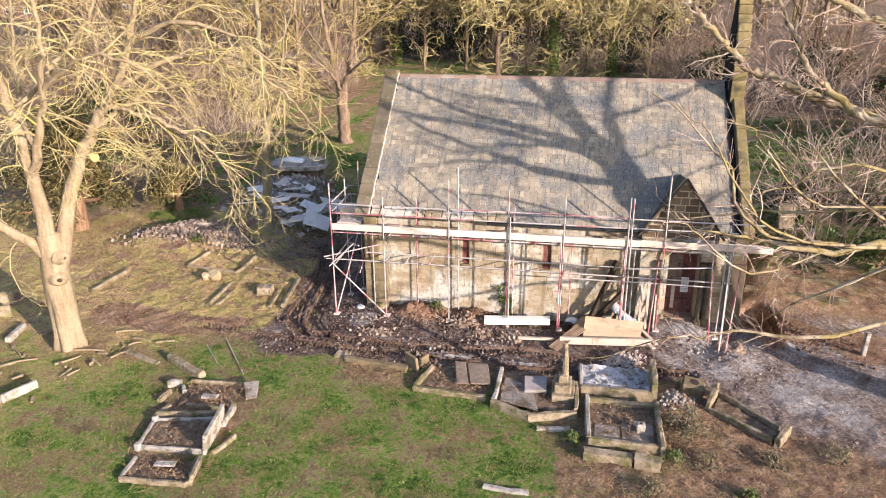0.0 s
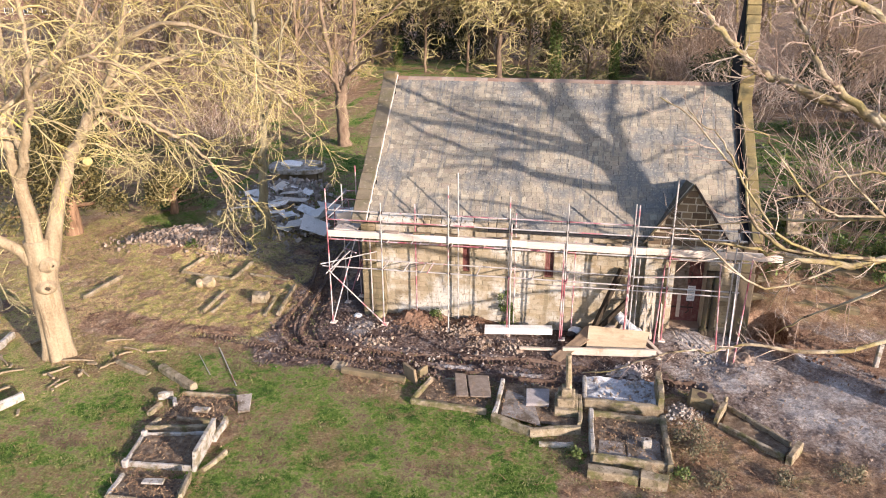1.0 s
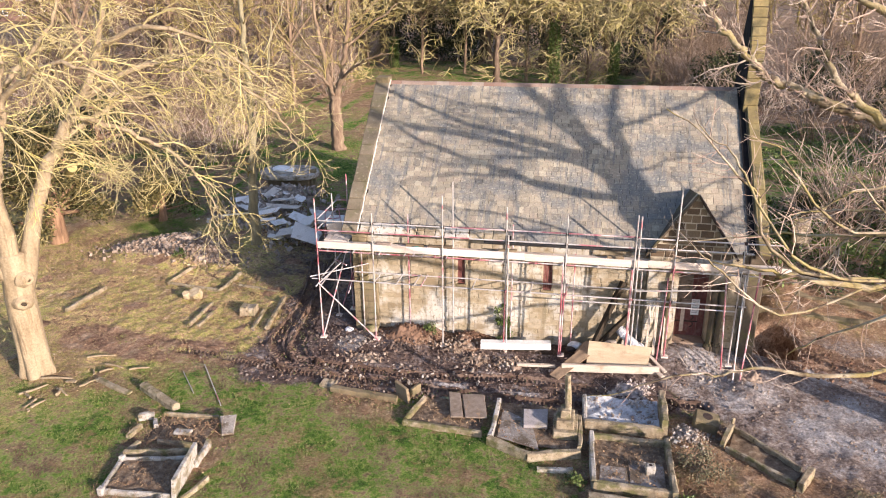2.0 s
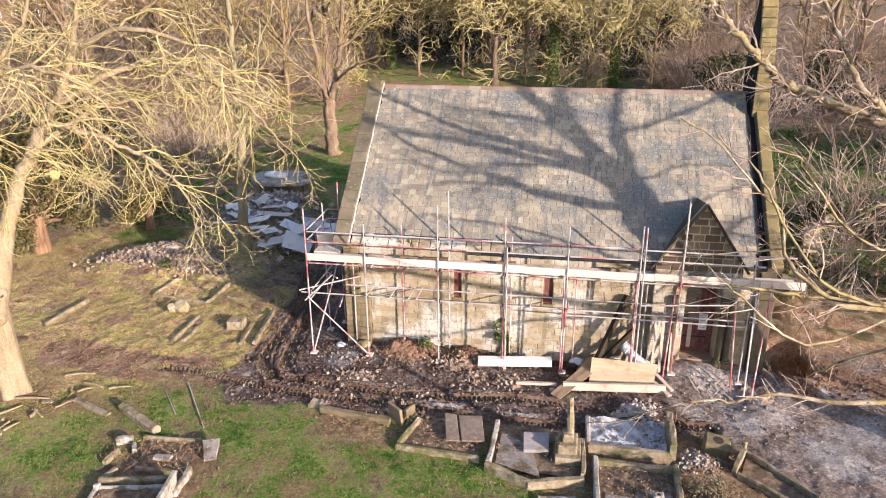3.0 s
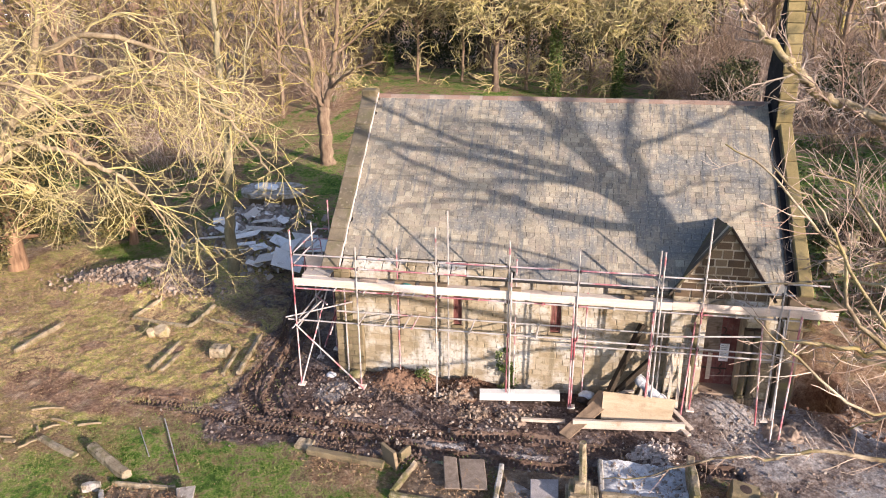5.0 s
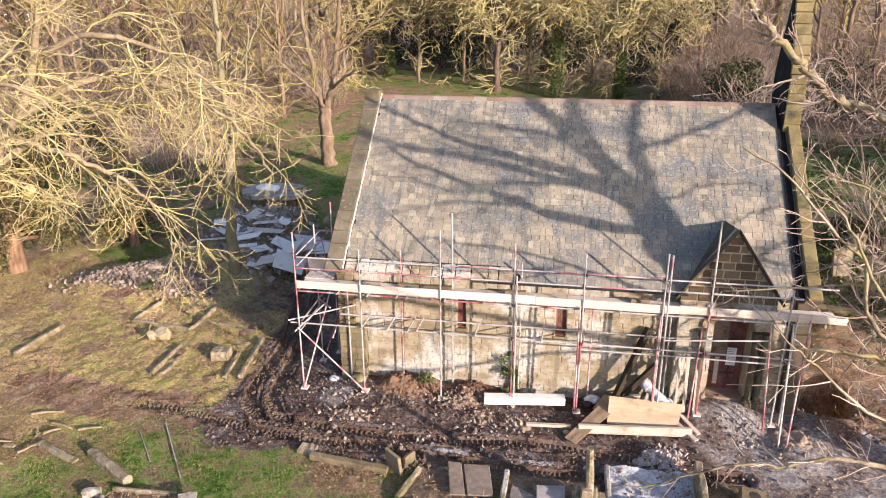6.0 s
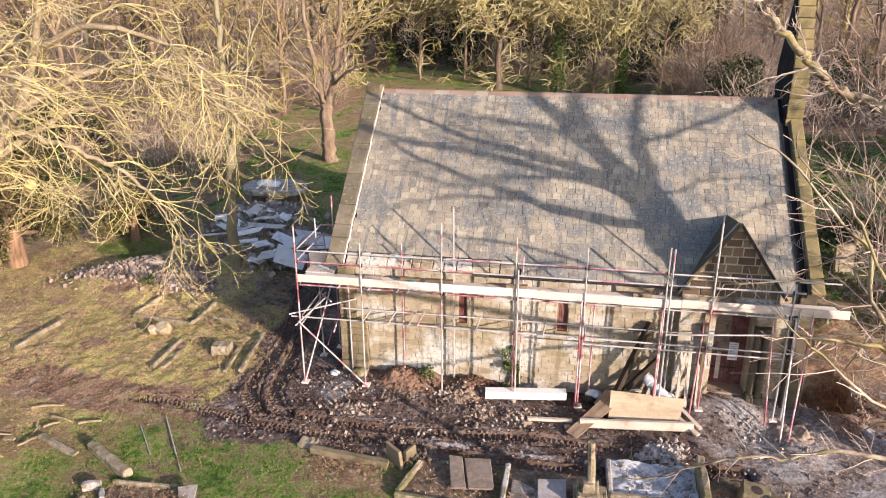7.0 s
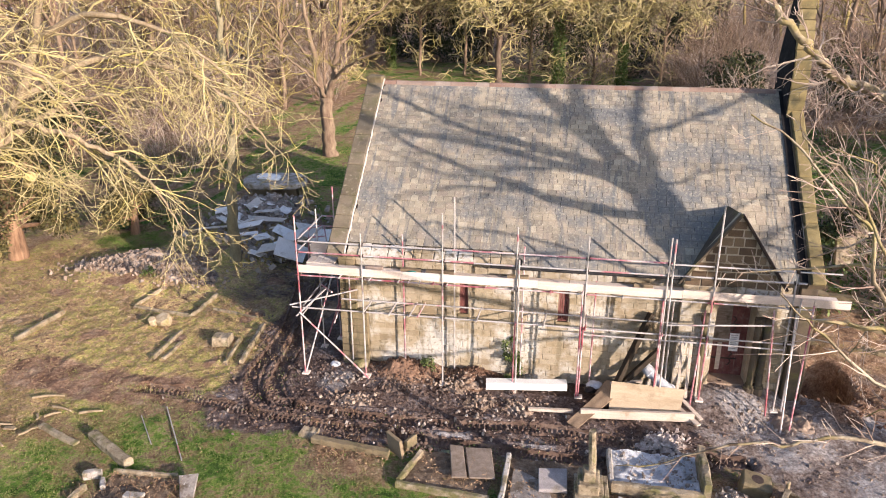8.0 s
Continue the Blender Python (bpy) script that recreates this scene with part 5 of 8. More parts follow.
limbs = [
    ([(-9.50, -4.62, 3.0), (-9.5, -4.7, 6.2), (-9.8, -4.7, 8.4), (-10.4, -4.8, 11.0), (-10.8, -5.0, 13.5)], 0.29, 0.05),
    ([(-9.48, -4.68, 6.0), (-8.6, -5.0, 7.7), (-7.9, -5.2, 9.9), (-7.7, -5.3, 12.4)], 0.19, 0.05),
    ([(-9.35, -4.5, 2.9), (-8.6, -3.95, 5.8), (-7.8, -3.4, 7.6), (-7.2, -3.1, 8.6), (-6.3, -3.0, 10.3), (-5.7, -3.0, 12.6)], 0.29, 0.05),
    ([(-7.5, -3.25, 8.1), (-6.2, -2.8, 7.65), (-4.9, -2.5, 6.9), (-4.2, -2.3, 6.1), (-3.7, -2.2, 5.0)], 0.10, 0.02),
    ([(-7.2, -3.1, 8.6), (-5.2, -2.5, 9.5), (-3.2, -2.0, 9.2), (-1.6, -1.8, 8.0), (-1.0, -1.7, 7.0)], 0.12, 0.02),
    ([(-6.5, -3.0, 10.0), (-4.6, -3.2, 10.7), (-2.8, -3.0, 10.2), (-1.4, -2.6, 9.0)], 0.11, 0.02),
    ([(-8.0, -3.5, 7.2), (-7.0, -1.8, 8.2), (-6.0, -0.3, 8.2), (-5.0, 0.8, 7.4)], 0.12, 0.02),
    ([(-9.5, -4.7, 3.3), (-10.6, -5.2, 4.5), (-12.0, -5.6, 5.2), (-13.6, -6.0, 6.2)], 0.22, 0.05),
    ([(-9.6, -4.5, 4.6), (-10.6, -3.2, 7.0), (-11.6, -1.8, 9.2), (-12.0, -0.8, 11.5)], 0.16, 0.04),
    ([(-8.2, -5.1, 8.8), (-6.6, -5.4, 9.8), (-5.0, -5.4, 9.8), (-3.8, -5.2, 8.6)], 0.10, 0.02),
    ([(-9.7, -4.7, 8.0), (-8.4, -4.0, 9.5), (-7.2, -3.8, 10.8), (-6.6, -3.6, 12.0)], 0.11, 0.03)]
SPEC_MIN[0] = 0.0062
SIDE[:] = 0.011, 0.032
thick, fine = grow_limbs(rng, limbs, LICHEN, 2.3, 0.2, 2.5)
KNOTS = ((-9.12, -4.94, 2.55, -0.8), (-8.95, -4.76, 3.30, -0.35))


def cleft_trunk(line, radii, cleft):
    """A thick trunk with spreading foot, shallow lobes and a cleft running down its face."""
    pts = bend(line, 7)
    rad = [radii[0] + (radii[1] - radii[0]) * i / (len(pts) - 1) for i in range(len(pts))]
    vs, fs, n = [], [], 48
    for i, (p, r) in enumerate(zip(pts, rad)):
        foot = max(0.0, 1 - max(0.0, p.z) / 0.7)
        for k in range(n):
            a = 2 * math.pi * k / n
            d = (a - cleft + math.pi) % (2 * math.pi) - math.pi
            q = 1 + 0.04 * math.sin(3 * a + 0.8) + 0.02 * math.sin(8 * a + p.z) + 0.03 * noise.noise((math.cos(a) * 2, math.sin(a) * 2, p.z * 1.3))
            q -= 0.13 * math.exp(-(d / 0.13) ** 2) * smooth01(2.2, 1.4, p.z)
            q += foot * foot * (0.12 + 0.10 * math.sin(5 * a + 1.0))
            vs.append((p.x + r * q * math.cos(a), p.y + r * q * math.sin(a), p.z))
        if i:
            for k in range(n):
                o = (i - 1) * n
                fs.append((o + k, o + (k + 1) % n, o + n + (k + 1) % n, o + n + k))
    fs.append(tuple((len(pts) - 1) * n + k for k in range(n)))
    return vs, fs


big_tree = tree("bare_tree", thick, fine, M["bark_pale"], M["twig_yellow"], (-9.63, -4.6, -0.1), "large pale-barked bare tree with drooping lichen-yellow twigs")
v, f = cleft_trunk([(-9.52, -4.58, -0.3), (-9.50, -4.60, 0.5), (-9.50, -4.60, 1.6), (-9.50, -4.60, 2.7), (-9.46, -4.58, 3.4), (-9.44, -4.58, 4.1)], (0.47, 0.40), -1.75)
raw("trunk_base", v, f, M["bark_pale"], big_tree, smooth=True)
for x, y, z, turn in KNOTS:
    m = Matrix.Translation((x, y, z)) @ Matrix.Rotation(turn + math.pi / 2, 4, "Z")
    bm = bmesh.new()
    rings = []
    for q, (rr, out) in enumerate(((1.9, 0.14), (1.4, 0.0), (1.0, -0.07), (0.7, -0.06), (0.35, 0.03 if z < 3 else -0.07))):
        rings.append([bm.verts.new(m @ Vector((rr * 0.17 * math.cos(k * math.pi / 7), out, rr * 0.14 * math.sin(k * math.pi / 7) + 0.015 * math.sin(3 * k + q)))) for k in range(14)])
    for f, h in zip(rings, rings[1:]):
        for k in range(14):
            bm.faces.new((f[k], f[(k + 1) % 14], h[(k + 1) % 14], h[k]))
    bmesh.ops.recalc_face_normals(bm, faces=bm.faces)
    knot = part("knot", bm, M["bark_pale"], big_tree, "swollen bark ring round an old knot", smooth=True)
    if z > 3:
        continue
    bm = bmesh.new()
    bmesh.ops.create_uvsphere(bm, u_segments=12, v_segments=8, radius=0.11, matrix=m @ Matrix.Rotation(0.5, 4, "Y") @ Matrix.Diagonal((0.95, 0.4, 0.5, 1)))
    part("hollow", bm, M["dark_timber"], knot, "dark rotted knot hole", smooth=True)

rng = random.Random(202)
SIDE[:] = 0.008, 0.026
RIGHT = [(4.0, 0.55, 0.7, 0.15, 0.02, 0.03), (5.0, 0.55, 0.7, 0.2, -0.02, 0.08), (4.0, 0.5, 0.7, 0.2, 0, 0.1)]
limbs = [
    ([(20.9, -5.4, -0.3), (20.7, -5.6, 2.0), (20.25, -6.05, 5.0), (19.89, -6.43, 7.46), (20.0, -6.27, 8.0), (20.18, -6.02, 8.9), (20.25, -5.92, 9.62)], 0.58, 0.40),
    ([(20.25, -5.92, 9.5), (20.34, -5.78, 10.56), (20.42, -5.67, 11.67), (20.48, -5.59, 12.54), (20.58, -5.45, 13.54)], 0.30, 0.13),
    ([(20.32, -5.82, 10.3), (20.51, -5.54, 11.3), (20.85, -5.06, 12.22), (21.25, -4.48, 13.28)], 0.25, 0.13),
    ([(20.31, -5.83, 9.2), (20.71, -5.25, 10.16), (21.04, -4.78, 11.02), (21.33, -4.38, 11.62), (21.84, -3.64, 12.24)], 0.21, 0.09),
    ([(20.93, -4.94, 10.56), (21.46, -4.18, 10.74), (22.24, -3.07, 10.96), (23.04, -1.92, 11.34)], 0.09, 0.04),
    ([(20.25, -5.92, 9.62), (19.99, -6.28, 10.13), (19.75, -6.62, 10.72), (19.33, -7.22, 11.28), (18.62, -8.24, 11.76), (18.16, -8.9, 12.55)], 0.12, 0.03),
    ([(20.30, -5.84, 10.78), (20.18, -6.01, 11.48), (19.81, -6.55, 12.0), (19.38, -7.15, 12.45), (19.06, -7.61, 13.2)], 0.12, 0.04),
    ([(19.89, -6.43, 8.32), (19.67, -6.74, 8.65), (19.27, -7.31, 9.21), (18.8, -7.98, 9.75), (18.36, -8.62, 10.07), (17.8, -9.41, 10.14), (17.3, -10.12, 10.0)], 0.10, 0.03),
    ([(20.04, -6.22, 9.62), (19.65, -6.78, 10.01), (19.05, -7.63, 10.31), (18.46, -8.47, 10.31), (18.2, -8.85, 10.73), (17.96, -9.18, 11.46)], 0.09, 0.03),
    ([(20.2, -6.0, 8.95), (20.46, -5.62, 9.04), (21.04, -4.78, 9.22), (21.47, -4.17, 9.1), (21.75, -3.78, 8.59)], 0.06, 0.02),
    ([(20.04, -6.22, 7.81), (20.73, -5.23, 8.1), (21.24, -4.5, 8.3), (21.74, -3.79, 8.33)], 0.06, 0.02),
    ([(19.94, -6.36, 7.36), (20.59, -5.42, 7.22), (21.04, -4.79, 7.44), (21.34, -4.36, 7.38)], 0.08, 0.03),
    ([(20.0, -6.0, 7.2), (17.6, -4.4, 7.8), (15.8, -3.3, 8.2), (14.6, -2.8, 8.6), (13.4, -2.6, 8.99), (12.85, -2.6, 9.23), (12.24, -2.6, 9.45), (11.86, -2.6, 9.75), (11.42, -2.6, 10.19), (10.85, -2.6, 10.73), (10.36, -2.6, 11.25), (10.12, -2.6, 11.76), (9.8, -2.7, 12.6)], 0.19, 0.05),
    ([(20.0, -6.0, 8.0), (16.9, -5.7, 8.25), (15.04, -5.0, 8.55), (13.93, -5.0, 9.08), (13.01, -5.0, 9.89), (12.47, -5.0, 10.82), (11.9, -5.0, 11.8)], 0.18, 0.035),
    ([(20.0, -5.8, 9.0), (17.0, -5.8, 10.2), (14.22, -6.0, 11.0), (13.1, -6.0, 11.5), (11.5, -6.0, 12.2)], 0.18, 0.05),
    ([(19.8, -6.0, 6.2), (17.4, -3.8, 6.4), (15.6, -2.4, 6.0), (14.0, -1.6, 5.6), (12.8, -1.5, 5.0)], 0.08, 0.014),
    ([(15.4, -2.4, 6.0), (14.4, -2.8, 4.8), (13.6, -3.0, 3.6), (13.3, -2.9, 2.6)], 0.05, 0.012)]
SPEC_MIN[0] = 0.0055
thick, fine = grow_limbs(rng, limbs, RIGHT, 2.6, 0.22, 1.5)
SPEC_MIN[0] = 0.004
SIDE[:] = 0.006, 0.012
slim = [
    ([(19.6, -6.4, 4.6), (16.6, -7.8, 5.8), (14.4, -9.0, 6.9), (13.0, -9.3, 6.75), (12.03, -9.5, 6.86), (11.23, -9.7, 7.03), (10.64, -9.9, 7.18), (9.9, -10.2, 7.4)], 0.13, 0.016),
    ([(19.6, -6.3, 5.5), (16.6, -6.8, 7.4), (14.48, -7.0, 7.9), (13.5, -7.0, 8.0), (12.5, -7.0, 7.44), (11.6, -7.1, 7.2)], 0.07, 0.014),
    ([(19.6, -6.6, 4.9), (16.4, -7.0, 4.5), (14.4, -7.4, 4.0), (13.01, -7.6, 3.75), (12.06, -7.6, 3.87), (11.31, -7.6, 3.81), (10.77, -7.6, 3.57), (10.18, -7.6, 3.55), (9.42, -7.6, 3.27), (8.6, -7.5, 2.8), (7.9, -7.4, 2.6)], 0.075, 0.010),
    ([(16.0, -6.9, 7.2), (14.0, -5.6, 6.4), (12.6, -4.6, 6.0), (11.4, -4.0, 5.6), (10.2, -3.9, 5.4)], 0.06, 0.012),
    ([(15.0, -8.2, 6.4), (13.8, -7.6, 5.2), (13.0, -7.0, 4.4), (12.6, -6.4, 3.6)], 0.05, 0.012),
    ([(14.6, -8.9, 6.8), (13.6, -9.6, 7.6), (12.6, -10.2, 8.4), (11.8, -10.6, 9.2)], 0.05, 0.012),
    ([(15.0, -8.6, 6.6), (13.2, -9.6, 7.0), (11.67, -10.3, 7.26), (11.0, -10.3, 7.6), (10.63, -10.3, 8.04), (10.48, -10.3, 8.66), (10.12, -10.3, 9.03), (9.74, -10.3, 9.4), (9.34, -10.3, 9.84), (8.84, -10.3, 10.12)], 0.05, 0.010),
    ([(16.6, -6.8, 7.2), (14.4, -7.0, 7.0), (12.8, -7.2, 7.21), (11.7, -7.2, 8.48), (11.43, -7.2, 8.82), (10.78, -7.2, 9.05)], 0.05, 0.010),
    ([(13.2, -9.6, 7.0), (11.9, -10.6, 7.4), (10.99, -11.0, 7.92), (10.32, -11.0, 8.81), (10.05, -11.0, 9.26), (9.82, -11.0, 9.6), (9.48, -11.0, 9.82), (9.26, -11.0, 10.03)], 0.035, 0.009),
    ([(12.4, -10.3, 7.1), (10.97, -11.0, 6.82), (9.92, -11.0, 7.55), (9.62, -11.0, 7.8), (9.32, -11.0, 8.08)], 0.03, 0.008)]
more_thick, more_fine = grow_limbs(rng, slim, [(3.0, 0.55, 0.6, 0.12, 0.02, 0.05), (3.0, 0.5, 0.7, 0.16, 0, 0.08)], 2.4, 0.2, 0.9, 3)
thick, fine = thick + more_thick, fine + more_fine
tree("bare_tree", thick, fine, M["birch"], M["twig_pink"], (20.0, -6.4, 0), "tall bare tree, mossy limbs reaching over the path with pinkish twigs")


def wild_tree(seed, h, r, spread, lean=0.0, forks=5, spec=None, per_m=1.4, side=1.8, rmin=0.014, clear=0.35):
    """A bare woodland tree about the origin."""
    rng = random.Random(seed)
    SPEC_MIN[0] = rmin
    top = Vector((lean * h + rng.gauss(0, 0.4), rng.gauss(0, 0.4), h))
    mid = Vector((lean * h * 0.3, rng.gauss(0, 0.15), h * clear))
    limbs = [([(0, 0, -0.4), (0, 0, 0.8), tuple(mid), tuple(mid.lerp(top, 0.5) + Vector((rng.gauss(0, 0.3), rng.gauss(0, 0.3), 0))), tuple(top)], r, r * 0.18)]
    for k in range(forks):
        a = 2 * math.pi * (k + rng.random() * 0.7) / forks
        z0 = h * rng.uniform(clear * 0.8, 0.75)
        z1 = min(h * 1.02, z0 + h * rng.uniform(0.22, 0.42))
        o = Vector((lean * z0, 0, z0)) if z0 > mid.z else mid * (z0 / mid.z)
        s = spread * rng.uniform(0.6, 1.1)
        limbs.append(([tuple(o), tuple(o + Vector((math.cos(a) * s * 0.4, math.sin(a) * s * 0.4, (z1 - z0) * 0.45))), tuple(o + Vector((math.cos(a) * s * 0.8, math.sin(a) * s * 0.8, (z1 - z0) * 0.8))), tuple(o + Vector((math.cos(a) * s, math.sin(a) * s, z1 - z0)))], r * 0.42, r * 0.08))
    return grow_limbs(rng, limbs, spec or [(2.2, 0.6, 0.8, 0.15, 0.0, 0.04), (3.2, 0.55, 0.8, 0.2, 0, 0.1)], per_m, 0.15, side, 4)


SIDE[:] = 0.014, 0.045
# the forked tree behind the chapel and the slender trunk by the heap
rng = random.Random(303)
SPEC_MIN[0] = 0.009
B = Vector((-7.75, 22.2, 0.9))
limbs = [([B + Vector(p) for p in q], a, b) for q, a, b in (
    ([(0, 0, -0.4), (0.02, 0, 1.5), (-0.05, 0, 3.3)], 0.42, 0.34),
    ([(-0.05, 0, 3.1), (-0.45, 0.1, 4.6), (-0.65, 0.2, 5.8), (-1.05, 0.2, 8.4), (-1.0, 0.1, 11.5)], 0.25, 0.07),
    ([(0.0, 0, 3.1), (0.5, -0.1, 4.2), (0.8, -0.2, 5.4), (1.1, -0.2, 7.5), (1.35, -0.2, 9.4), (2.0, -0.2, 12)], 0.24, 0.07),
    ([(0.0, -0.2, 3.4), (-0.3, -1.2, 4.6), (-1.4, -2.0, 5.8), (-2.8, -2.4, 7.4)], 0.12, 0.03),
    ([(0.6, -0.2, 4.4), (2.0, -1.4, 5.4), (3.2, -2.0, 6.0), (4.2, -2.2, 6.2)], 0.11, 0.03),
    ([(-0.7, 0.2, 5.2), (-2.0, 0.6, 6.6), (-3.4, 1.0, 8.2)], 0.11, 0.03),
    ([(0.9, -0.2, 6.2), (2.6, 0.5, 7.7), (4.0, 1.0, 8.8)], 0.10, 0.03))]
thick, fine = grow_limbs(rng, limbs, [(2.6, 0.6, 0.8, 0.15, 0.0, 0.04), (4.0, 0.55, 0.8, 0.2, 0, 0.1), (3.0, 0.5, 0.8, 0.2, 0, 0.1)], 1.5, 0.2, 1.9)
tree("bare_tree", thick, fine, M["bark_brown"], M["twig_olive"], B, "forked bare tree with reddish-brown bark on the grass")
rng = random.Random(304)
S = Vector((-6.95, 7.2, 0.15))
limbs = [([S + Vector(p) for p in q], a, b) for q, a, b in (
    ([(0, 0, -0.4), (0.0, 0, 2.0), (0.2, 0.1, 4.5), (0.35, 0.1, 7.0), (0.3, 0.2, 10), (0.4, 0.2, 13)], 0.27, 0.07),
    ([(0.25, 0.1, 5.0), (1.0, -0.3, 6.4), (1.6, -0.5, 8.2), (1.9, -0.6, 10)], 0.08, 0.03),
    ([(0.3, 0.1, 6.2), (-0.8, 0.5, 7.6), (-1.6, 0.7, 9.4), (-2.0, 0.8, 11)], 0.08, 0.03),
    ([(0.3, 0.1, 7.6), (1.2, 0.9, 9.0), (1.8, 1.3, 10.6)], 0.07, 0.02))]
thick, fine = grow_limbs(rng, limbs, [(2.6, 0.6, 0.8, 0.15, -0.02, 0.06), (4.0, 0.55, 0.8, 0.2, 0, 0.1), (3.0, 0.5, 0.8, 0.2, 0, 0.1)], 1.8, 0.25, 1.5)
tree("bare_tree", thick, fine, M["bark_olive"], M["twig_olive"], S, "slender bare tree standing at the edge of a rubble heap")


def leaf_cloud(rng, count, shape, size, flat=0.0):
    """Small leaf quads scattered by shape(rng) -> point."""
    vs, fs = [], []
    for _ in range(count):
        p = shape(rng)
        u = Vector((rng.gauss(0, 1), rng.gauss(0, 1), rng.gauss(0, 1) - flat)).normalized()
        w = u.cross(Vector((rng.gauss(0, 1), rng.gauss(0, 1), rng.gauss(0, 1)))).normalized()
        s = size * rng.uniform(0.6, 1.4)
        b = len(vs)
        for a, c in ((-1, 0), (0, -0.45), (1, 0), (0, 0.45)):
            q = p + u * (a * s) + w * (c * s)
            vs.append((q.x, q.y, q.z))
        fs.append((b, b + 1, b + 2, b + 3))
    return vs, fs


def clump_shape(clumps):
    def f(rng):
        c, r = rng.choice(clumps)
        d = Vector((rng.gauss(0, 1), rng.gauss(0, 1), rng.gauss(0, 0.8)))
        d = d.normalized() * (r * rng.random() ** 0.45)
        return Vector(c) + d
    return f


def evergreen(name, at, h, w, seed, count, label, size=0.11, bark="bark_red", leaf="yew", low=0.15, category="tree", group="", limbed=True):
    rng = random.Random(seed)
    at = Vector(at)
    t = thing(name, at, label, category, group)
    limbs = [([at + Vector((0, 0, -0.3)), at + Vector((0.1, 0, h * 0.3)), at + Vector((0.1, 0.1, h * 0.8))], w * 0.075, w * 0.025)]
    clumps = []
    for k in range(22):
        z = h * rng.uniform(low, 1.0)
        a = rng.uniform(0, 6.28)
        r = w * 0.5 * (1.15 - z / h) ** 0.6 * rng.uniform(0.5, 1.1)
        c = at + Vector((r * math.cos(a), r * math.sin(a), z))
        clumps.append((c, w * rng.uniform(0.12, 0.24)))
        if limbed:
            limbs.append(([at + Vector((0, 0, z * 0.8)), at.lerp(c, 0.5) + Vector((0, 0, z * 0.4)), c], w * 0.02, w * 0.008))
    v, f = tube_mesh([(bend(p, 3), [a + (b - a) * i / (3 * (len(p) - 1)) for i in range(3 * (len(p) - 1) + 1)]) for p, a, b in limbs])
    raw("trunk", v, f, M[bark], t, smooth=True)
    v, f = leaf_cloud(rng, count, clump_shape(clumps), size)
    raw("foliage", v, f, M[leaf], t)
    return t


# this yew takes the sunlit needle colour, the next one the darker needles
yew = evergreen("yew_tree", (-16.6, 6.3, -0.1), 5.2, 6.2, 11, 12000, "spreading evergreen tree, foliage coloured as sunlit olive, with reddish fluted trunk", 0.09, leaf="lit_olive_needles", low=0.2)
bm = bmesh.new()
rod(bm, (-15.6, 6.6, 3.2), (-14.9, 6.0, 3.66), 0.21, 14)
part("cut_limb", bm, M["cut_wood"], yew, "sawn limb end, pale yellow in the sun")
evergreen("yew_tree", (-20.5, 12.5, 0.2), 4.5, 5.0, 12, 7000, "low dark evergreen at the churchyard edge", 0.10)
evergreen("evergreen_shrub", (-13.2, 9.8, 0.1), 2.2, 3.2, 13, 4500, "low olive evergreen shrub", 0.08, leaf="lit_olive_needles", category="shrub")
evergreen("evergreen_shrub", (-23.5, 20.0, 0.8), 3.5, 5.0, 14, 5000, "dense dark evergreen shrub", 0.11, category="shrub")
evergreen("evergreen_shrub", (21.5, 8.5, 1.6), 1.1, 3.4, 15, 3000, "ivy-covered bank shrub in yellowish green", 0.09, leaf="ivy", category="shrub")
evergreen("evergreen_shrub", (19.4, 3.6, 1.5), 1.0, 2.6, 16, 2600, "low ivy mound on the bank", 0.07, leaf="ivy", category="shrub")

# woodland: a few grown trees, then copies of them
STEP[:] = 0.42, 0.5
woods = []
for k, (h, r, sp, fk, tw) in enumerate(((13, 0.24, 4.2, 7, "twig_olive"), (15, 0.28, 4.0, 7, "twig_brown"), (11, 0.18, 3.6, 6, "twig_olive"), (14, 0.22, 3.2, 6, "twig_pink"), (9, 0.14, 3.2, 6, "twig_brown"))):
    thick, fine = wild_tree(400 + k, h, r, sp, 0.02 * (k - 2), fk, per_m=2.4, side=2.0, rmin=0.016, clear=0.3, spec=[(2.4, 0.6, 0.8, 0.15, 0.0, 0.04), (2.6, 0.55, 0.8, 0.2, 0, 0.1)])
    woods.append(tree("woodland_tree", thick, fine, M["bark_brown"], M[tw], (0, 0, 0), "bare woodland tree with dense fine twigs", group="woodland trees"))
rng = random.Random(55)
spots = []
for row, (y0, y1, count, x0, x1) in enumerate(((27, 36, 12, -38, -11), (33, 46, 14, -46, 44), (38, 60, 12, -62, -16), (46, 62, 20, -58, 56), (62, 85, 18, -78, 76), (22, 40, 4, 27, 46), (45, 58, 9, 15, 36))):
    for k in range(count):
        x = x0 + (x1 - x0) * (k + rng.uniform(0.1, 0.9)) / count
        y = rng.uniform(y0, y1)
        if -16 < x < 13 and y < 45 and not (x < -10 and y > 30) or -14 < x < 14 and 45 < y < 62 or 12 < x < 30 and y < 43 and row != 5:
            continue
        spots.append((x, y))
used = set()
for x, y in spots:
    k = rng.randrange(5)
    s = rng.uniform(0.85, 1.2)
    m = pose(x, y, ground_z(x, y), 0, 0, rng.uniform(0, 360)) @ Matrix.Diagonal((s, s, s * rng.uniform(0.9, 1.15), 1))
    if k not in used:
        used.add(k)
        woods[k].matrix_basis = m
    else:
        c = copy_thing(woods[k], pose(0, 0, 0))
        c.matrix_basis = m


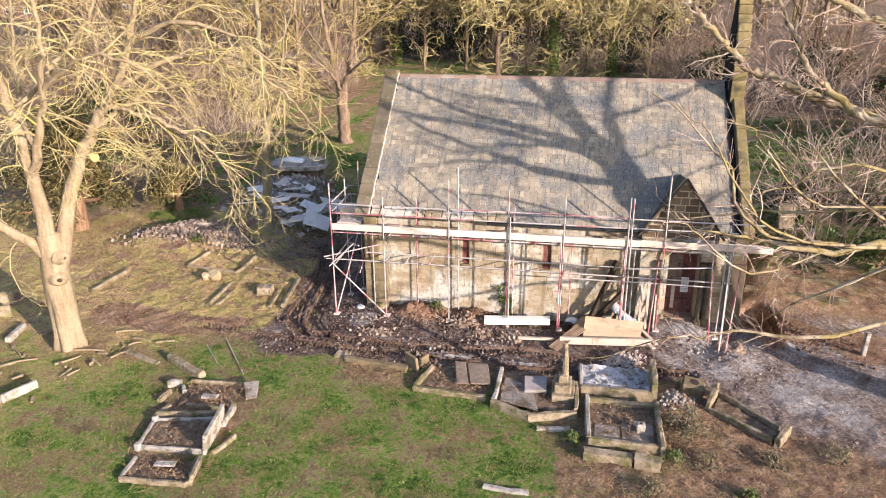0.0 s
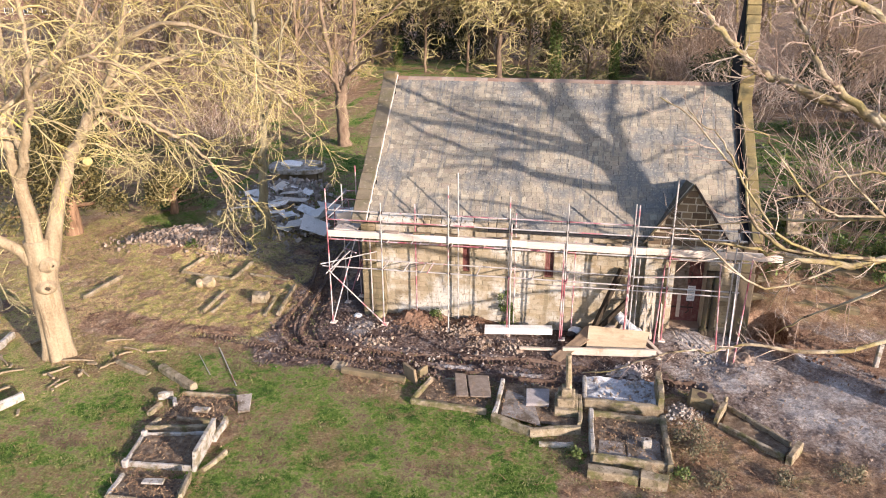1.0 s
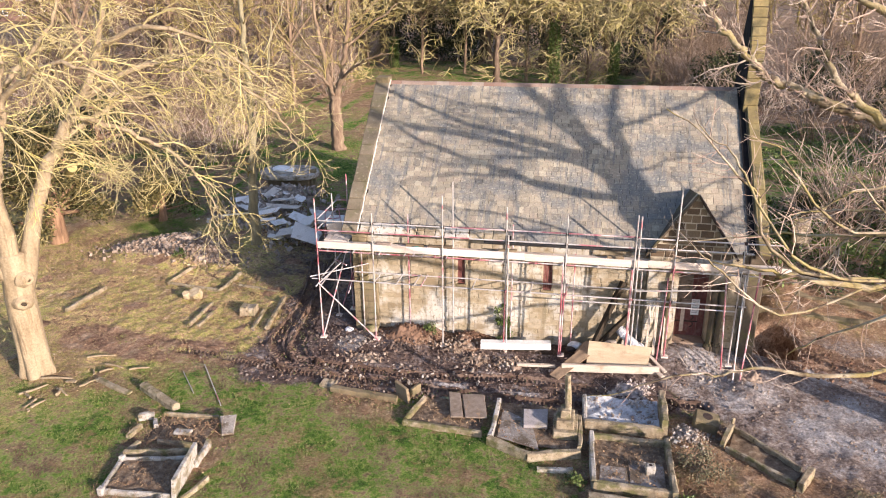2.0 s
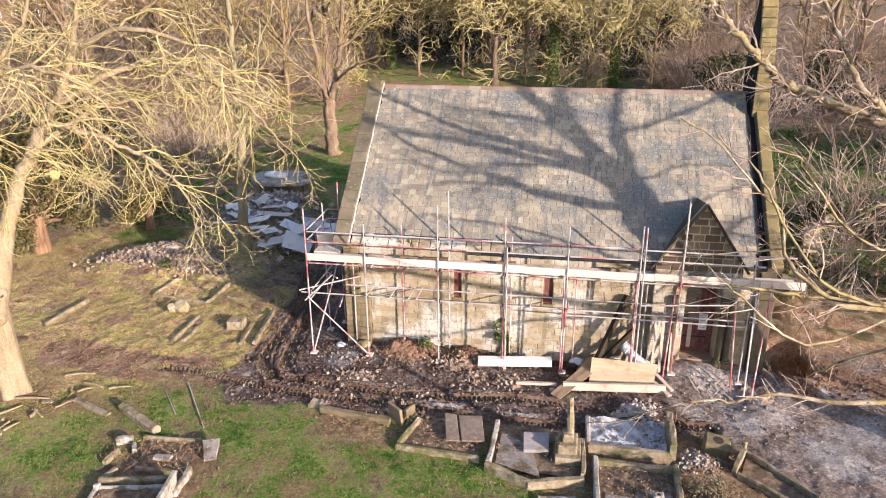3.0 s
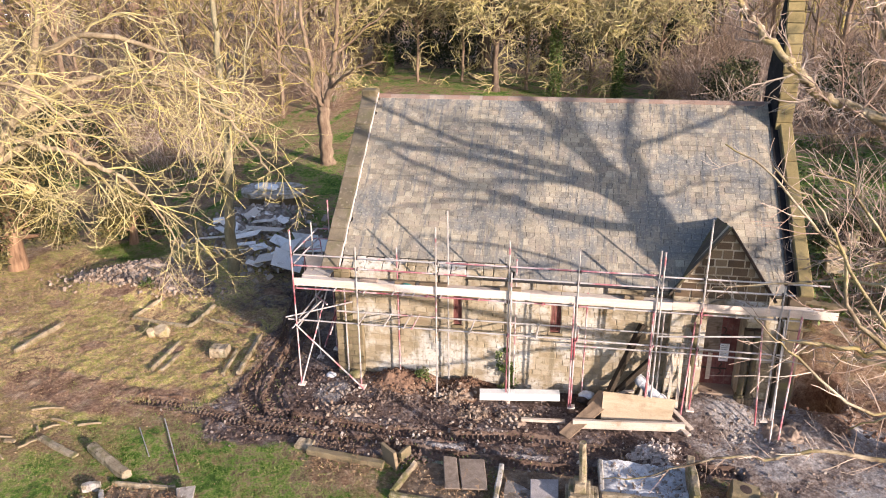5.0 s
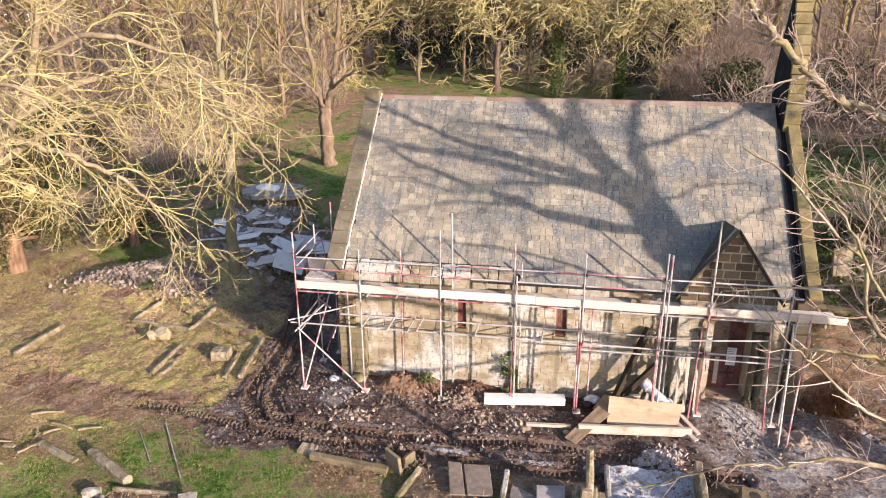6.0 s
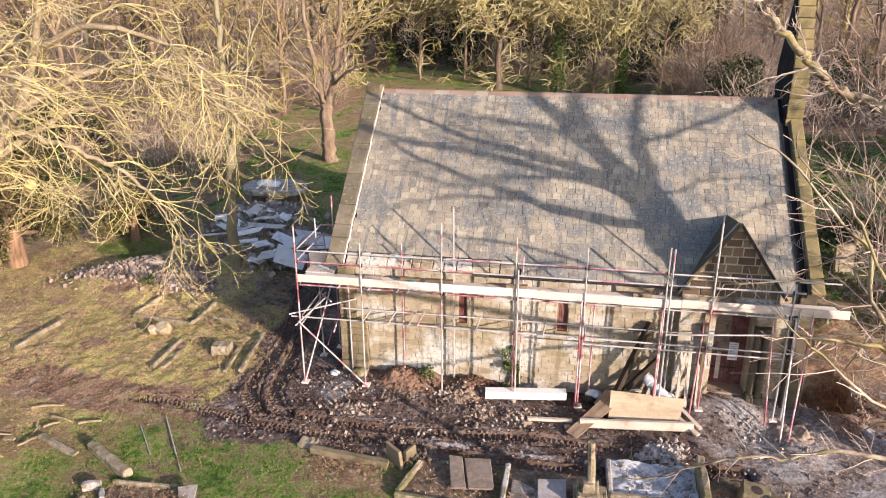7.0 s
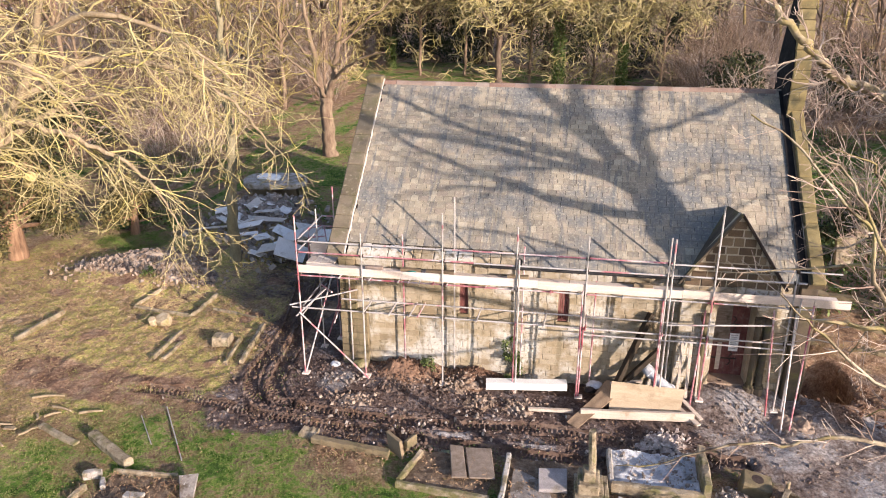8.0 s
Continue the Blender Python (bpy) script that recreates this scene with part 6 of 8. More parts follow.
def thicket(seed, n, h, w, twig):
    """A shrub of many arching stems."""
    rng = random.Random(seed)
    SPEC_MIN[0] = 0.009
    lines = []
    for _ in range(n):
        a, r = rng.uniform(0, 6.28), w * 0.35 * math.sqrt(rng.random())
        p = Vector((r * math.cos(a), r * math.sin(a), -0.1))
        d = Vector((math.cos(a) * rng.uniform(0, 0.7), math.sin(a) * rng.uniform(0, 0.7), 1))
        sprout(rng, lines, p, d, h * rng.uniform(0.6, 1.15), 0.015, 0, [(1.9, 0.5, 0.7, 0.13, 0.0, -0.12), (1.6, 0.5, 0.8, 0.2, 0, -0.05)])
    v, f = tube_mesh(lines)
    t = thing("bare_shrub", (0, 0, 0), "bare brown shrub of tangled arching stems", "shrub", "bare shrubs")
    raw("twig_mass", v, f, M[twig], t)
    return t


shrubs = [thicket(501, 28, 3.6, 3.0, "twig_pink"), thicket(502, 30, 2.6, 3.2, "twig_pink"), thicket(503, 24, 4.4, 3.2, "twig_brown"), thicket(504, 30, 1.7, 2.6, "twig_brown")]
rng = random.Random(56)
spots = []
for x0, x1, y0, y1, count in ((17.5, 30, 4.5, 13, 13), (21, 27, 1.5, 4.5, 3), (26, 36, 11, 26, 7), (16.5, 27, 25, 32, 8), (15.5, 38, 32, 40, 15), (12, 40, 34, 48, 26), (-30, -13, 14, 30, 18), (-44, -12, 28, 46, 26), (-60, -14, 46, 62, 22), (7, 22, 46, 56, 14), (-20, -11, 46, 56, 8), (-50, 45, 60, 75, 20)):
    for _ in range(count):
        spots.append((rng.uniform(x0, x1), rng.uniform(y0, y1)))
used = set()
for x, y in spots:
    k = rng.randrange(4)
    if math.hypot(x - 20.0, y + 6.3) < 1.8:
        continue
    s = rng.uniform(0.8, 1.3)
    m = pose(x, y, ground_z(x, y), 0, 0, rng.uniform(0, 360)) @ Matrix.Diagonal((s, s, s * rng.uniform(0.8, 1.2), 1))
    if k not in used:
        used.add(k)
        shrubs[k].matrix_basis = m
    else:
        copy_thing(shrubs[k], pose(0, 0, 0)).matrix_basis = m

# dark evergreens and ivy-clad trunks behind the ridge
for k, (x, y, h, w) in enumerate(((-9, 60, 8, 11), (-3, 60, 9, 11), (3.5, 60, 9, 11), (10, 60, 8, 10), (18, 60, 6, 8), (-15, 62, 8, 8))):
    evergreen("conifer", (x, y, ground_z(x, y)), h, w, 600 + k, 9500, "dark evergreen at the back of the wood", 0.14, bark="bark_brown", low=0.05, group="dark evergreens", limbed=False)


TANGLE = [(2.3, 0.66, 0.9, 0.30, -0.03, -0.05), (3.2, 0.6, 1.0, 0.36, -0.04, 0.12)]


def ivy_trunk(x, y, h, r, seed, ivy_to):
    thick, fine = wild_tree(seed, h, r, 4.6, 0.02, 12, per_m=3.2, side=2.4, rmin=0.024, clear=0.45, spec=TANGLE)
    t = tree("ivy_clad_tree", thick, fine, M["bark_brown"], M["twig_yellow"], (0, 0, 0), "bare tree, its trunk wrapped in bright green ivy", group="ivy-clad trees")
    rng = random.Random(seed)

    def shape(rg):
        a, z = rg.uniform(0, 6.28), ivy_to * rg.random()
        rr = r * (1.0 - 0.5 * z / h) + abs(rg.gauss(0, 0.16)) + 0.05
        return Vector((rr * math.cos(a), rr * math.sin(a), z))
    v, f = leaf_cloud(rng, 3200, shape, 0.10)
    raw("ivy", v, f, M["ivy"], t)
    t.matrix_basis = pose(x, y, ground_z(x, y))


ivy_trunk(5.0, 46, 9.6, 0.26, 701, 6.4)
ivy_trunk(10.3, 46, 9.0, 0.18, 702, 4.2)
ivy_trunk(-11.2, 52, 12, 0.18, 703, 3.0)
thick, fine = wild_tree(704, 9.8, 0.40, 6.6, 0.0, 18, per_m=3.2, side=2.6, rmin=0.024, clear=0.45, spec=TANGLE)
pine = tree("tall_tree", thick, fine, M["bark_dark"], M["twig_yellow"], (0, 0, 0), "tall straight tree with grey trunk and golden crooked limbs")
pine.matrix_basis = pose(-0.15, 46, 1.6)

# lichen-yellow crowns hanging over the hollow behind the ridge
STEP[:] = 0.22, 0.2
for k, (x, y, h) in enumerate(((-7.5, 48, 10.5), (2.4, 48.5, 10.5), (13.6, 46, 10.0), (-13.0, 43, 11.0), (-3.6, 49.5, 10.5), (8.0, 48.5, 10.0))):
    SIDE[:] = 0.014, 0.04
    thick, fine = wild_tree(720 + k, h, 0.19, 5.8, 0.02, 12, per_m=3.0, side=2.7, rmin=0.024, clear=0.5, spec=TANGLE)
    c = tree("lichen_tree", thick, fine, M["bark_brown"], M["twig_yellow"], (0, 0, 0), "bare tree with tangled lichen-yellow crown behind the ridge", group="lichen-yellow trees")
    c.matrix_basis = pose(x, y, ground_z(x, y))

for k, (x, y, h, w) in enumerate(((29.0, 30.0, 3.4, 5.5), (25.0, 35.0, 3.6, 6.0), (30.0, 22.0, 4.0, 6.0), (17.5, 34.0, 3.6, 5.0))):
    evergreen("evergreen_shrub", (x, y, ground_z(x, y)), h, w, 680 + k, 3600, "dark evergreen shrub under bare trees", 0.12, bark="bark_brown", low=0.05, category="shrub", group="dark evergreens", limbed=False)
# ivy and bramble low on the eastern bank
for k, (x, y, h, w, leaf) in enumerate(((20.8, 9.5, 1.1, 3.2, "yew"), (17.8, 10.5, 1.0, 2.4, "yew"), (23.5, 7.0, 1.2, 3.4, "ivy"), (17.2, 8.0, 0.5, 2.0, "ivy"), (25.0, 12.5, 1.6, 3.6, "yew"), (22.4, 4.4, 0.8, 2.6, "ivy"))):
    evergreen("ivy_mound", (x, y, ground_z(x, y)), h, w, 650 + k, 2600, "low ivy and bramble mound under bare shrubs", 0.07, bark="bark_brown", leaf=leaf, low=0.05, category="undergrowth", group="ivy mounds", limbed=False)


def far_woods(name, seed, count, twig, label):
    """A belt of bare trees closing the distance, trunks and coarse limbs only."""
    rg, lines = random.Random(seed), []
    while count:
        x, y = rg.uniform(-62, 95), rg.uniform(62, 135)
        if -13 < x < 12 and y < 68:
            continue
        count -= 1
        z, h, r = ground_z(x, y), rg.uniform(8, 15), rg.uniform(0.10, 0.22)
        base = Vector((x, y, z - 0.2))
        top = base + Vector((rg.gauss(0, 0.8), rg.gauss(0, 0.8), h))
        lines.append(([base, base.lerp(top, 0.5) + Vector((rg.gauss(0, 0.3), rg.gauss(0, 0.3), 0)), top], [r, r * 0.6, 0.03]))
        for _ in range(22):
            f = rg.uniform(0.18, 0.95)
            p = base.lerp(top, f)
            a, L = rg.uniform(0, 6.28), h * rg.uniform(0.12, 0.30) * (1.2 - 0.6 * f)
            d = Vector((math.cos(a), math.sin(a), rg.uniform(0.1, 1.3))).normalized()
            q, e = p + d * L * 0.5, p + d * L + Vector((rg.gauss(0, 0.3), rg.gauss(0, 0.3), rg.uniform(-0.1, 0.5)))
            lines.append(([p, q, e], [0.05, 0.035, 0.02]))
            for o in (q, e):
                lines.append(([o, o + (d + Vector((rg.gauss(0, 0.8), rg.gauss(0, 0.8), rg.gauss(0.2, 0.5)))) * L * 0.5], [0.028, 0.018]))
    v, f = tube_mesh(lines)
    tagged(raw(name, v, f, M[twig], None, label), category="woodland", kind="stuff")


far_woods("far_woods", 811, 70, "twig_olive", "distant bare woodland with sunlit olive twigs")
far_woods("far_woods", 812, 70, "twig_pink", "distant bare woodland with reddish twigs")


def bank_spot(rg):
    while True:
        x, y = rg.uniform(13.8, 32), rg.uniform(3.5, 30)
        if noise.noise((x * 0.35, y * 0.30, 12.0)) + 0.4 * noise.noise((x * 1.1, y * 1.1, 2.0)) > 0.02:
            return Vector((x, y, ground_z(x, y) + 0.02 + 0.10 * rg.random()))


v, f = leaf_cloud(random.Random(813), 16000, bank_spot, 0.085)
tagged(raw("ground_ivy", v, f, M["ivy"], None, "dark green ground ivy spreading over the bank"), category="ivy", kind="stuff")


# ---- graves ----
def on_ground(x, y, dz=0.0):
    return Vector((x, y, ground_z(x, y) + dz))


def kerb(parent, a, b, w=0.14, h=0.22, mat="grave_stone", label="", seed=0, sink=0.05, name="kerb"):
    rng = random.Random(int(abs(a[0]) * 97 + abs(a[1]) * 31 + abs(b[0]) * 13) + seed)
    bm = bmesh.new()
    beam(bm, on_ground(a[0], a[1], -sink), on_ground(b[0], b[1], -sink), w, h + sink, bevel=0.025, rough=0.012, cuts=max(2, int((Vector(a) - Vector(b)).length / 0.35)), wob=0.012, rng=rng)
    return part(name, bm, M[mat], parent, label)


def bed(parent, corners, z, mat, name="bed", bumps=0.05, seed=1, label=""):
    """An uneven infill within four corners."""
    rng = random.Random(seed)
    n = 14
    c = [Vector((x, y, 0)) for x, y in corners]
    vs, fs = [], []
    for j in range(n + 1):
        for i in range(n + 1):
            u, v = i / n, j / n
            p = c[0].lerp(c[1], u).lerp(c[3].lerp(c[2], u), v)
            vs.append((p.x, p.y, ground_z(p.x, p.y) + z + bumps * (noise.noise((p.x * 3, p.y * 3, seed)) + 0.6 * noise.noise((p.x * 9, p.y * 9, seed))) + rng.uniform(-0.008, 0.008)))
    for j in range(n):
        for i in range(n):
            k = j * (n + 1) + i
            fs.append((k, k + 1, k + n + 2, k + n + 1))
    return raw(name, vs, fs, M[mat], parent, label, smooth=True)


def flat_slab(parent, corners, z, thick, mat, name="slab", label="", lift=(0, 0, 0, 0), seed=2):
    rng = random.Random(seed)
    bm = bmesh.new()
    lo, hi = [], []
    for (x, y), l in zip(corners, lift):
        g = ground_z(x, y) + z + l
        lo.append(bm.verts.new((x, y, g)))
        hi.append(bm.verts.new((x + rng.uniform(-0.012, 0.012), y + rng.uniform(-0.012, 0.012), g + thick)))
    bm.faces.new(hi)
    bm.faces.new(list(reversed(lo)))
    for k in range(4):
        bm.faces.new((lo[k], lo[(k + 1) % 4], hi[(k + 1) % 4], hi[k]))
    bmesh.ops.recalc_face_normals(bm, faces=bm.faces)
    bmesh.ops.bevel(bm, geom=bm.edges[:], offset=min(0.012, thick * 0.3), segments=1, affect="EDGES")
    return part(name, bm, M[mat], parent, label)


def upright(parent, a, b, h, t, mat, name="headstone", label="", lean=(0, 0), top="flat", seed=3):
    """A standing slab along a-b, h high, leaning by (dx, dy) at its top."""
    rng = random.Random(seed)
    bm = bmesh.new()
    A, B = on_ground(*a, -0.08), on_ground(*b, -0.08)
    x = (B - A).normalized()
    y = Vector((0, 0, 1)).cross(x).normalized()
    L = (B - A).length
    prof = [(0, 0), (L, 0), (L, h * 0.86), (L * 0.8, h * 0.97), (L * 0.5, h), (L * 0.2, h * 0.97), (0, h * 0.86)] if top == "round" else [(0, 0), (L, 0), (L, h * (1 - 0.04)), (0, h)]
    off = lambda z: Vector((lean[0], lean[1], 0)) * (z / h)
    f = [bm.verts.new(A + x * u + Vector((0, 0, z)) + off(z) - y * t / 2) for u, z in prof]
    g = [bm.verts.new(A + x * u + Vector((0, 0, z)) + off(z) + y * t / 2) for u, z in prof]
    bm.faces.new(f)
    bm.faces.new(list(reversed(g)))
    n = len(prof)
    for k in range(n):
        bm.faces.new((f[k], f[(k + 1) % n], g[(k + 1) % n], g[k]))
    bmesh.ops.recalc_face_normals(bm, faces=bm.faces)
    bmesh.ops.bevel(bm, geom=bm.edges[:], offset=0.012, segments=1, affect="EDGES")
    return part(name, bm, M[mat], parent, label)


def grave(at, label):
    return thing("grave_plot", on_ground(*at), label, "grave", "grave plots")


g = grave((4.2, -5.0), "sandstone kerbed grave with two leaning boards and rough grass")
kerb(g, (3.05, -5.52), (3.36, -4.35), 0.12, 0.18)
kerb(g, (3.0, -5.6), (5.28, -5.80), 0.14, 0.16)
bed(g, [(3.15, -5.5), (5.2, -5.7), (5.3, -4.2), (3.4, -4.2)], 0.05, "soil_bed", seed=5)
flat_slab(g, [(4.06, -4.15), (4.42, -4.12), (4.66, -5.2), (4.30, -5.25)], 0.12, 0.05, "board_grey", "board", "weathered grey board", (0.12, 0.1, 0, 0))
flat_slab(g, [(4.46, -4.14), (5.14, -4.08), (5.34, -5.12), (4.72, -5.18)], 0.11, 0.05, "board_grey", "board", "weathered grey board", (0.08, 0.1, 0, 0))

g = grave((1.6, -4.4), "fallen mossy kerb and tilted headstone, coloured dark for its shaded face, at the mud's edge")
kerb(g, (0.42, -4.25), (2.55, -4.50), 0.20, 0.17, "mossy_stone", seed=3)
# headstone given dark stone to stand in for its shaded face
upright(g, (2.52, -4.22), (2.96, -4.58), 0.5, 0.1, "dark_stone", lean=(-0.12, 0.2), seed=4)
kerb(g, (2.95, -4.3), (3.12, -3.95), 0.12, 0.36, "mossy_stone", seed=3)

g = grave((6.8, -5.6), "angular sandstone kerbed grave with a broken cross on steps")
kerb(g, (5.55, -6.02), (5.60, -4.15), 0.13, 0.24, "pale_stone")
kerb(g, (5.50, -6.10), (6.62, -6.62), 0.17, 0.24)
kerb(g, (6.60, -6.64), (7.98, -6.30), 0.17, 0.24)
kerb(g, (7.97, -6.22), (7.95, -4.75), 0.12, 0.3)
bed(g, [(5.65, -6.0), (7.9, -6.2), (7.9, -4.2), (5.65, -4.2)], 0.10, "soil_bed", seed=6, label="cracked grey concrete and soil")
flat_slab(g, [(5.72, -5.95), (6.9, -6.35), (6.6, -5.1), (5.75, -4.6)], 0.13, 0.03, "concrete", "slab", "cracked grey concrete slab")
flat_slab(g, [(6.40, -5.44), (7.08, -5.38), (7.04, -4.72), (6.36, -4.80)], 0.15, 0.10, "grey_slab", "tablet", "grey stone tablet", (0, 0, 0.12, 0.12))
boxes("step", [((7.22, -5.72, 0.0), (7.92, -4.72, 0.30))], M["grave_stone"], g, bevel=0.03, rough=0.012)
boxes("step", [((7.30, -5.55, 0.30), (7.80, -4.85, 0.56))], M["grave_stone"], g, bevel=0.03, rough=0.012)
boxes("step", [((7.40, -5.42, 0.56), (7.70, -5.02, 0.80))], M["grave_stone"], g, bevel=0.03, rough=0.012)
bm = bmesh.new()
beam(bm, (7.55, -5.2, 0.79), (7.49, -5.16, 1.85), 0.17, 0.15, bevel=0.04, rough=0.012, cuts=4)
part("cross_shaft", bm, M["grave_stone"], g, "broken sandstone cross shaft")

g = grave((9.2, -4.3), "kerbed grave filled with pale mortar rubble")
kerb(g, (8.12, -4.92), (10.22, -5.08), 0.16, 0.30)
kerb(g, (10.25, -5.12), (10.30, -3.55), 0.18, 0.58, label="tall mossy side kerb")
kerb(g, (8.10, -4.9), (8.08, -3.6), 0.12, 0.25, "pale_stone")
bed(g, [(8.15, -4.85), (10.15, -5.0), (10.2, -3.45), (8.1, -3.5)], 0.14, "ash", bumps=0.12, seed=7, label="pale mortar and plaster rubble")

g = grave((9.3, -6.6), "large kerbed grave with soil bed and small stone vase")
kerb(g, (8.27, -5.52), (10.27, -5.62), 0.15, 0.26)
kerb(g, (8.27, -5.5), (8.33, -7.55), 0.13, 0.32, "pale_stone")
kerb(g, (10.27, -5.55), (10.28, -7.75), 0.14, 0.34)
kerb(g, (8.33, -7.55), (10.25, -7.62), 0.15, 0.28)
kerb(g, (8.20, -8.05), (9.45, -8.13), 0.30, 0.24, seed=8)
kerb(g, (9.52, -8.16), (10.18, -8.26), 0.32, 0.30, seed=9)
bed(g, [(8.35, -7.5), (10.2, -7.55), (10.2, -5.6), (8.35, -5.55)], 0.12, "soil_bed", seed=8)
flat_slab(g, [(8.45, -7.4), (9.2, -7.45), (9.15, -6.75), (8.5, -6.7)], 0.13, 0.03, "concrete", "slab", "cracked grey concrete slab")
flat_slab(g, [(9.22, -7.4), (10.1, -7.45), (10.1, -6.45), (9.22, -6.4)], 0.14, 0.03, "concrete", "slab", "cracked grey concrete slab")
bm = bmesh.new()
add_box(bm, (9.62, -6.98, 0.14), (9.86, -6.76, 0.42), bevel=0.03, rough=0.008)
v = part("vase", bm, M["pale_stone"], g, "square pale stone flower vase")
bm = bmesh.new()
rod(bm, (9.74, -6.87, 0.41), (9.74, -6.87, 0.424), 0.05, 10)
part("vase_hole", bm, M["iron"], v)

block = thing("stone_block", on_ground(11.4, -4.4), "mossy square stone base with a round socket, tipped on the path", "stone block")
bm = bmesh.new()
add_box(bm, (-0.34, -0.28, -0.1), (0.34, 0.28, 0.42), Matrix.Translation(on_ground(11.42, -4.42)) @ Euler((0.1, 0.12, -0.2)).to_matrix().to_4x4(), bevel=0.05, rough=0.015)
b = part("body", bm, M["mossy_stone"], block)
bm = bmesh.new()
m = Matrix.Translation(on_ground(11.42, -4.42)) @ Euler((0.1, 0.12, -0.2)).to_matrix().to_4x4()
rod(bm, m @ Vector((0, 0, 0.405)), m @ Vector((0, 0, 0.43)), 0.14, 14)
part("socket", bm, M["iron"], block, "dark round socket")

g = grave((12.6, -5.5), "long narrow kerbed grave with a small headstone beside the path")
upright(g, (11.72, -5.28), (11.98, -4.75), 0.62, 0.13, "grave_stone", lean=(0.12, 0.02), top="round", seed=5)
upright(g, (12.08, -4.62), (12.16, -4.50), 0.62, 0.06, "grave_stone", "post", seed=6)
kerb(g, (12.15, -4.34), (13.58, -5.98), 0.11, 0.18, "grave_stone")
kerb(g, (11.85, -5.38), (13.30, -6.62), 0.11, 0.18, "grave_stone")
kerb(g, (13.36, -6.80), (13.80, -6.12), 0.16, 0.30)
bed(g, [(11.95, -5.3), (13.3, -6.5), (13.6, -6.05), (12.2, -4.5)], 0.05, "soil_bed", seed=9)

g = grave((-3.0, -8.8), "pale marble kerbed grave with a leaning white headstone")
for a, b, h in (((-3.92, -9.62), (-2.02, -9.56), 0.15), ((-4.12, -8.40), (-2.32, -8.10), 0.17), ((-3.90, -9.66), (-4.12, -8.34), 0.16)):
    kerb(g, a, b, 0.10, h, "pale_stone")
kerb(g, (-4.2, -8.12), (-2.45, -7.82), 0.12, 0.20, "grave_stone")
upright(g, (-1.96, -9.62), (-2.18, -8.05), 0.72, 0.11, "pale_stone", lean=(0.10, 0.0), seed=7)
for c in ((-3.9, -9.64), (-4.1, -8.38)):
    boxes("corner_post", [((c[0] - 0.085, c[1] - 0.085, -0.2), (c[0] + 0.085, c[1] + 0.085, 0.10))], M["pale_stone"], g, bevel=0.03, rough=0.01)
bed(g, [(-3.85, -9.55), (-2.1, -9.5), (-2.35, -8.2), (-4.0, -8.4)], 0.10, "soil_bed", seed=10)

g = grave((-2.8, -10.4), "low broken kerbed grave overgrown with dead stalks")
for a, b in (((-3.66, -10.9), (-1.8, -10.92)), ((-3.72, -10.05), (-3.66, -10.9)), ((-1.98, -9.9), (-1.76, -10.9))):
    kerb(g, a, b, 0.11, 0.13, "pale_stone" if b[0] < -3 else "grave_stone")
upright(g, (-1.74, -10.85), (-1.92, -9.95), 0.40, 0.1, "grave_stone", "side_stone", lean=(0.1, 0), seed=8)
bed(g, [(-3.6, -10.85), (-1.85, -10.85), (-2.0, -10.0), (-3.65, -10.1)], 0.06, "soil_bed", seed=11)
flat_slab(g, [(-3.0, -10.4), (-2.4, -10.35), (-2.45, -10.15), (-3.0, -10.2)], 0.12, 0.06, "pale_stone", "fragment")

g = grave((-3.2, -6.8), "scattered broken kerbs and a leaning slab among dead bracken")
for a, b, w, h, mt in (((-4.25, -8.2), (-4.12, -7.55), 0.14, 0.12, "grave_stone"), ((-4.55, -7.4), (-4.5, -6.85), 0.14, 0.14, "grave_stone"), ((-4.1, -6.2), (-2.4, -6.15), 0.10, 0.14, "grave_stone"), ((-2.02, -8.35), (-2.12, -7.35), 0.14, 0.16, "pale_stone"), ((-3.6, -7.45), (-2.4, -7.5), 0.12, 0.12, "grave_stone"), ((-4.75, -6.5), (-4.35, -6.35), 0.16, 0.2, "pale_stone"), ((-4.2, -6.55), (-4.0, -6.85), 0.12, 0.16, "pale_stone")):
    kerb(g, a, b, w, h, mt)
flat_slab(g, [(-1.92, -6.98), (-1.60, -6.88), (-1.80, -6.22), (-2.25, -6.35)], 0.04, 0.07, "concrete", "slab", "pale grey tilted slab", (0, 0, 0.16, 0.16))
flat_slab(g, [(-3.3, -7.15), (-2.8, -7.15), (-2.8, -6.95), (-3.3, -6.95)], 0.1, 0.09, "pale_stone", "fragment")
bed(g, [(-4.1, -7.4), (-2.3, -7.4), (-2.3, -6.2), (-4.1, -6.2)], 0.03, "soil_bed", seed=12)
kerb(g, (-1.72, -9.6), (-1.45, -8.75), 0.13, 0.1, "grave_stone")

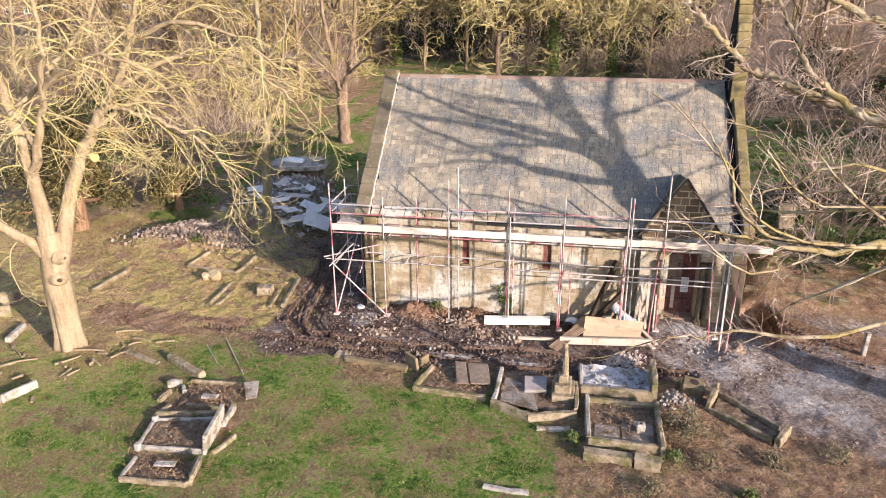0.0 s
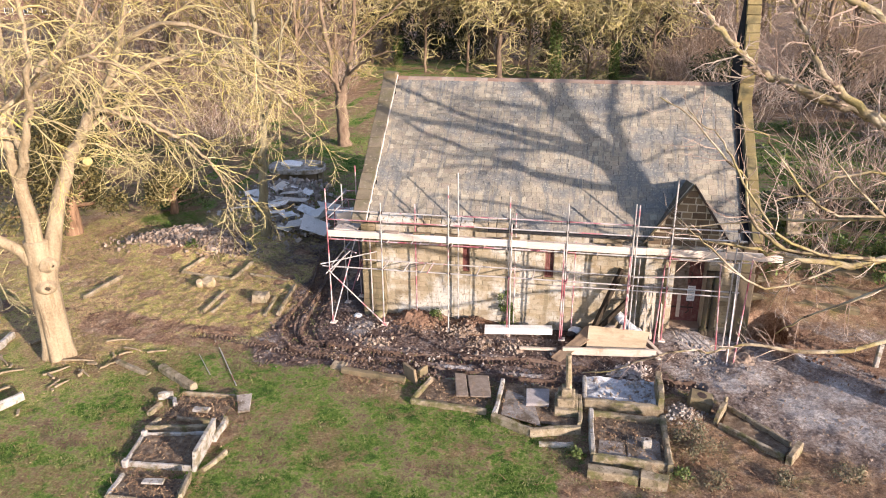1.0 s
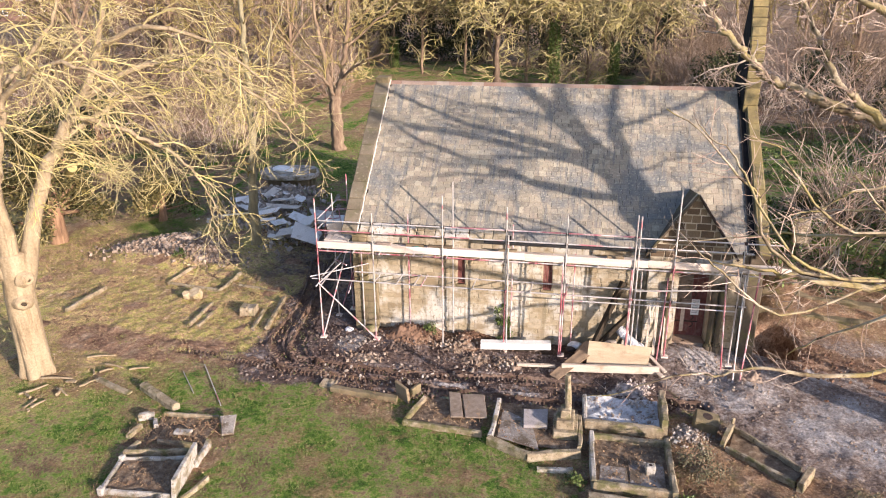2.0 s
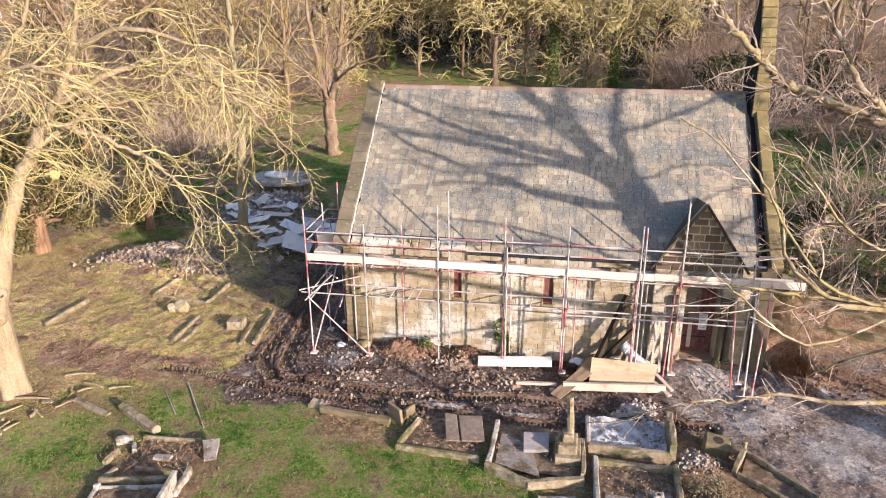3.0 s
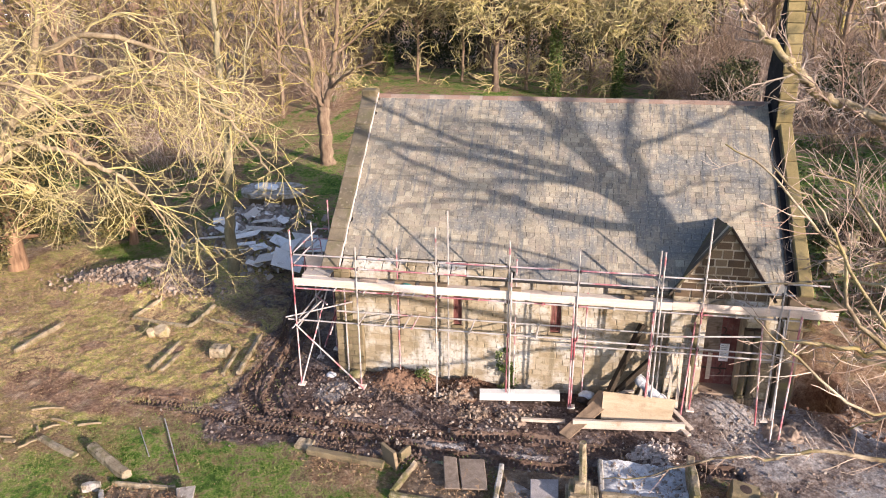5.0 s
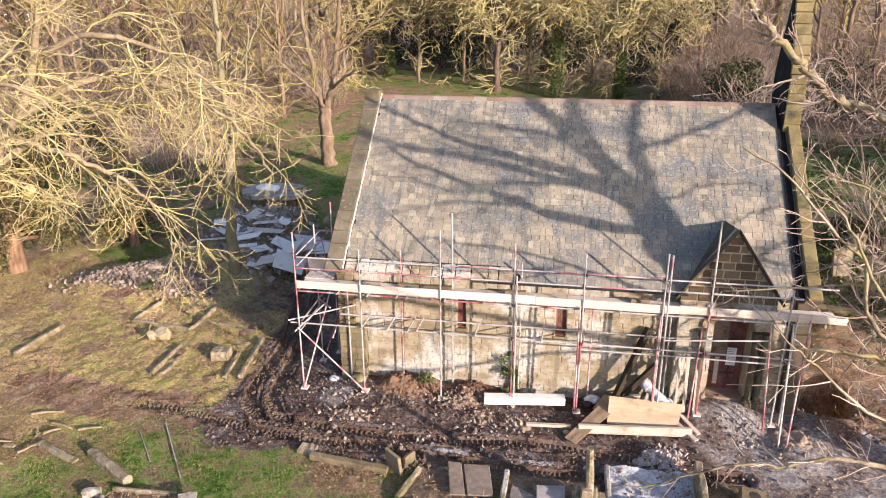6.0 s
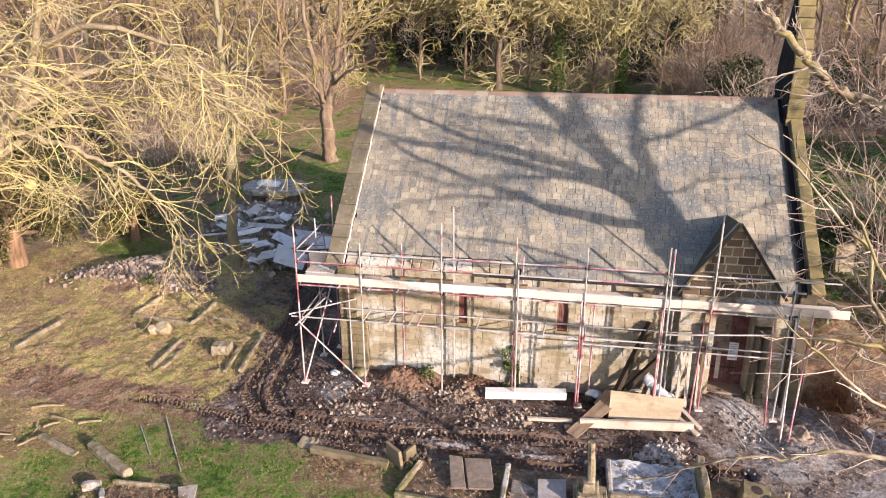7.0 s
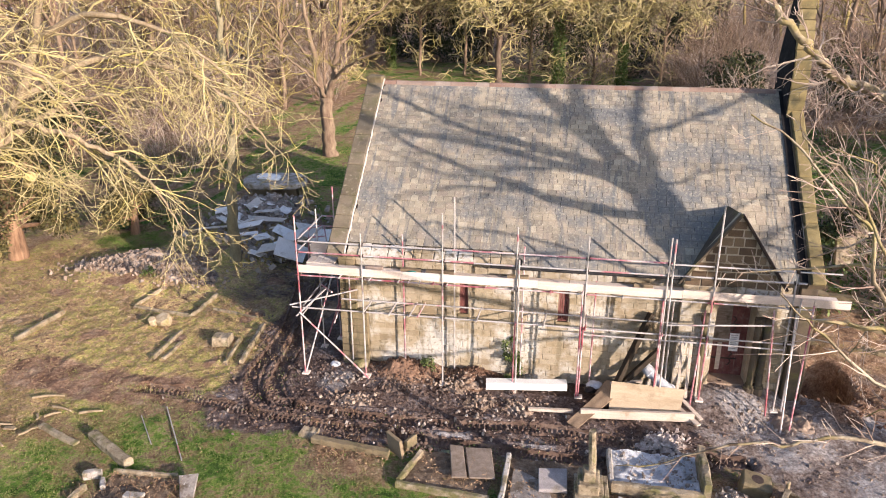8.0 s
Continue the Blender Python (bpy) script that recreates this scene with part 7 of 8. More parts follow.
# stones lying by themselves
lone = [((-5.5, -4.97), (-3.9, -5.88), 0.26, 0.26, "grave_stone", "octagonal sandstone shaft lying in the grass"),
        ((-7.26, -4.72), (-5.80, -5.30), 0.22, 0.14, "grave_stone", "mossy kerb stone half sunk in leaf litter"),
        ((-9.35, -8.2), (-8.84, -7.22), 0.2, 0.26, "pale_stone", "pale kerb stone catching the sun"),
        ((-9.35, -8.25), (-10.6, -8.35), 0.2, 0.24, "pale_stone", "pale kerb stone in the grass"),
        ((-11.85, -4.8), (-12.05, -3.7), 0.18, 0.2, "pale_stone", "pale kerb stone beside the tree"),
        ((-11.42, -0.45), (-11.15, 1.7), 0.14, 0.22, "grave_stone", "long leaning kerb stone in dead bracken"),
        ((-6.2, -0.8), (-6.17, 1.05), 0.15, 0.18, "grave_stone", "mossy kerb stone in rough grass"),
        ((-5.85, -0.75), (-5.8, 0.4), 0.17, 0.12, "grave_stone", "mossy kerb stone in rough grass"),
        ((-8.85, 2.55), (-6.42, 2.2), 0.11, 0.16, "grave_stone", "low grave kerb in rough grass"),
        ((-6.40, 2.25), (-6.28, 4.0), 0.11, 0.2, "grave_stone", "low grave kerb in rough grass"),
        ((-8.85, 2.6), (-8.5, 3.9), 0.10, 0.16, "grave_stone", "low grave kerb in rough grass"),
        ((-3.25, -0.6), (-3.55, 1.9), 0.17, 0.18, "grave_stone", "long mossy kerb beside the wheel ruts"),
        ((-3.75, -0.7), (-3.95, 0.9), 0.16, 0.14, "grave_stone", "mossy kerb stone in rough grass"),
        ((-5.9, 2.9), (-4.0, 2.5), 0.12, 0.12, "grave_stone", "sunken kerb on bare earth"),
        ((6.89, -7.03), (7.81, -6.93), 0.16, 0.10, "pale_stone", "pale marble strip lying in the grass"),
        ((5.7, -9.72), (6.85, -9.80), 0.16, 0.08, "pale_stone", "pale kerb sunk in the grass"),
        ((-4.7, 0.55), (-4.15, 0.6), 0.5, 0.32, "grave_stone", "square mossy stone in the grass"),
        ((0.0, -3.95), (0.45, -4.0), 0.4, 0.12, "grave_stone", "flat mossy stone at the turf's edge")]
for a, b, w, h, mt, lab in lone:
    rng = random.Random(int(abs(a[0] * 50)))
    bm = bmesh.new()
    if mt == "grave_stone" and w < 0.24:
        w, h = w * 0.85, h * 0.7
    beam(bm, on_ground(*a, -0.04), on_ground(*b, -0.04), w, h + 0.04, bevel=0.03 if h < 0.25 else 0.07, rough=0.014, cuts=4, wob=0.014, rng=rng)
    tagged(part("kerb_stone", bm, M[mt], None, lab), category="kerb stone", group="loose stones")
for x, y, r, rz, lab in ((-7.1, 1.55, 0.27, 0.3, "tan broken six-sided monument base tilted in the grass"), (-7.42, 1.38, 0.15, 0.8, "tan broken stone fragment beside a monument base")):
    bm = bmesh.new()
    m = Matrix.Translation(on_ground(x, y, 0.12)) @ Euler((0.35, -0.25, rz)).to_matrix().to_4x4()
    rod(bm, m @ Vector((0, 0, -0.15)), m @ Vector((0, 0, 0.2)), r, 6)
    bmesh.ops.bevel(bm, geom=bm.edges[:], offset=0.02, segments=1, affect="EDGES")
    tagged(part("broken_stone", bm, M["tan_stone"], None, lab), category="stone", group="loose stones")
for a, b, lab in (((-2.66, -5.5), (-4.3, -3.3), "thin grey pipe lying across the turf"), ((-4.8, -3.8), (-3.8, -5.0), "thin grey rod lying on the turf")):
    bm = bmesh.new()
    rod(bm, on_ground(*a, 0.03), on_ground(*b, 0.05), 0.016 if a[0] > -4 else 0.012)
    tagged(part("pipe", bm, M["tube"], None, lab), category="pipe")
rng = random.Random(71)
for x, y, L, a in ((-8.0, -3.4, 1.3, 0.3), (-7.2, -3.9, 1.0, -0.2), (-8.9, -5.6, 1.2, 0.9), (-7.9, -5.6, 0.9, -0.5), (-8.6, -4.9, 1.5, 0.15), (-6.3, -3.9, 0.9, 0.35), (-10.4, -6.0, 1.4, 0.6), (-8.2, -6.3, 0.7, 1.2), (-7.3, -4.2, 0.6, 0.7), (-11.0, -5.4, 1.0, -0.6)):
    d = Vector((math.cos(a), math.sin(a), 0))
    p = on_ground(x, y, 0.05)
    L *= 0.7
    line = [p - d * L / 2, p + Vector((rng.gauss(0, 0.025), rng.gauss(0, 0.025), 0.02)), p + d * L / 2]
    v, f = tube_mesh([(bend(line, 3), [0.05, 0.05, 0.047, 0.042, 0.038, 0.033, 0.026])])
    tagged(raw("fallen_branch", v, f, M["bark_pale"], None, "pale fallen branch on leaf litter", True), category="branch", group="fallen branches")

# broken wood round the big tree's foot
for _ in range(24):
    x, y = rng.gauss(-9.9, 1.7), rng.gauss(-5.9, 1.0)
    if math.hypot(x + 9.6, y + 4.6) < 0.9:
        continue
    a, L = rng.uniform(-1.5, 1.5), rng.uniform(0.12, 0.5)
    d = Vector((math.cos(a), math.sin(a), rng.uniform(-0.05, 0.12)))
    bm = bmesh.new()
    beam(bm, on_ground(x, y, 0.03), on_ground(x, y, 0.03) + d * L, rng.uniform(0.04, 0.13), rng.uniform(0.03, 0.09), bevel=0.012, rough=0.012, cuts=2, wob=0.012, rng=rng)
    tagged(part("wood_piece", bm, M["bark_pale"], None, "pale split piece of wood in the grass"), category="wood", group="split wood")

# ---- builders' materials by the wall ----
bm = bmesh.new()
beam(bm, (4.62, -1.02, 0.12), (6.95, -0.74, 0.14), 0.30, 0.22, bevel=0.01, rough=0.003)
tagged(part("white_lintel", bm, M["white_plastic"], None, "long white box beam lying on the mud"), category="beam")


def panel(name, corners, thick, mat, label, category, group=""):
    """A board by four corners in space."""
    bm = bmesh.new()
    c = [Vector(p) for p in corners]
    nrm = (c[1] - c[0]).cross(c[3] - c[0]).normalized()
    if nrm.z < 0:
        nrm = -nrm
    n = 6
    lo, hi = [], []
    rng = random.Random(int(c[0].x * 100) + 3)
    for j in range(n + 1):
        for i in range(n + 1):
            u, v = i / n, j / n
            p = c[0].lerp(c[1], u).lerp(c[3].lerp(c[2], u), v) + nrm * (0.02 * noise.noise((c[0].x + u * 2, v * 2, 4)))
            hi.append(bm.verts.new(p + nrm * thick))
            lo.append(bm.verts.new(p))
    w = n + 1
    for j in range(n):
        for i in range(n):
            k = j * w + i
            bm.faces.new((hi[k], hi[k + 1], hi[k + w + 1], hi[k + w]))
            bm.faces.new((lo[k], lo[k + w], lo[k + w + 1], lo[k + 1]))
    rim = [i for i in range(n)] + [n + j * w for j in range(n)] + [n * w + n - i for i in range(n)] + [(n - j) * w for j in range(n)]
    for a, b in zip(rim, rim[1:] + rim[:1]):
        bm.faces.new((hi[a], lo[a], lo[b], hi[b]))
    bmesh.ops.recalc_face_normals(bm, faces=bm.faces)
    return tagged(part(name, bm, M[mat], None, label), category=category, group=group)


panel("plywood_sheet", [(8.14, -1.62, 0.16), (10.02, -1.62, 0.14), (10.22, -0.98, 0.58), (8.20, -0.92, 0.62)], 0.02, "ply", "warped plywood sheet leaning over timber offcuts", "plywood")
panel("plywood_sheet", [(7.0, -2.42, 0.12), (7.28, -2.66, 0.10), (8.30, -1.30, 0.34), (8.05, -0.85, 0.38)], 0.02, "ply_old", "brown plywood board lying askew on the heap", "plywood")
panel("plywood_sheet", [(7.75, -1.0, 0.2), (8.1, -1.35, 0.24), (8.6, -0.6, 0.36), (8.1, -0.35, 0.3)], 0.02, "ply_old", "brown plywood offcut on the heap", "plywood")
bm = bmesh.new()
beam(bm, (7.36, -2.02, 0.06), (10.40, -1.74, 0.08), 0.10, 0.26, bevel=0.008, rough=0.003, cuts=3)
tagged(part("timber_plank", bm, M["new_timber"], None, "pale sawn timber plank on edge before the heap"), category="timber", group="timbers")
bm = bmesh.new()
beam(bm, (5.92, -1.93, 0.06), (7.15, -1.85, 0.08), 0.1, 0.09, bevel=0.008, rough=0.003)
tagged(part("timber_plank", bm, M["new_timber"], None, "short pale batten lying on the mud"), category="timber", group="timbers")
for a, b, w in (((9.95, -1.2, 0.2), (10.5, -2.0, 0.12), 0.14), ((10.1, -0.95, 0.3), (10.6, -1.7, 0.12), 0.12), ((8.2, -0.55, 0.3), (9.1, -0.45, 0.42), 0.12)):
    bm = bmesh.new()
    beam(bm, a, b, w, 0.04, bevel=0.006, rough=0.003)
    tagged(part("timber_plank", bm, M["new_timber"], None, "timber offcut thrown on the heap"), category="timber", group="timbers")
for a, b, w in (((8.30, -0.62, 0.0), (9.25, -0.12, 2.45), 0.17), ((8.42, -0.50, 0.05), (9.55, -0.25, 1.35), 0.14)):
    bm = bmesh.new()
    beam(bm, a, b, w, 0.15, bevel=0.012, rough=0.006, cuts=4)
    tagged(part("timber_prop", bm, M["dark_timber"], None, "black timber prop leaning on the chapel wall"), category="prop", group="timber props")
for x, h, w in ((10.05, 1.9, 0.07), (10.28, 2.1, 0.09), (10.55, 1.7, 0.05)):
    bm = bmesh.new()
    beam(bm, (x, BAY_Y - 0.42, ground_z(x, BAY_Y - 0.42)), (x + 0.03, BAY_Y - 0.06, h), w, 0.05, bevel=0.006, rough=0.003)
    tagged(part("timber_batten", bm, M["new_timber"], None, "pale batten leaning beside the door"), category="timber", group="timbers")
bm = bmesh.new()
for k in range(6):
    a, b = Vector((9.12, -0.12, 0.78)), Vector((9.84, -0.80, 0.36))
    rod(bm, a.lerp(b, k / 6), a.lerp(b, (k + 1) / 6), 0.15 + 0.02 * math.sin(2.1 * k), 18)
for v in bm.verts:
    v.co += Vector((noise.noise(v.co * 6), noise.noise(v.co * 6 + Vector((5, 0, 0))), noise.noise(v.co * 5))) * 0.03
tagged(part("plastic_roll", bm, M["plastic_sheet"], None, "roll of crumpled white plastic sheeting leaning on the heap"), category="plastic sheet", group="plastic waste")


def bag(x, y, z, r, mat, label, name="plastic_bag", group="plastic waste", cat="bag", squash=0.6, seed=0):
    bm = bmesh.new()
    bmesh.ops.create_icosphere(bm, subdivisions=3, radius=r)
    for v in bm.verts:
        d = 1 + 0.3 * noise.noise(v.co * (3 / r) * 0.5 + Vector((seed, 0, 0))) + 0.15 * noise.noise(v.co * (7 / r) * 0.5)
        v.co = Vector((v.co.x * d * 1.25, v.co.y * d, v.co.z * d * squash)) + Vector((x, y, z))
    tagged(part(name, bm, M[mat], None, label, smooth=True), category=cat, group=group)


bag(9.75, -0.75, 0.42, 0.22, "plastic_sheet", "crumpled white plastic sack on the heap", seed=3)
bag(7.75, -0.45, 0.18, 0.17, "plastic_sheet", "torn plastic sack against the wall", seed=5)
bag(7.62, -0.62, 0.1, 0.14, "iron", "black sack against the wall", seed=6)
bag(5.42, -0.6, 0.12, 0.16, "pale_stone", "pale boulder behind the white beam", "boulder", "", "stone", 0.7, 7)
bag(-0.2, -0.35, 0.05, 0.13, "plastic_sheet", "scrap of white plastic by the corner", seed=9)
bag(0.62, -0.35, 0.14, 0.2, "grave_stone", "loose stone beside the buttress", "boulder", "", "stone", 0.75, 11)
bag(2.35, -0.55, DECK + 0.07, 0.12, "green_bag", "green rag on the platform boards", "rag", "", "rag", 0.4, 13)
for x, L in ((0.95, 0.5), (2.0, 0.6), (2.75, 0.8), (5.1, 0.6), (8.6, 0.5)):
    bm = bmesh.new()
    beam(bm, (x, -0.42, DECK + 0.02), (x + L, -0.40, DECK + 0.02), 0.16, 0.13, bevel=0.02, rough=0.012, cuts=2)
    tagged(part("roofing_stone", bm, M["ridge"] if x < 1 else M["dark_stone"], None, "squared roofing stone laid on the scaffold boards"), category="stone", group="roofing stones")

# ---- the heap of broken sheets and the tomb ----
rng = random.Random(81)
sheets = [(-5.55, 7.6, 0.55, 1.3, 0.95, 0.15), (-4.7, 8.1, 0.75, 1.2, 0.9, 0.5), (-5.5, 9.0, 0.75, 1.1, 0.6, -0.3), (-4.3, 7.4, 0.5, 1.0, 0.7, 0.2), (-6.7, 9.9, 0.95, 1.9, 0.35, 0.35), (-7.3, 9.2, 0.85, 1.6, 0.35, 0.5), (-6.9, 10.7, 1.05, 1.3, 0.5, 0.2), (-8.6, 10.6, 0.85, 1.3, 0.7, -0.5),
          (-7.7, 9.6, 0.8, 1.5, 0.3, 0.1), (-6.3, 8.4, 0.65, 0.9, 0.5, 0.9), (-8.9, 9.4, 0.6, 1.5, 0.16, 0.05), (-7.9, 11.4, 1.1, 0.9, 0.6, 0.7), (-6.2, 11.0, 1.0, 0.8, 0.5, -0.4), (-7.0, 8.6, 0.7, 1.0, 0.3, 0.4), (-5.0, 8.9, 0.7, 0.9, 0.4, 1.1), (-9.4, 11.2, 0.8, 0.8, 0.5, 0.3)]
sheets += [(-4.75, 7.9, 0.95, 1.5, 1.1, -0.35), (-4.1, 8.6, 0.95, 1.5, 1.1, 0.75), (-6.1, 7.3, 0.35, 0.8, 0.5, 0.1), (-4.5, 7.0, 0.7, 1.7, 1.2, 0.3), (-8.2, 9.6, 0.9, 1.3, 1.0, 0.9), (-3.4, 8.4, 0.9, 1.3, 1.0, -0.2)]
for _ in range(26):
    cx, cy, r = rng.choice(((-5.2, 8.2, 0.9), (-6.9, 9.8, 1.1), (-8.3, 10.3, 0.9), (-6.4, 10.9, 0.8), (-7.8, 11.9, 0.8)))
    sheets.append((rng.gauss(cx, r * 0.7), rng.gauss(cy, r * 0.7), rng.uniform(0.4, 0.95), rng.uniform(0.25, 0.7), rng.uniform(0.12, 0.4), rng.uniform(-1.5, 1.5)))
for x, y, z, L, W, a in sheets:
    m = Matrix.Translation((x, y, max(z, ground_z(x, y) + 0.12))) @ Euler((rng.uniform(-0.05, 0.55), rng.uniform(-0.4, 0.4), a)).to_matrix().to_4x4()
    pts = [m @ Vector((sx * L / 2 * rng.uniform(0.65, 1), sy * W / 2 * rng.uniform(0.55, 1), 0)) for sx, sy in ((-1, -1), (1, -1), (1, 1), (-1, 1))]
    panel("broken_sheet", pts, 0.03, "asbestos", "broken pale cement sheet on the rubble heap", "broken sheet", "broken sheets")
tomb = thing("table_tomb", on_ground(-8.1, 14.3), "grey concrete slab tomb behind the rubble heap", "tomb")
tz = ground_z(-8.1, 14.3)
bm = bmesh.new()
m = Matrix.Translation((-8.0, 14.4, tz + 0.72)) @ Euler((0.10, 0.0, 0.12)).to_matrix().to_4x4()
rim = [(1.62 * math.copysign(abs(math.cos(a)) ** 0.6, math.cos(a)), 0.86 * math.copysign(abs(math.sin(a)) ** 0.8, math.sin(a))) for a in (2 * math.pi * k / 28 for k in range(28))]
rings = [[bm.verts.new(m @ Vector((x * q, y * q, z))) for x, y in rim] for q, z in ((0.96, -0.15), (1.0, -0.11), (1.0, 0.09), (0.96, 0.13))]
for a, b in zip(rings, rings[1:]):
    for k in range(28):
        bm.faces.new((a[k], a[(k + 1) % 28], b[(k + 1) % 28], b[k]))
bm.faces.new(rings[-1])
bm.faces.new(list(reversed(rings[0])))
part("slab", bm, M["pale_stone"], tomb)
bm = bmesh.new()
add_box(bm, (-1.15, -0.55, -0.95), (1.15, 0.55, -0.14), m, bevel=0.05, rough=0.03)
part("base", bm, M["dark_stone"], tomb)
bag(-8.3, 14.3, tz + 0.93, 0.5, "white_plastic", "white builders' sack spread on the tomb", "builders_sack", squash=0.3, seed=21)
bm = bmesh.new()
add_box(bm, (-6.75, 14.2, ground_z(-6.6, 14.3) - 0.1), (-6.45, 14.45, ground_z(-6.6, 14.3) + 1.0), bevel=0.04, rough=0.02)
tagged(part("gravestone", bm, M["mossy_stone"], None, "short mossy gravestone post"), category="gravestone", group="gravestones")
for x, y, w, h in ((16.6, 7.2, 0.7, 1.2), (17.9, 9.5, 0.6, 1.0), (-9.8, 9.8, 0.3, 1.1), (-3, 52, 1.0, 0.5), (-14.2, -2.0, 0.7, 0.6), (-13.6, -3.0, 0.8, 0.5)):
    m = Matrix.Translation(on_ground(x, y, -0.1)) @ Euler((0.08, 0.05, 0.2 * x)).to_matrix().to_4x4()
    bm = bmesh.new()
    add_box(bm, (-w / 2, -0.08, 0), (w / 2, 0.08, h), m, bevel=0.03, rough=0.012)
    tagged(part("gravestone", bm, M["grave_stone"], None, "weathered upright gravestone among undergrowth"), category="gravestone", group="gravestones")
bm = bmesh.new()
beam(bm, on_ground(17.4, -1.1, -0.1), on_ground(17.43, -1.08, 0.85), 0.17, 0.15, bevel=0.03, rough=0.01, cuts=3)
tagged(part("stone_post", bm, M["pale_stone"], None, "short pale stone post beside the path"), category="post")
# terrace steps on the bank
for k, (a, b, z) in enumerate((((14.3, 3.0), (17.8, 2.2), 0.5), ((14.6, 3.9), (18.4, 3.0), 0.9), ((15.0, 4.8), (18.9, 3.9), 1.3))):
    bm = bmesh.new()
    beam(bm, on_ground(*a, -0.25), on_ground(*b, -0.25), 0.35, 0.42, bevel=0.05, rough=0.03, cuts=9, wob=0.04, rng=random.Random(k))
    tagged(part("terrace_wall", bm, M["mossy_stone"], None, "low mossy stone terrace step on the bank"), category="stone step", group="terrace steps")

# ---- far houses ----
def house(x, y, w, d, eave, ridge, rz, wall, label):
    t = thing("house", (0, 0, 0), label, "house", "far houses")
    boxes("wall", [((-w / 2, -d / 2, -0.5), (w / 2, d / 2, eave))], M[wall], t)
    bm = bmesh.new()
    prof = [(-d / 2 - 0.3, eave - 0.1), (d / 2 + 0.3, eave - 0.1), (0, ridge)]
    a = [bm.verts.new((-w / 2 - 0.2, p, q)) for p, q in prof]
    b = [bm.verts.new((w / 2 + 0.2, p, q)) for p, q in prof]
    bm.faces.new(a)
    bm.faces.new(list(reversed(b)))
    for k in range(3):
        bm.faces.new((a[k], b[k], b[(k + 1) % 3], a[(k + 1) % 3]))
    bmesh.ops.recalc_face_normals(bm, faces=bm.faces)
    roof_part = part("roof", bm, M["house_roof"], t)
    boxes("chimney", [((w * 0.2, -0.4, ridge - 0.6), (w * 0.2 + 0.8, 0.4, ridge + 1.0))], M["brick"], roof_part)
    for zz in (0.9, 3.4):
        if zz + 1.2 > eave:
            continue
        for k in range(3):
            cx = -w / 2 + w * (k + 0.5) / 3
            win = boxes("window", [((cx - 0.75, -d / 2 - 0.06, zz), (cx + 0.75, -d / 2 + 0.02, zz + 1.25))], M["white_paint"], t, "white framed window")
            for s in (-1, 1):
                boxes("pane", [((cx + s * 0.36 - 0.28, -d / 2 - 0.075, zz + 0.1), (cx + s * 0.36 + 0.28, -d / 2 - 0.065, zz + 1.15))], M["far_pane"], win)
    t.matrix_basis = pose(x, y, ground_z(x, y), 0, 0, rz)


house(-92, 104, 10, 7, 5.2, 8.2, 12, "brick", "red brick house with white windows behind the trees")
house(-74, 112, 9, 7, 5.2, 8.0, 8, "brick", "red brick house with dark tiled roof")
house(-112, 106, 11, 8, 5.5, 9.0, 18, "white_paint", "white rendered house glimpsed between branches")

# ---- stones, leaves and grass ----
rng = random.Random(91)


def scatter(count, x0, x1, y0, y1, want):
    out = []
    while len(out) < count:
        x, y = rng.uniform(x0, x1), rng.uniform(y0, y1)
        if rng.random() < want(x, y):
            out.append((x, y))
    return out


def heap_of_stones(name, spots, mat, label, lo, hi, sink=0.2, lift=0.0):
    vs, fs = [], []
    for x, y in spots:
        s = lo + (hi - lo) * rng.random() ** 2.6
        lump(vs, fs, (x, y, ground_z(x, y) + s * sink + lift), s, rng)
    tagged(raw(name, vs, fs, M[mat], None, label), category="rubble", kind="stuff")


def mud_want(x, y):
    if 0.05 < y and -0.1 < x < 13.5:
        return 0
    z = zones_near(x, y)
    return max(z[0] * 0.9, z[1] * 0.15) * (1 - 0.75 * z[3])


heap_of_stones("mud_stones", scatter(3600, -4.5, 13.0, -4.6, 3.5, mud_want), "rubble", "broken stones and clods scattered over churned mud", 0.016, 0.085)
heap_of_stones("heap_stones", [(rng.gauss(cx, sx), rng.gauss(cy, sy)) for cx, cy, sx, sy, n in ((-10.4, 5.7, 1.25, 0.55, 1300), (-8.5, 5.2, 0.75, 0.5, 700), (-12.3, 5.2, 0.8, 0.45, 260)) for _ in range(n)], "tan_rubble", "long low heap of pale brown rubble stones", 0.02, 0.17, 0.45)
heap_of_stones("heap_stones", [(rng.gauss(cx, sx), rng.gauss(cy, sy)) for cx, cy, sx, sy, n in ((-7.6, 11.0, 1.5, 1.3, 800), (-5.8, 8.4, 1.1, 0.8, 250), (-8.4, 12.8, 0.9, 0.7, 300), (-6.3, 13.2, 0.5, 0.5, 40)) for _ in range(n)], "pale_rubble", "pale rubble and broken cement under the sheets", 0.05, 0.26, 0.4)
heap_of_stones("pale_rubble", [(rng.gauss(cx, sx), rng.gauss(cy, sy)) for cx, cy, sx, sy, n in ((10.9, -5.0, 0.32, 0.3, 320), (9.5, -2.9, 0.35, 0.25, 160), (13.2, -2.6, 0.8, 0.6, 50), (11.9, -1.6, 0.35, 0.35, 100), (0.3, -1.2, 0.6, 0.3, 120), (3.0, -3.3, 2.4, 0.5, 140), (5.2, -2.0, 1.2, 0.4, 90), (9.3, -6.2, 0.5, 0.3, 90)) for _ in range(n)], "pale_rubble", "pale mortar lumps and rubble spilled on the ground", 0.02, 0.10, 0.35)
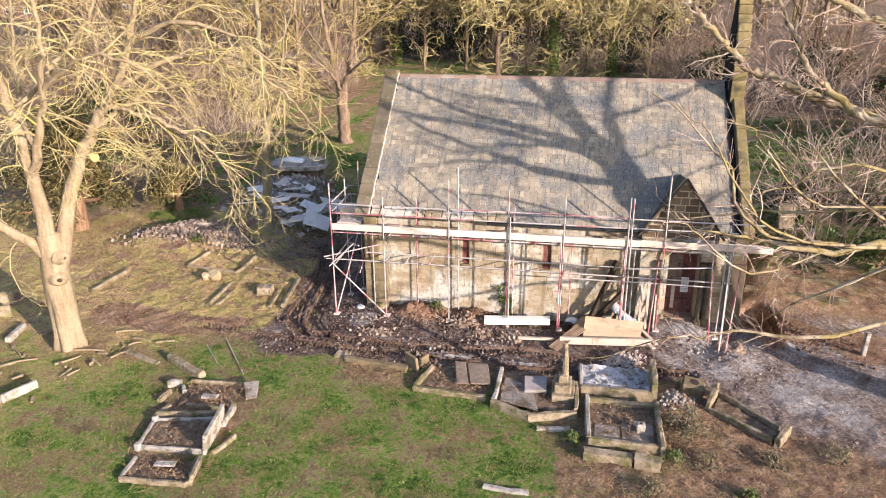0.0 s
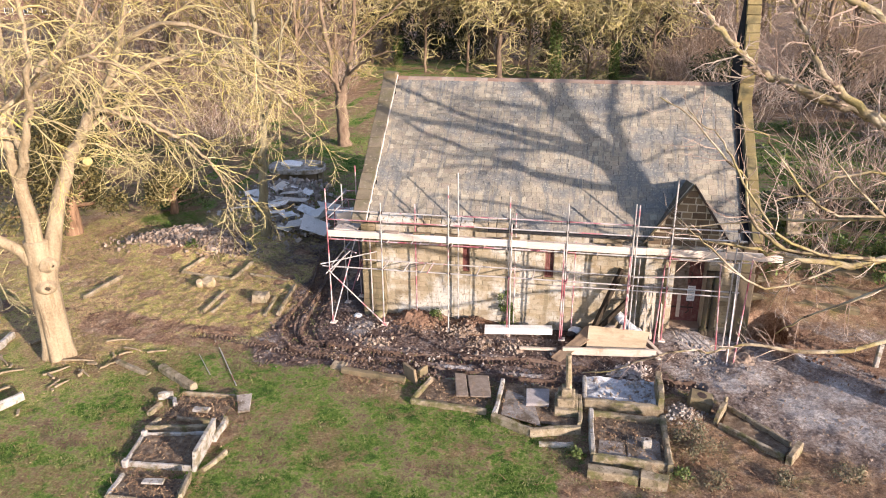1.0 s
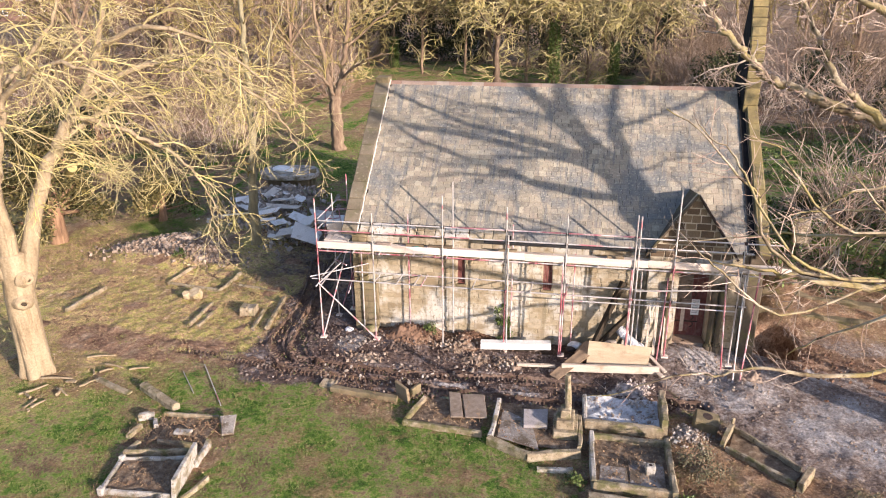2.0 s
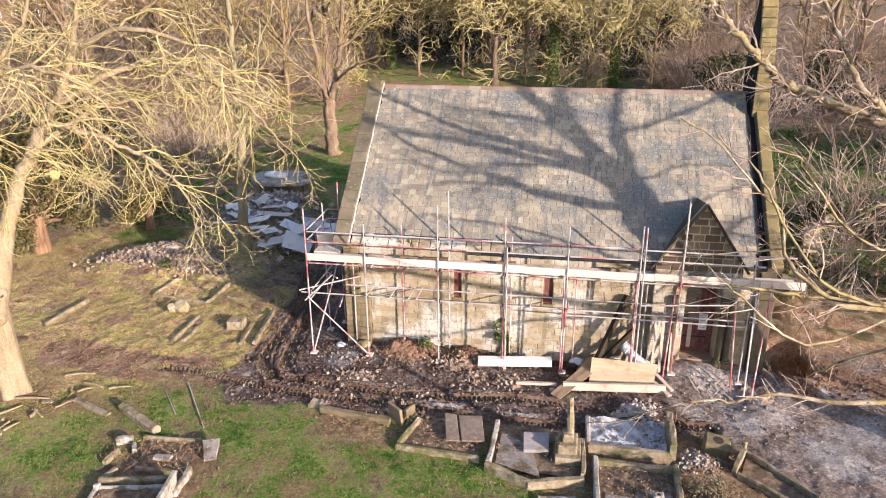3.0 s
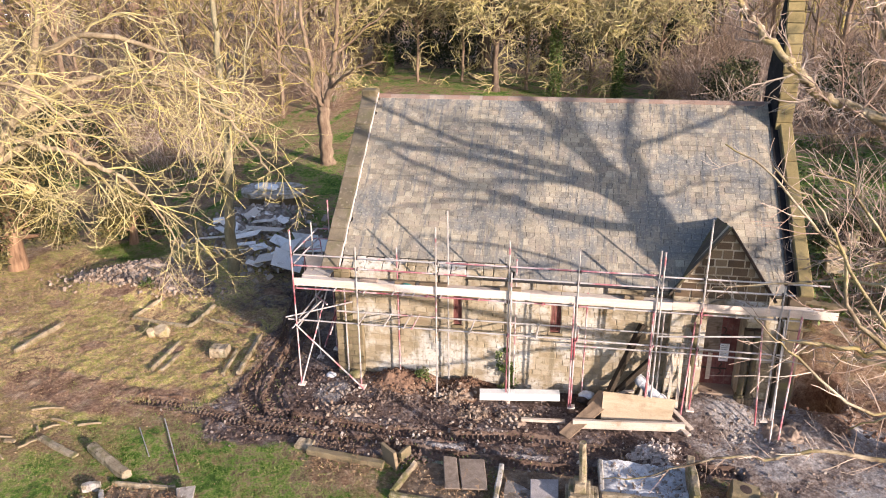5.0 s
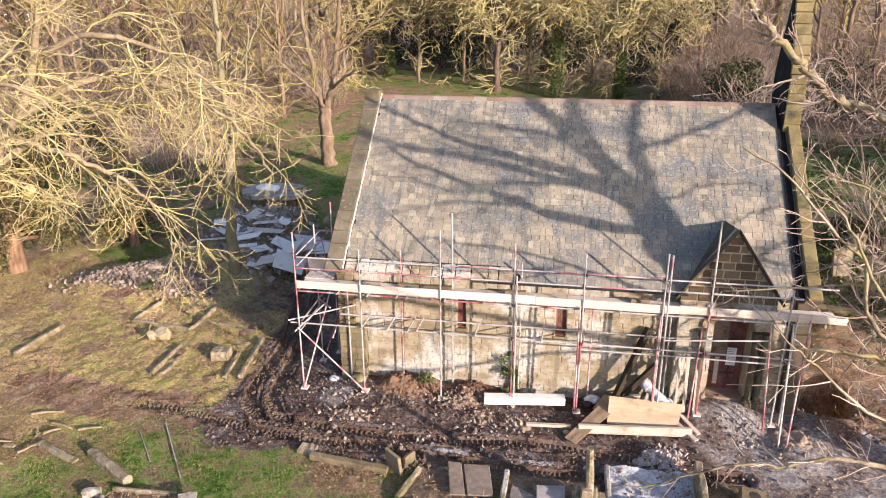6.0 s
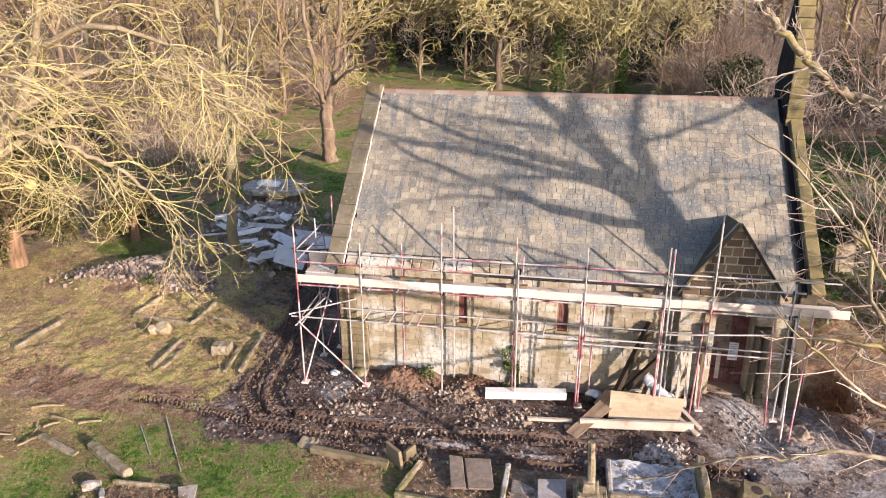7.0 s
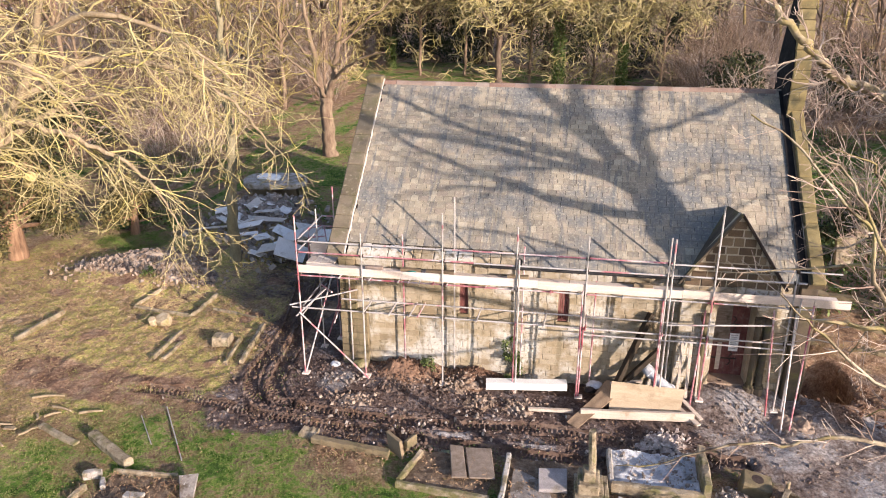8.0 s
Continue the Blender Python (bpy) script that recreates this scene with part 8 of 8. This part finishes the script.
heap_of_stones("pale_rubble", [(rng.uniform(8.25, 10.1), rng.uniform(-4.85, -3.5)) for _ in range(130)] + [(rng.uniform(9.4, 10.1), rng.uniform(-4.85, -3.6)) for _ in range(90)], "pale_rubble", "pale mortar lumps filling a kerbed grave", 0.02, 0.10, 0.2, 0.16)
heap_of_stones("path_gravel", scatter(1500, 10.5, 17.5, -6.5, 1.0, lambda x, y: zones_near(x, y)[1]), "tan_rubble", "small stones and dirt crumbs on the path", 0.012, 0.06, 0.3)
heap_of_stones("soil_clods", [(rng.gauss(cx, sx), rng.gauss(cy, sy)) for cx, cy, sx, sy, n in ((1.9, -0.45, 0.45, 0.22, 420), (4.15, -0.5, 0.42, 0.2, 380), (2.9, -0.45, 0.4, 0.2, 160), (15.2, -0.2, 1.2, 0.8, 200), (17.0, -1.2, 1.5, 0.8, 160)) for _ in range(n)], "red_soil", "reddish brown clods of dug soil", 0.02, 0.11, 0.3)



def turf_want(x, y):
    if -0.3 < x < 13.6 and -1.2 < y < 10.1:
        return 0
    z = zones_near(x, y)
    return max(0.0, 1 - 1.3 * z[0] - 1.3 * z[1] - 0.7 * z[2] - 0.7 * z[7]) + 0.02


def blades(spots, tall, wide):
    vs, fs = [], []
    for x, y in spots:
        z = ground_z(x, y)
        a, h = rng.uniform(0, 6.28), tall * rng.uniform(0.4, 1.5)
        w = wide * rng.uniform(0.6, 1.4)
        dx, dy = math.cos(a) * w, math.sin(a) * w
        lx, ly = rng.gauss(0, 0.6) * h, rng.gauss(0, 0.6) * h
        b = len(vs)
        vs += [(x - dx, y - dy, z - 0.01), (x + dx, y + dy, z - 0.01), (x + lx, y + ly, z + h)]
        fs.append((b, b + 1, b + 2))
    return vs, fs


lawn = scatter(150000, -14.5, 11, -13.5, -2.5, turf_want)
dry = [zones_near(x, y)[7] > rng.uniform(0.1, 0.6) for x, y in lawn]
v, f = blades([q for q, d in zip(lawn, dry) if not d], 0.032, 0.010)
tagged(raw("grass", v, f, M["grass"], None, "short uneven green and yellowed grass"), category="grass", kind="stuff")
v, f = blades([q for q, d in zip(lawn, dry) if d], 0.028, 0.009)
tagged(raw("dry_grass", v, f, M["dry_grass"], None, "short straw-yellow grass and moss near the big tree"), category="grass", kind="stuff")
rough = scatter(26000, -17, -1, -2.5, 10, turf_want)
dry = [zones_near(x, y)[7] > rng.uniform(0.1, 0.9) for x, y in rough]
v, f = blades([q for q, d in zip(rough, dry) if not d], 0.045, 0.011)
tagged(raw("grass", v, f, M["grass"], None, "rough tussocky grass among old graves"), category="grass", kind="stuff")
v, f = blades([q for q, d in zip(rough, dry) if d], 0.04, 0.010)
tagged(raw("dry_grass", v, f, M["dry_grass"], None, "rough straw-yellow grass among old graves"), category="grass", kind="stuff")
v, f = blades(scatter(30000, -20, 2, 10, 34, lambda x, y: 0 if -0.5 < x < 13.6 and y < 10.2 else 1 - 0.6 * zones_near(x, y)[2]), 0.07, 0.02)
tagged(raw("grass", v, f, M["grass"], None, "rough green grass behind the chapel"), category="grass", kind="stuff")


def litter_want(x, y):
    if -0.3 < x < 13.6 and -0.1 < y < 10.1:
        return 0
    z = zones_near(x, y)
    return min(1, 0.008 + 0.6 * z[2] * (1 - z[1]) + 0.2 * z[7])


leaf_spots = scatter(22000, -16, 16, -13.5, 9, litter_want)
k = iter(leaf_spots)


def leaf_place(rg):
    x, y = next(k)
    return Vector((x, y, ground_z(x, y) + 0.025 + 0.02 * rg.random()))


v, f = leaf_cloud(random.Random(5), len(leaf_spots), leaf_place, 0.026, flat=0.0)
tagged(raw("leaf_litter", v, f, M["dead_leaf"], None, "brown dead leaves and bracken scraps"), category="leaf litter", kind="stuff")
# dead stalks over the graves and along the banks
SPEC_MIN[0] = 0.0035
lines = []
stalk_rng = random.Random(17)
for cx, cy, sx, sy, n in ((-3.1, -7.0, 0.9, 0.5, 130), (-2.8, -10.4, 0.8, 0.4, 110), (-3.0, -8.9, 0.6, 0.35, 40), (10.6, -7.5, 0.7, 1.0, 110), (12.0, -8.3, 1.3, 0.9, 90), (9.0, -9.5, 1.2, 0.7, 70), (-11.0, 0.8, 0.6, 1.2, 120), (-10.4, -2.6, 1.2, 0.8, 90), (1.5, -4.6, 0.9, 0.25, 60), (5.0, -5.3, 0.3, 0.3, 40), (-5.0, 0.8, 1.6, 1.2, 110), (14.5, -8.0, 1.2, 0.8, 120), (-14.6, 6.6, 0.8, 0.7, 220), (-15.6, 4.0, 0.9, 0.8, 200), (-13.6, 2.6, 0.8, 0.9, 120), (10.9, -6.6, 0.4, 0.4, 120), (6.9, -5.6, 0.5, 0.5, 50), (-8.0, 1.0, 2.2, 1.8, 260), (-5.0, 4.0, 1.5, 1.0, 90), (-11.5, 3.0, 1.2, 0.7, 120), (17.0, 0.5, 1.3, 0.8, 160)):
    for _ in range(n):
        x, y = stalk_rng.gauss(cx, sx), stalk_rng.gauss(cy, sy)
        sprout(stalk_rng, lines, (x, y, ground_z(x, y)), (stalk_rng.gauss(0, 0.8), stalk_rng.gauss(0, 0.8), 0.7), stalk_rng.uniform(0.2, 0.5), 0.0055, 0, [(4, 0.5, 0.8, 0.25, -0.1, -0.25), (0, 0.5, 0.8, 0.2, 0, 0)])
v, f = tube_mesh(lines)
tagged(raw("dead_stalks", v, f, M["straw"], None, "tangled dead bracken and bramble stalks"), category="dead plants", kind="stuff")
evergreen("small_bush", (10.95, -6.6, 0.0), 0.8, 1.3, 31, 1300, "small grey-green bramble bush beside the kerbs", 0.035, bark="bark_brown", leaf="bramble", category="bush", group="small bushes")
# crumbled heap of dug earth and masonry
def earth_heap(name, cx, cy, sx, sy, h, seed, mat, label):
    vs, fs, n = [], [], 46
    for j in range(n + 1):
        for i in range(n + 1):
            u, v = 2 * i / n - 1, 2 * j / n - 1
            d = math.hypot(u, v)
            x, y = cx + u * sx + 0.1 * noise.noise((u * 3, v * 3, seed)), cy + v * sy
            lift = max(0.0, 1 - d ** 1.7) * (0.75 + 0.5 * noise.noise((u * 2.2, v * 1.5, seed)))
            z = ground_z(x, y) - 0.06 + h * lift + (0.10 * noise.noise((x * 4, y * 4, seed)) + 0.07 * noise.noise((x * 9, y * 9, seed))) * min(1, 3 * lift)
            vs.append((x, y, z))
    for j in range(n):
        for i in range(n):
            k = j * (n + 1) + i
            fs.append((k, k + 1, k + n + 2, k + n + 1))
    tagged(raw(name, vs, fs, M[mat], None, label), category="earth mound", group="earth mounds")


earth_heap("earth_mound", -9.9, 5.5, 2.5, 0.95, 0.22, 3.3, "tan_rubble", "long low heap of pale brown crumbled earth and stone")
earth_heap("earth_mound", 1.95, -0.62, 0.85, 0.45, 0.25, 5.1, "red_soil", "mound of reddish brown soil against the chapel wall")
earth_heap("earth_mound", 4.2, -0.66, 0.75, 0.42, 0.22, 6.4, "red_soil", "mound of reddish brown soil against the chapel wall")
earth_heap("earth_mound", 13.0, -1.3, 0.7, 0.9, 0.28, 7.7, "tan_rubble", "small heap of tan earth beside the path")
for k, (x, y, sx, sy, h, mat, label) in enumerate(((3.75, -1.0, 0.75, 0.45, 0.24, "tan_rubble", "small heap of tan stone crumbs at the mud's edge"), (4.5, -1.75, 0.6, 0.4, 0.20, "tan_rubble", "small heap of tan stone crumbs at the mud's edge"), (5.75, -1.75, 0.7, 0.4, 0.22, "tan_rubble", "small heap of tan stone crumbs beside the white beam"), (2.0, -1.35, 0.8, 0.4, 0.16, "rubble", "low bank of brown clods beside the ruts"), (0.9, -2.15, 0.9, 0.35, 0.16, "tan_rubble", "low bank of tan clods between the ruts"), (9.55, -2.85, 0.75, 0.5, 0.24, "mortar", "pinkish heap of crushed lime mortar before the timber"), (3.2, -4.05, 1.0, 0.3, 0.14, "rubble", "low bank of brown clods beside the ruts"))):
    earth_heap("earth_mound", x, y, sx, sy, 0.7 * h, 11.3 + 1.7 * k, mat, label)
    heap_of_stones("heap_stones", [(rng.gauss(x, 0.45 * sx), rng.gauss(y, 0.45 * sy)) for _ in range(130)], mat, "crumbled stones lying over a spoil heap", 0.02, 0.10, 0.3, 0.35 * h)
# scraps lying in the grave beds
bed_rng = random.Random(23)
spots = []
for x0, x1, y0, y1, z, n in ((3.3, 5.2, -5.5, -4.3, 0.09, 260), (5.7, 7.8, -6.1, -4.3, 0.16, 260), (8.4, 10.1, -7.4, -5.7, 0.17, 420), (-3.9, -2.2, -9.4, -8.3, 0.13, 200), (-3.6, -1.9, -10.8, -10.1, 0.10, 200), (-4.1, -2.3, -7.4, -6.2, 0.07, 320), (0.5, 2.6, -4.9, -4.5, 0.05, 160)):
    spots += [(bed_rng.uniform(x0, x1), bed_rng.uniform(y0, y1), z) for _ in range(n)]
scrap = iter(spots)


def scrap_place(rg):
    x, y, z = next(scrap)
    return Vector((x, y, ground_z(x, y) + z + rg.uniform(-0.02, 0.05)))


v, f = leaf_cloud(random.Random(6), len(spots), scrap_place, 0.034)
tagged(raw("leaf_litter", v, f, M["dead_leaf"], None, "dead leaves and scraps in the grave beds"), category="leaf litter", kind="stuff")
for k, (x, y, h, w, leaf) in enumerate(((11.4, -7.9, 0.25, 0.9, "bramble"), (13.1, -7.5, 0.22, 0.8, "bramble"), (9.9, -9.2, 0.22, 0.8, "bramble"), (12.2, -9.0, 0.2, 0.6, "ivy"), (14.8, -7.0, 0.25, 0.9, "bramble"), (7.9, -7.4, 0.25, 0.6, "ivy"), (10.55, -7.9, 0.3, 0.6, "ivy"))):
    evergreen("weed_clump", (x, y, ground_z(x, y)), h, w, 40 + k, 420, "low bramble and weed clump among dead leaves", 0.035, bark="bark_brown", leaf=leaf, category="weeds", group="weed clumps", limbed=False)
evergreen("small_bush", (5.25, -0.12, 0.0), 1.3, 0.7, 32, 900, "ivy growing up the chapel wall", 0.045, bark="bark_brown", leaf="ivy", category="bush", group="small bushes")
evergreen("small_bush", (2.75, -0.3, 0.15), 0.35, 0.6, 33, 350, "small green weed clump at the wall", 0.04, bark="bark_brown", leaf="ivy", category="bush", group="small bushes")
evergreen("small_bush", (-9.3, 4.6, 0.2), 0.4, 0.7, 34, 350, "yellow-green weed clump on the rubble", 0.05, bark="bark_brown", leaf="ivy", category="bush", group="small bushes")


# lugged wheel tracks pressed into the mud
def wheel_track(line, label):
    pts = bend([(x, y, 0) for x, y in line], 60)
    run, samples = 0.0, [(pts[0], 0.0)]
    for a, b in zip(pts, pts[1:]):
        run += (b - a).length
        if run - samples[-1][1] > 0.024:
            samples.append((b, run))
    vs, fs = [], []
    across = [-0.36, -0.27, -0.215, -0.2, -0.1, -0.02, 0.02, 0.1, 0.2, 0.215, 0.27, 0.36]
    for i, (p, s) in enumerate(samples):
        q, o = samples[min(i + 1, len(samples) - 1)][0], samples[max(i - 1, 0)][0]
        d = (q - o).normalized()
        side = Vector((-d.y, d.x, 0))
        worn = 0.5 + 0.5 * smooth01(-0.25, 0.2, noise.noise((p.x * 0.7, p.y * 0.7, 8.0)))
        for u in across:
            c = p + side * u
            z = ground_z(c.x, c.y)
            if abs(u) > 0.3:
                z -= 0.10
            elif abs(u) > 0.21:
                z += 0.005 + 0.06 * noise.noise((c.x * 4, c.y * 4, 1)) + 0.05 * noise.noise((c.x * 11, c.y * 11, 2))
            else:
                ph = (s / 0.15 + (0.5 if u > 0 else 0) + abs(u) * 1.3) % 1.0
                z += -0.13 + worn * (0.075 if ph < 0.45 else 0.0) + 0.012 * noise.noise((c.x * 11, c.y * 11, 3))
            vs.append((c.x, c.y, z))
    n = len(across)
    for i in range(len(samples) - 1):
        for k in range(n - 1):
            fs.append((i * n + k, i * n + k + 1, (i + 1) * n + k + 1, (i + 1) * n + k))
    tagged(raw("wheel_track", vs, fs, M["track_mud"], None, label), category="wheel track", kind="structure")


for line in RUTS:
    wheel_track(line, "lugged tyre track pressed into reddish mud")


# ---- courses of stone and slate, laid last ----
def wall_courses():
    rng = random.Random(31)
    places, mossy, bay_places = [], [], []
    holes = [(w[0] - 0.02, w[1] + 0.02, w[2] - 0.1, w[3]) for w in WINDOWS]
    z = -0.12
    while z < EAVE_Z - 0.12:
        h = rng.choice((0.165, 0.19, 0.21, 0.23))
        h = min(h, EAVE_Z - 0.06 - z)
        x = 0.86 if z < 1.86 else 0.52
        x += 0.0
        while x < 12.94:
            w = rng.uniform(0.26, 0.58)
            if BAY_X0 - 0.2 < x + w < BAY_X1 and x < BAY_X0:
                w = max(0.1, BAY_X0 - x)
            if BAY_X0 <= x < BAY_X1:
                x = BAY_X1
                continue
            w = min(w, 12.95 - x)
            span = [(x, x + w)]
            for a, b, c, d in holes:
                if z + h > c and z < d:
                    span = [s for p, q in span for s in ((p, min(q, a)), (max(p, b), q)) if s[1] - s[0] > 0.05]
            for p, q in span:
                depth = rng.uniform(-0.007, 0.007)
                m = Matrix.Translation((p + 0.003, depth - 0.005, z + 0.003)) @ Matrix.Diagonal((q - p - 0.006, 0.075, h - 0.006, 1))
                places.append(m)
            x += w
        z += h
    # buttress and quoins
    for x0, x1, y, z0, z1 in ((0.0, 0.84, -0.16, -0.1, 1.86), (0.0, 0.5, -0.09, 1.87, 3.66)):
        z = z0
        while z < z1 - 0.05:
            h = min(rng.uniform(0.2, 0.28), z1 - z)
            c = rng.uniform(0.35, 0.65) * (x1 - x0)
            for p, q in ((x0, x0 + c), (x0 + c, x1)):
                mossy.append(Matrix.Translation((p + 0.003, y + rng.uniform(-0.01, 0.01), z + 0.004)) @ Matrix.Diagonal((q - p - 0.006, 0.07, h - 0.008, 1)))
            z += h
    # bay face
    z = -0.1
    while z < BAY_TOP - 0.12:
        h = rng.uniform(0.22, 0.27)
        half = (BAY_X1 - BAY_X0) / 2 if z + h < EAVE_Z - 0.1 else (BAY_X1 - BAY_X0) / 2 * (BAY_TOP - 0.06 - z - 0.45 * h) / (BAY_TOP - EAVE_Z + 0.1)
        x0, x1 = BAY_MID - half, BAY_MID + half
        x = x0
        while x < x1 - 0.05:
            w = min(rng.uniform(0.25, 0.45), x1 - x)
            span = [(x, x + w)]
            if z < DOOR_TOP + 0.1:
                span = [s for p, q in span for s in ((p, min(q, DOOR_X0 - 0.02)), (max(p, DOOR_X1 + 0.02), q)) if s[1] - s[0] > 0.05]
            for p, q in span:
                bay_places.append(Matrix.Translation((p + 0.014, BAY_Y - 0.005 + rng.uniform(-0.012, 0.012), z + 0.014)) @ Matrix.Diagonal((q - p - 0.028, 0.08, h - 0.028, 1)))
            x += w
        z += h
    shapes = [block_shape(random.Random(k)) for k in range(6)]
    lay_pieces("stone", places, shapes, M["wall_stone"], front_wall, 300, "upper_masonry")
    lay_pieces("quoin", mossy, shapes, M["mossy_stone"], gable_left, 300)
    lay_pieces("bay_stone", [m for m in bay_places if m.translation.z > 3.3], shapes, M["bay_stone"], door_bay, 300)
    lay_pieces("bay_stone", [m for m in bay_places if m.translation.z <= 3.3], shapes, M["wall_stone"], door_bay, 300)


def slate_courses():
    rng = random.Random(77)
    places = []
    v, n = -0.05, 0
    while v < SLEN - 0.06:
        gauge = 0.235 - 0.075 * (v / SLEN) + rng.uniform(-0.008, 0.008)
        x = ROOF_L + 0.03 - (0.15 if n % 2 else 0.0)
        while x < ROOF_R:
            w = rng.uniform(0.15, 0.33)
            p, q = max(x, ROOF_L + 0.03), min(x + w, ROOF_R)
            x += w
            if q - p < 0.06:
                continue
            # leave out what lies under the bay's slopes
            y_mid, z_mid = EAVE_Y + (v + 0.12) * math.cos(SLOPE), EAVE_Z + (v + 0.12) * math.sin(SLOPE)
            if abs((p + q) / 2 - BAY_MID) < (BAY_TOP - 0.42 - z_mid) * 0.70:
                continue
            if v < 0.36 and p < 5.3 - 1.2 * v:
                continue
            tilt = rng.gauss(0, 0.006)
            m = Matrix.Translation(roof_point(p, v, 0.012)) @ Matrix.Rotation(SLOPE - 0.038 + tilt, 4, "X") @ Matrix.Rotation(rng.gauss(0, 0.008), 4, "Z") @ Matrix.Diagonal((q - p - 0.006, min(gauge * 1.25, SLEN + 0.05 - v), rng.uniform(0.012, 0.022), 1))
            places.append(m)
        v += gauge
        n += 1
    lay_pieces("slate", places, [slate_shape(random.Random(k)) for k in range(7)], M["slate"], roof, 300, "upper_slating")


def eaves_stones():
    """Bare wall-head stones where the lowest slates are stripped."""
    rng = random.Random(41)
    x = 0.32
    while x < 5.1:
        w = rng.uniform(0.22, 0.55)
        for row in range(2):
            bm = bmesh.new()
            keep = add_box(bm, (x + 0.012, -0.02 + 0.21 * row, -0.02), (x + w - 0.012, 0.18 + 0.21 * row, rng.uniform(0.02, 0.075)), bevel=0.018, rough=0.014, rng=rng)
            for q in keep:
                q.co = roof_point(q.co.x, q.co.y, q.co.z)
            part("wall_head_stone", bm, M["wall_stone"], front_wall)
        x += w


eaves_stones()
wall_courses()
slate_courses()
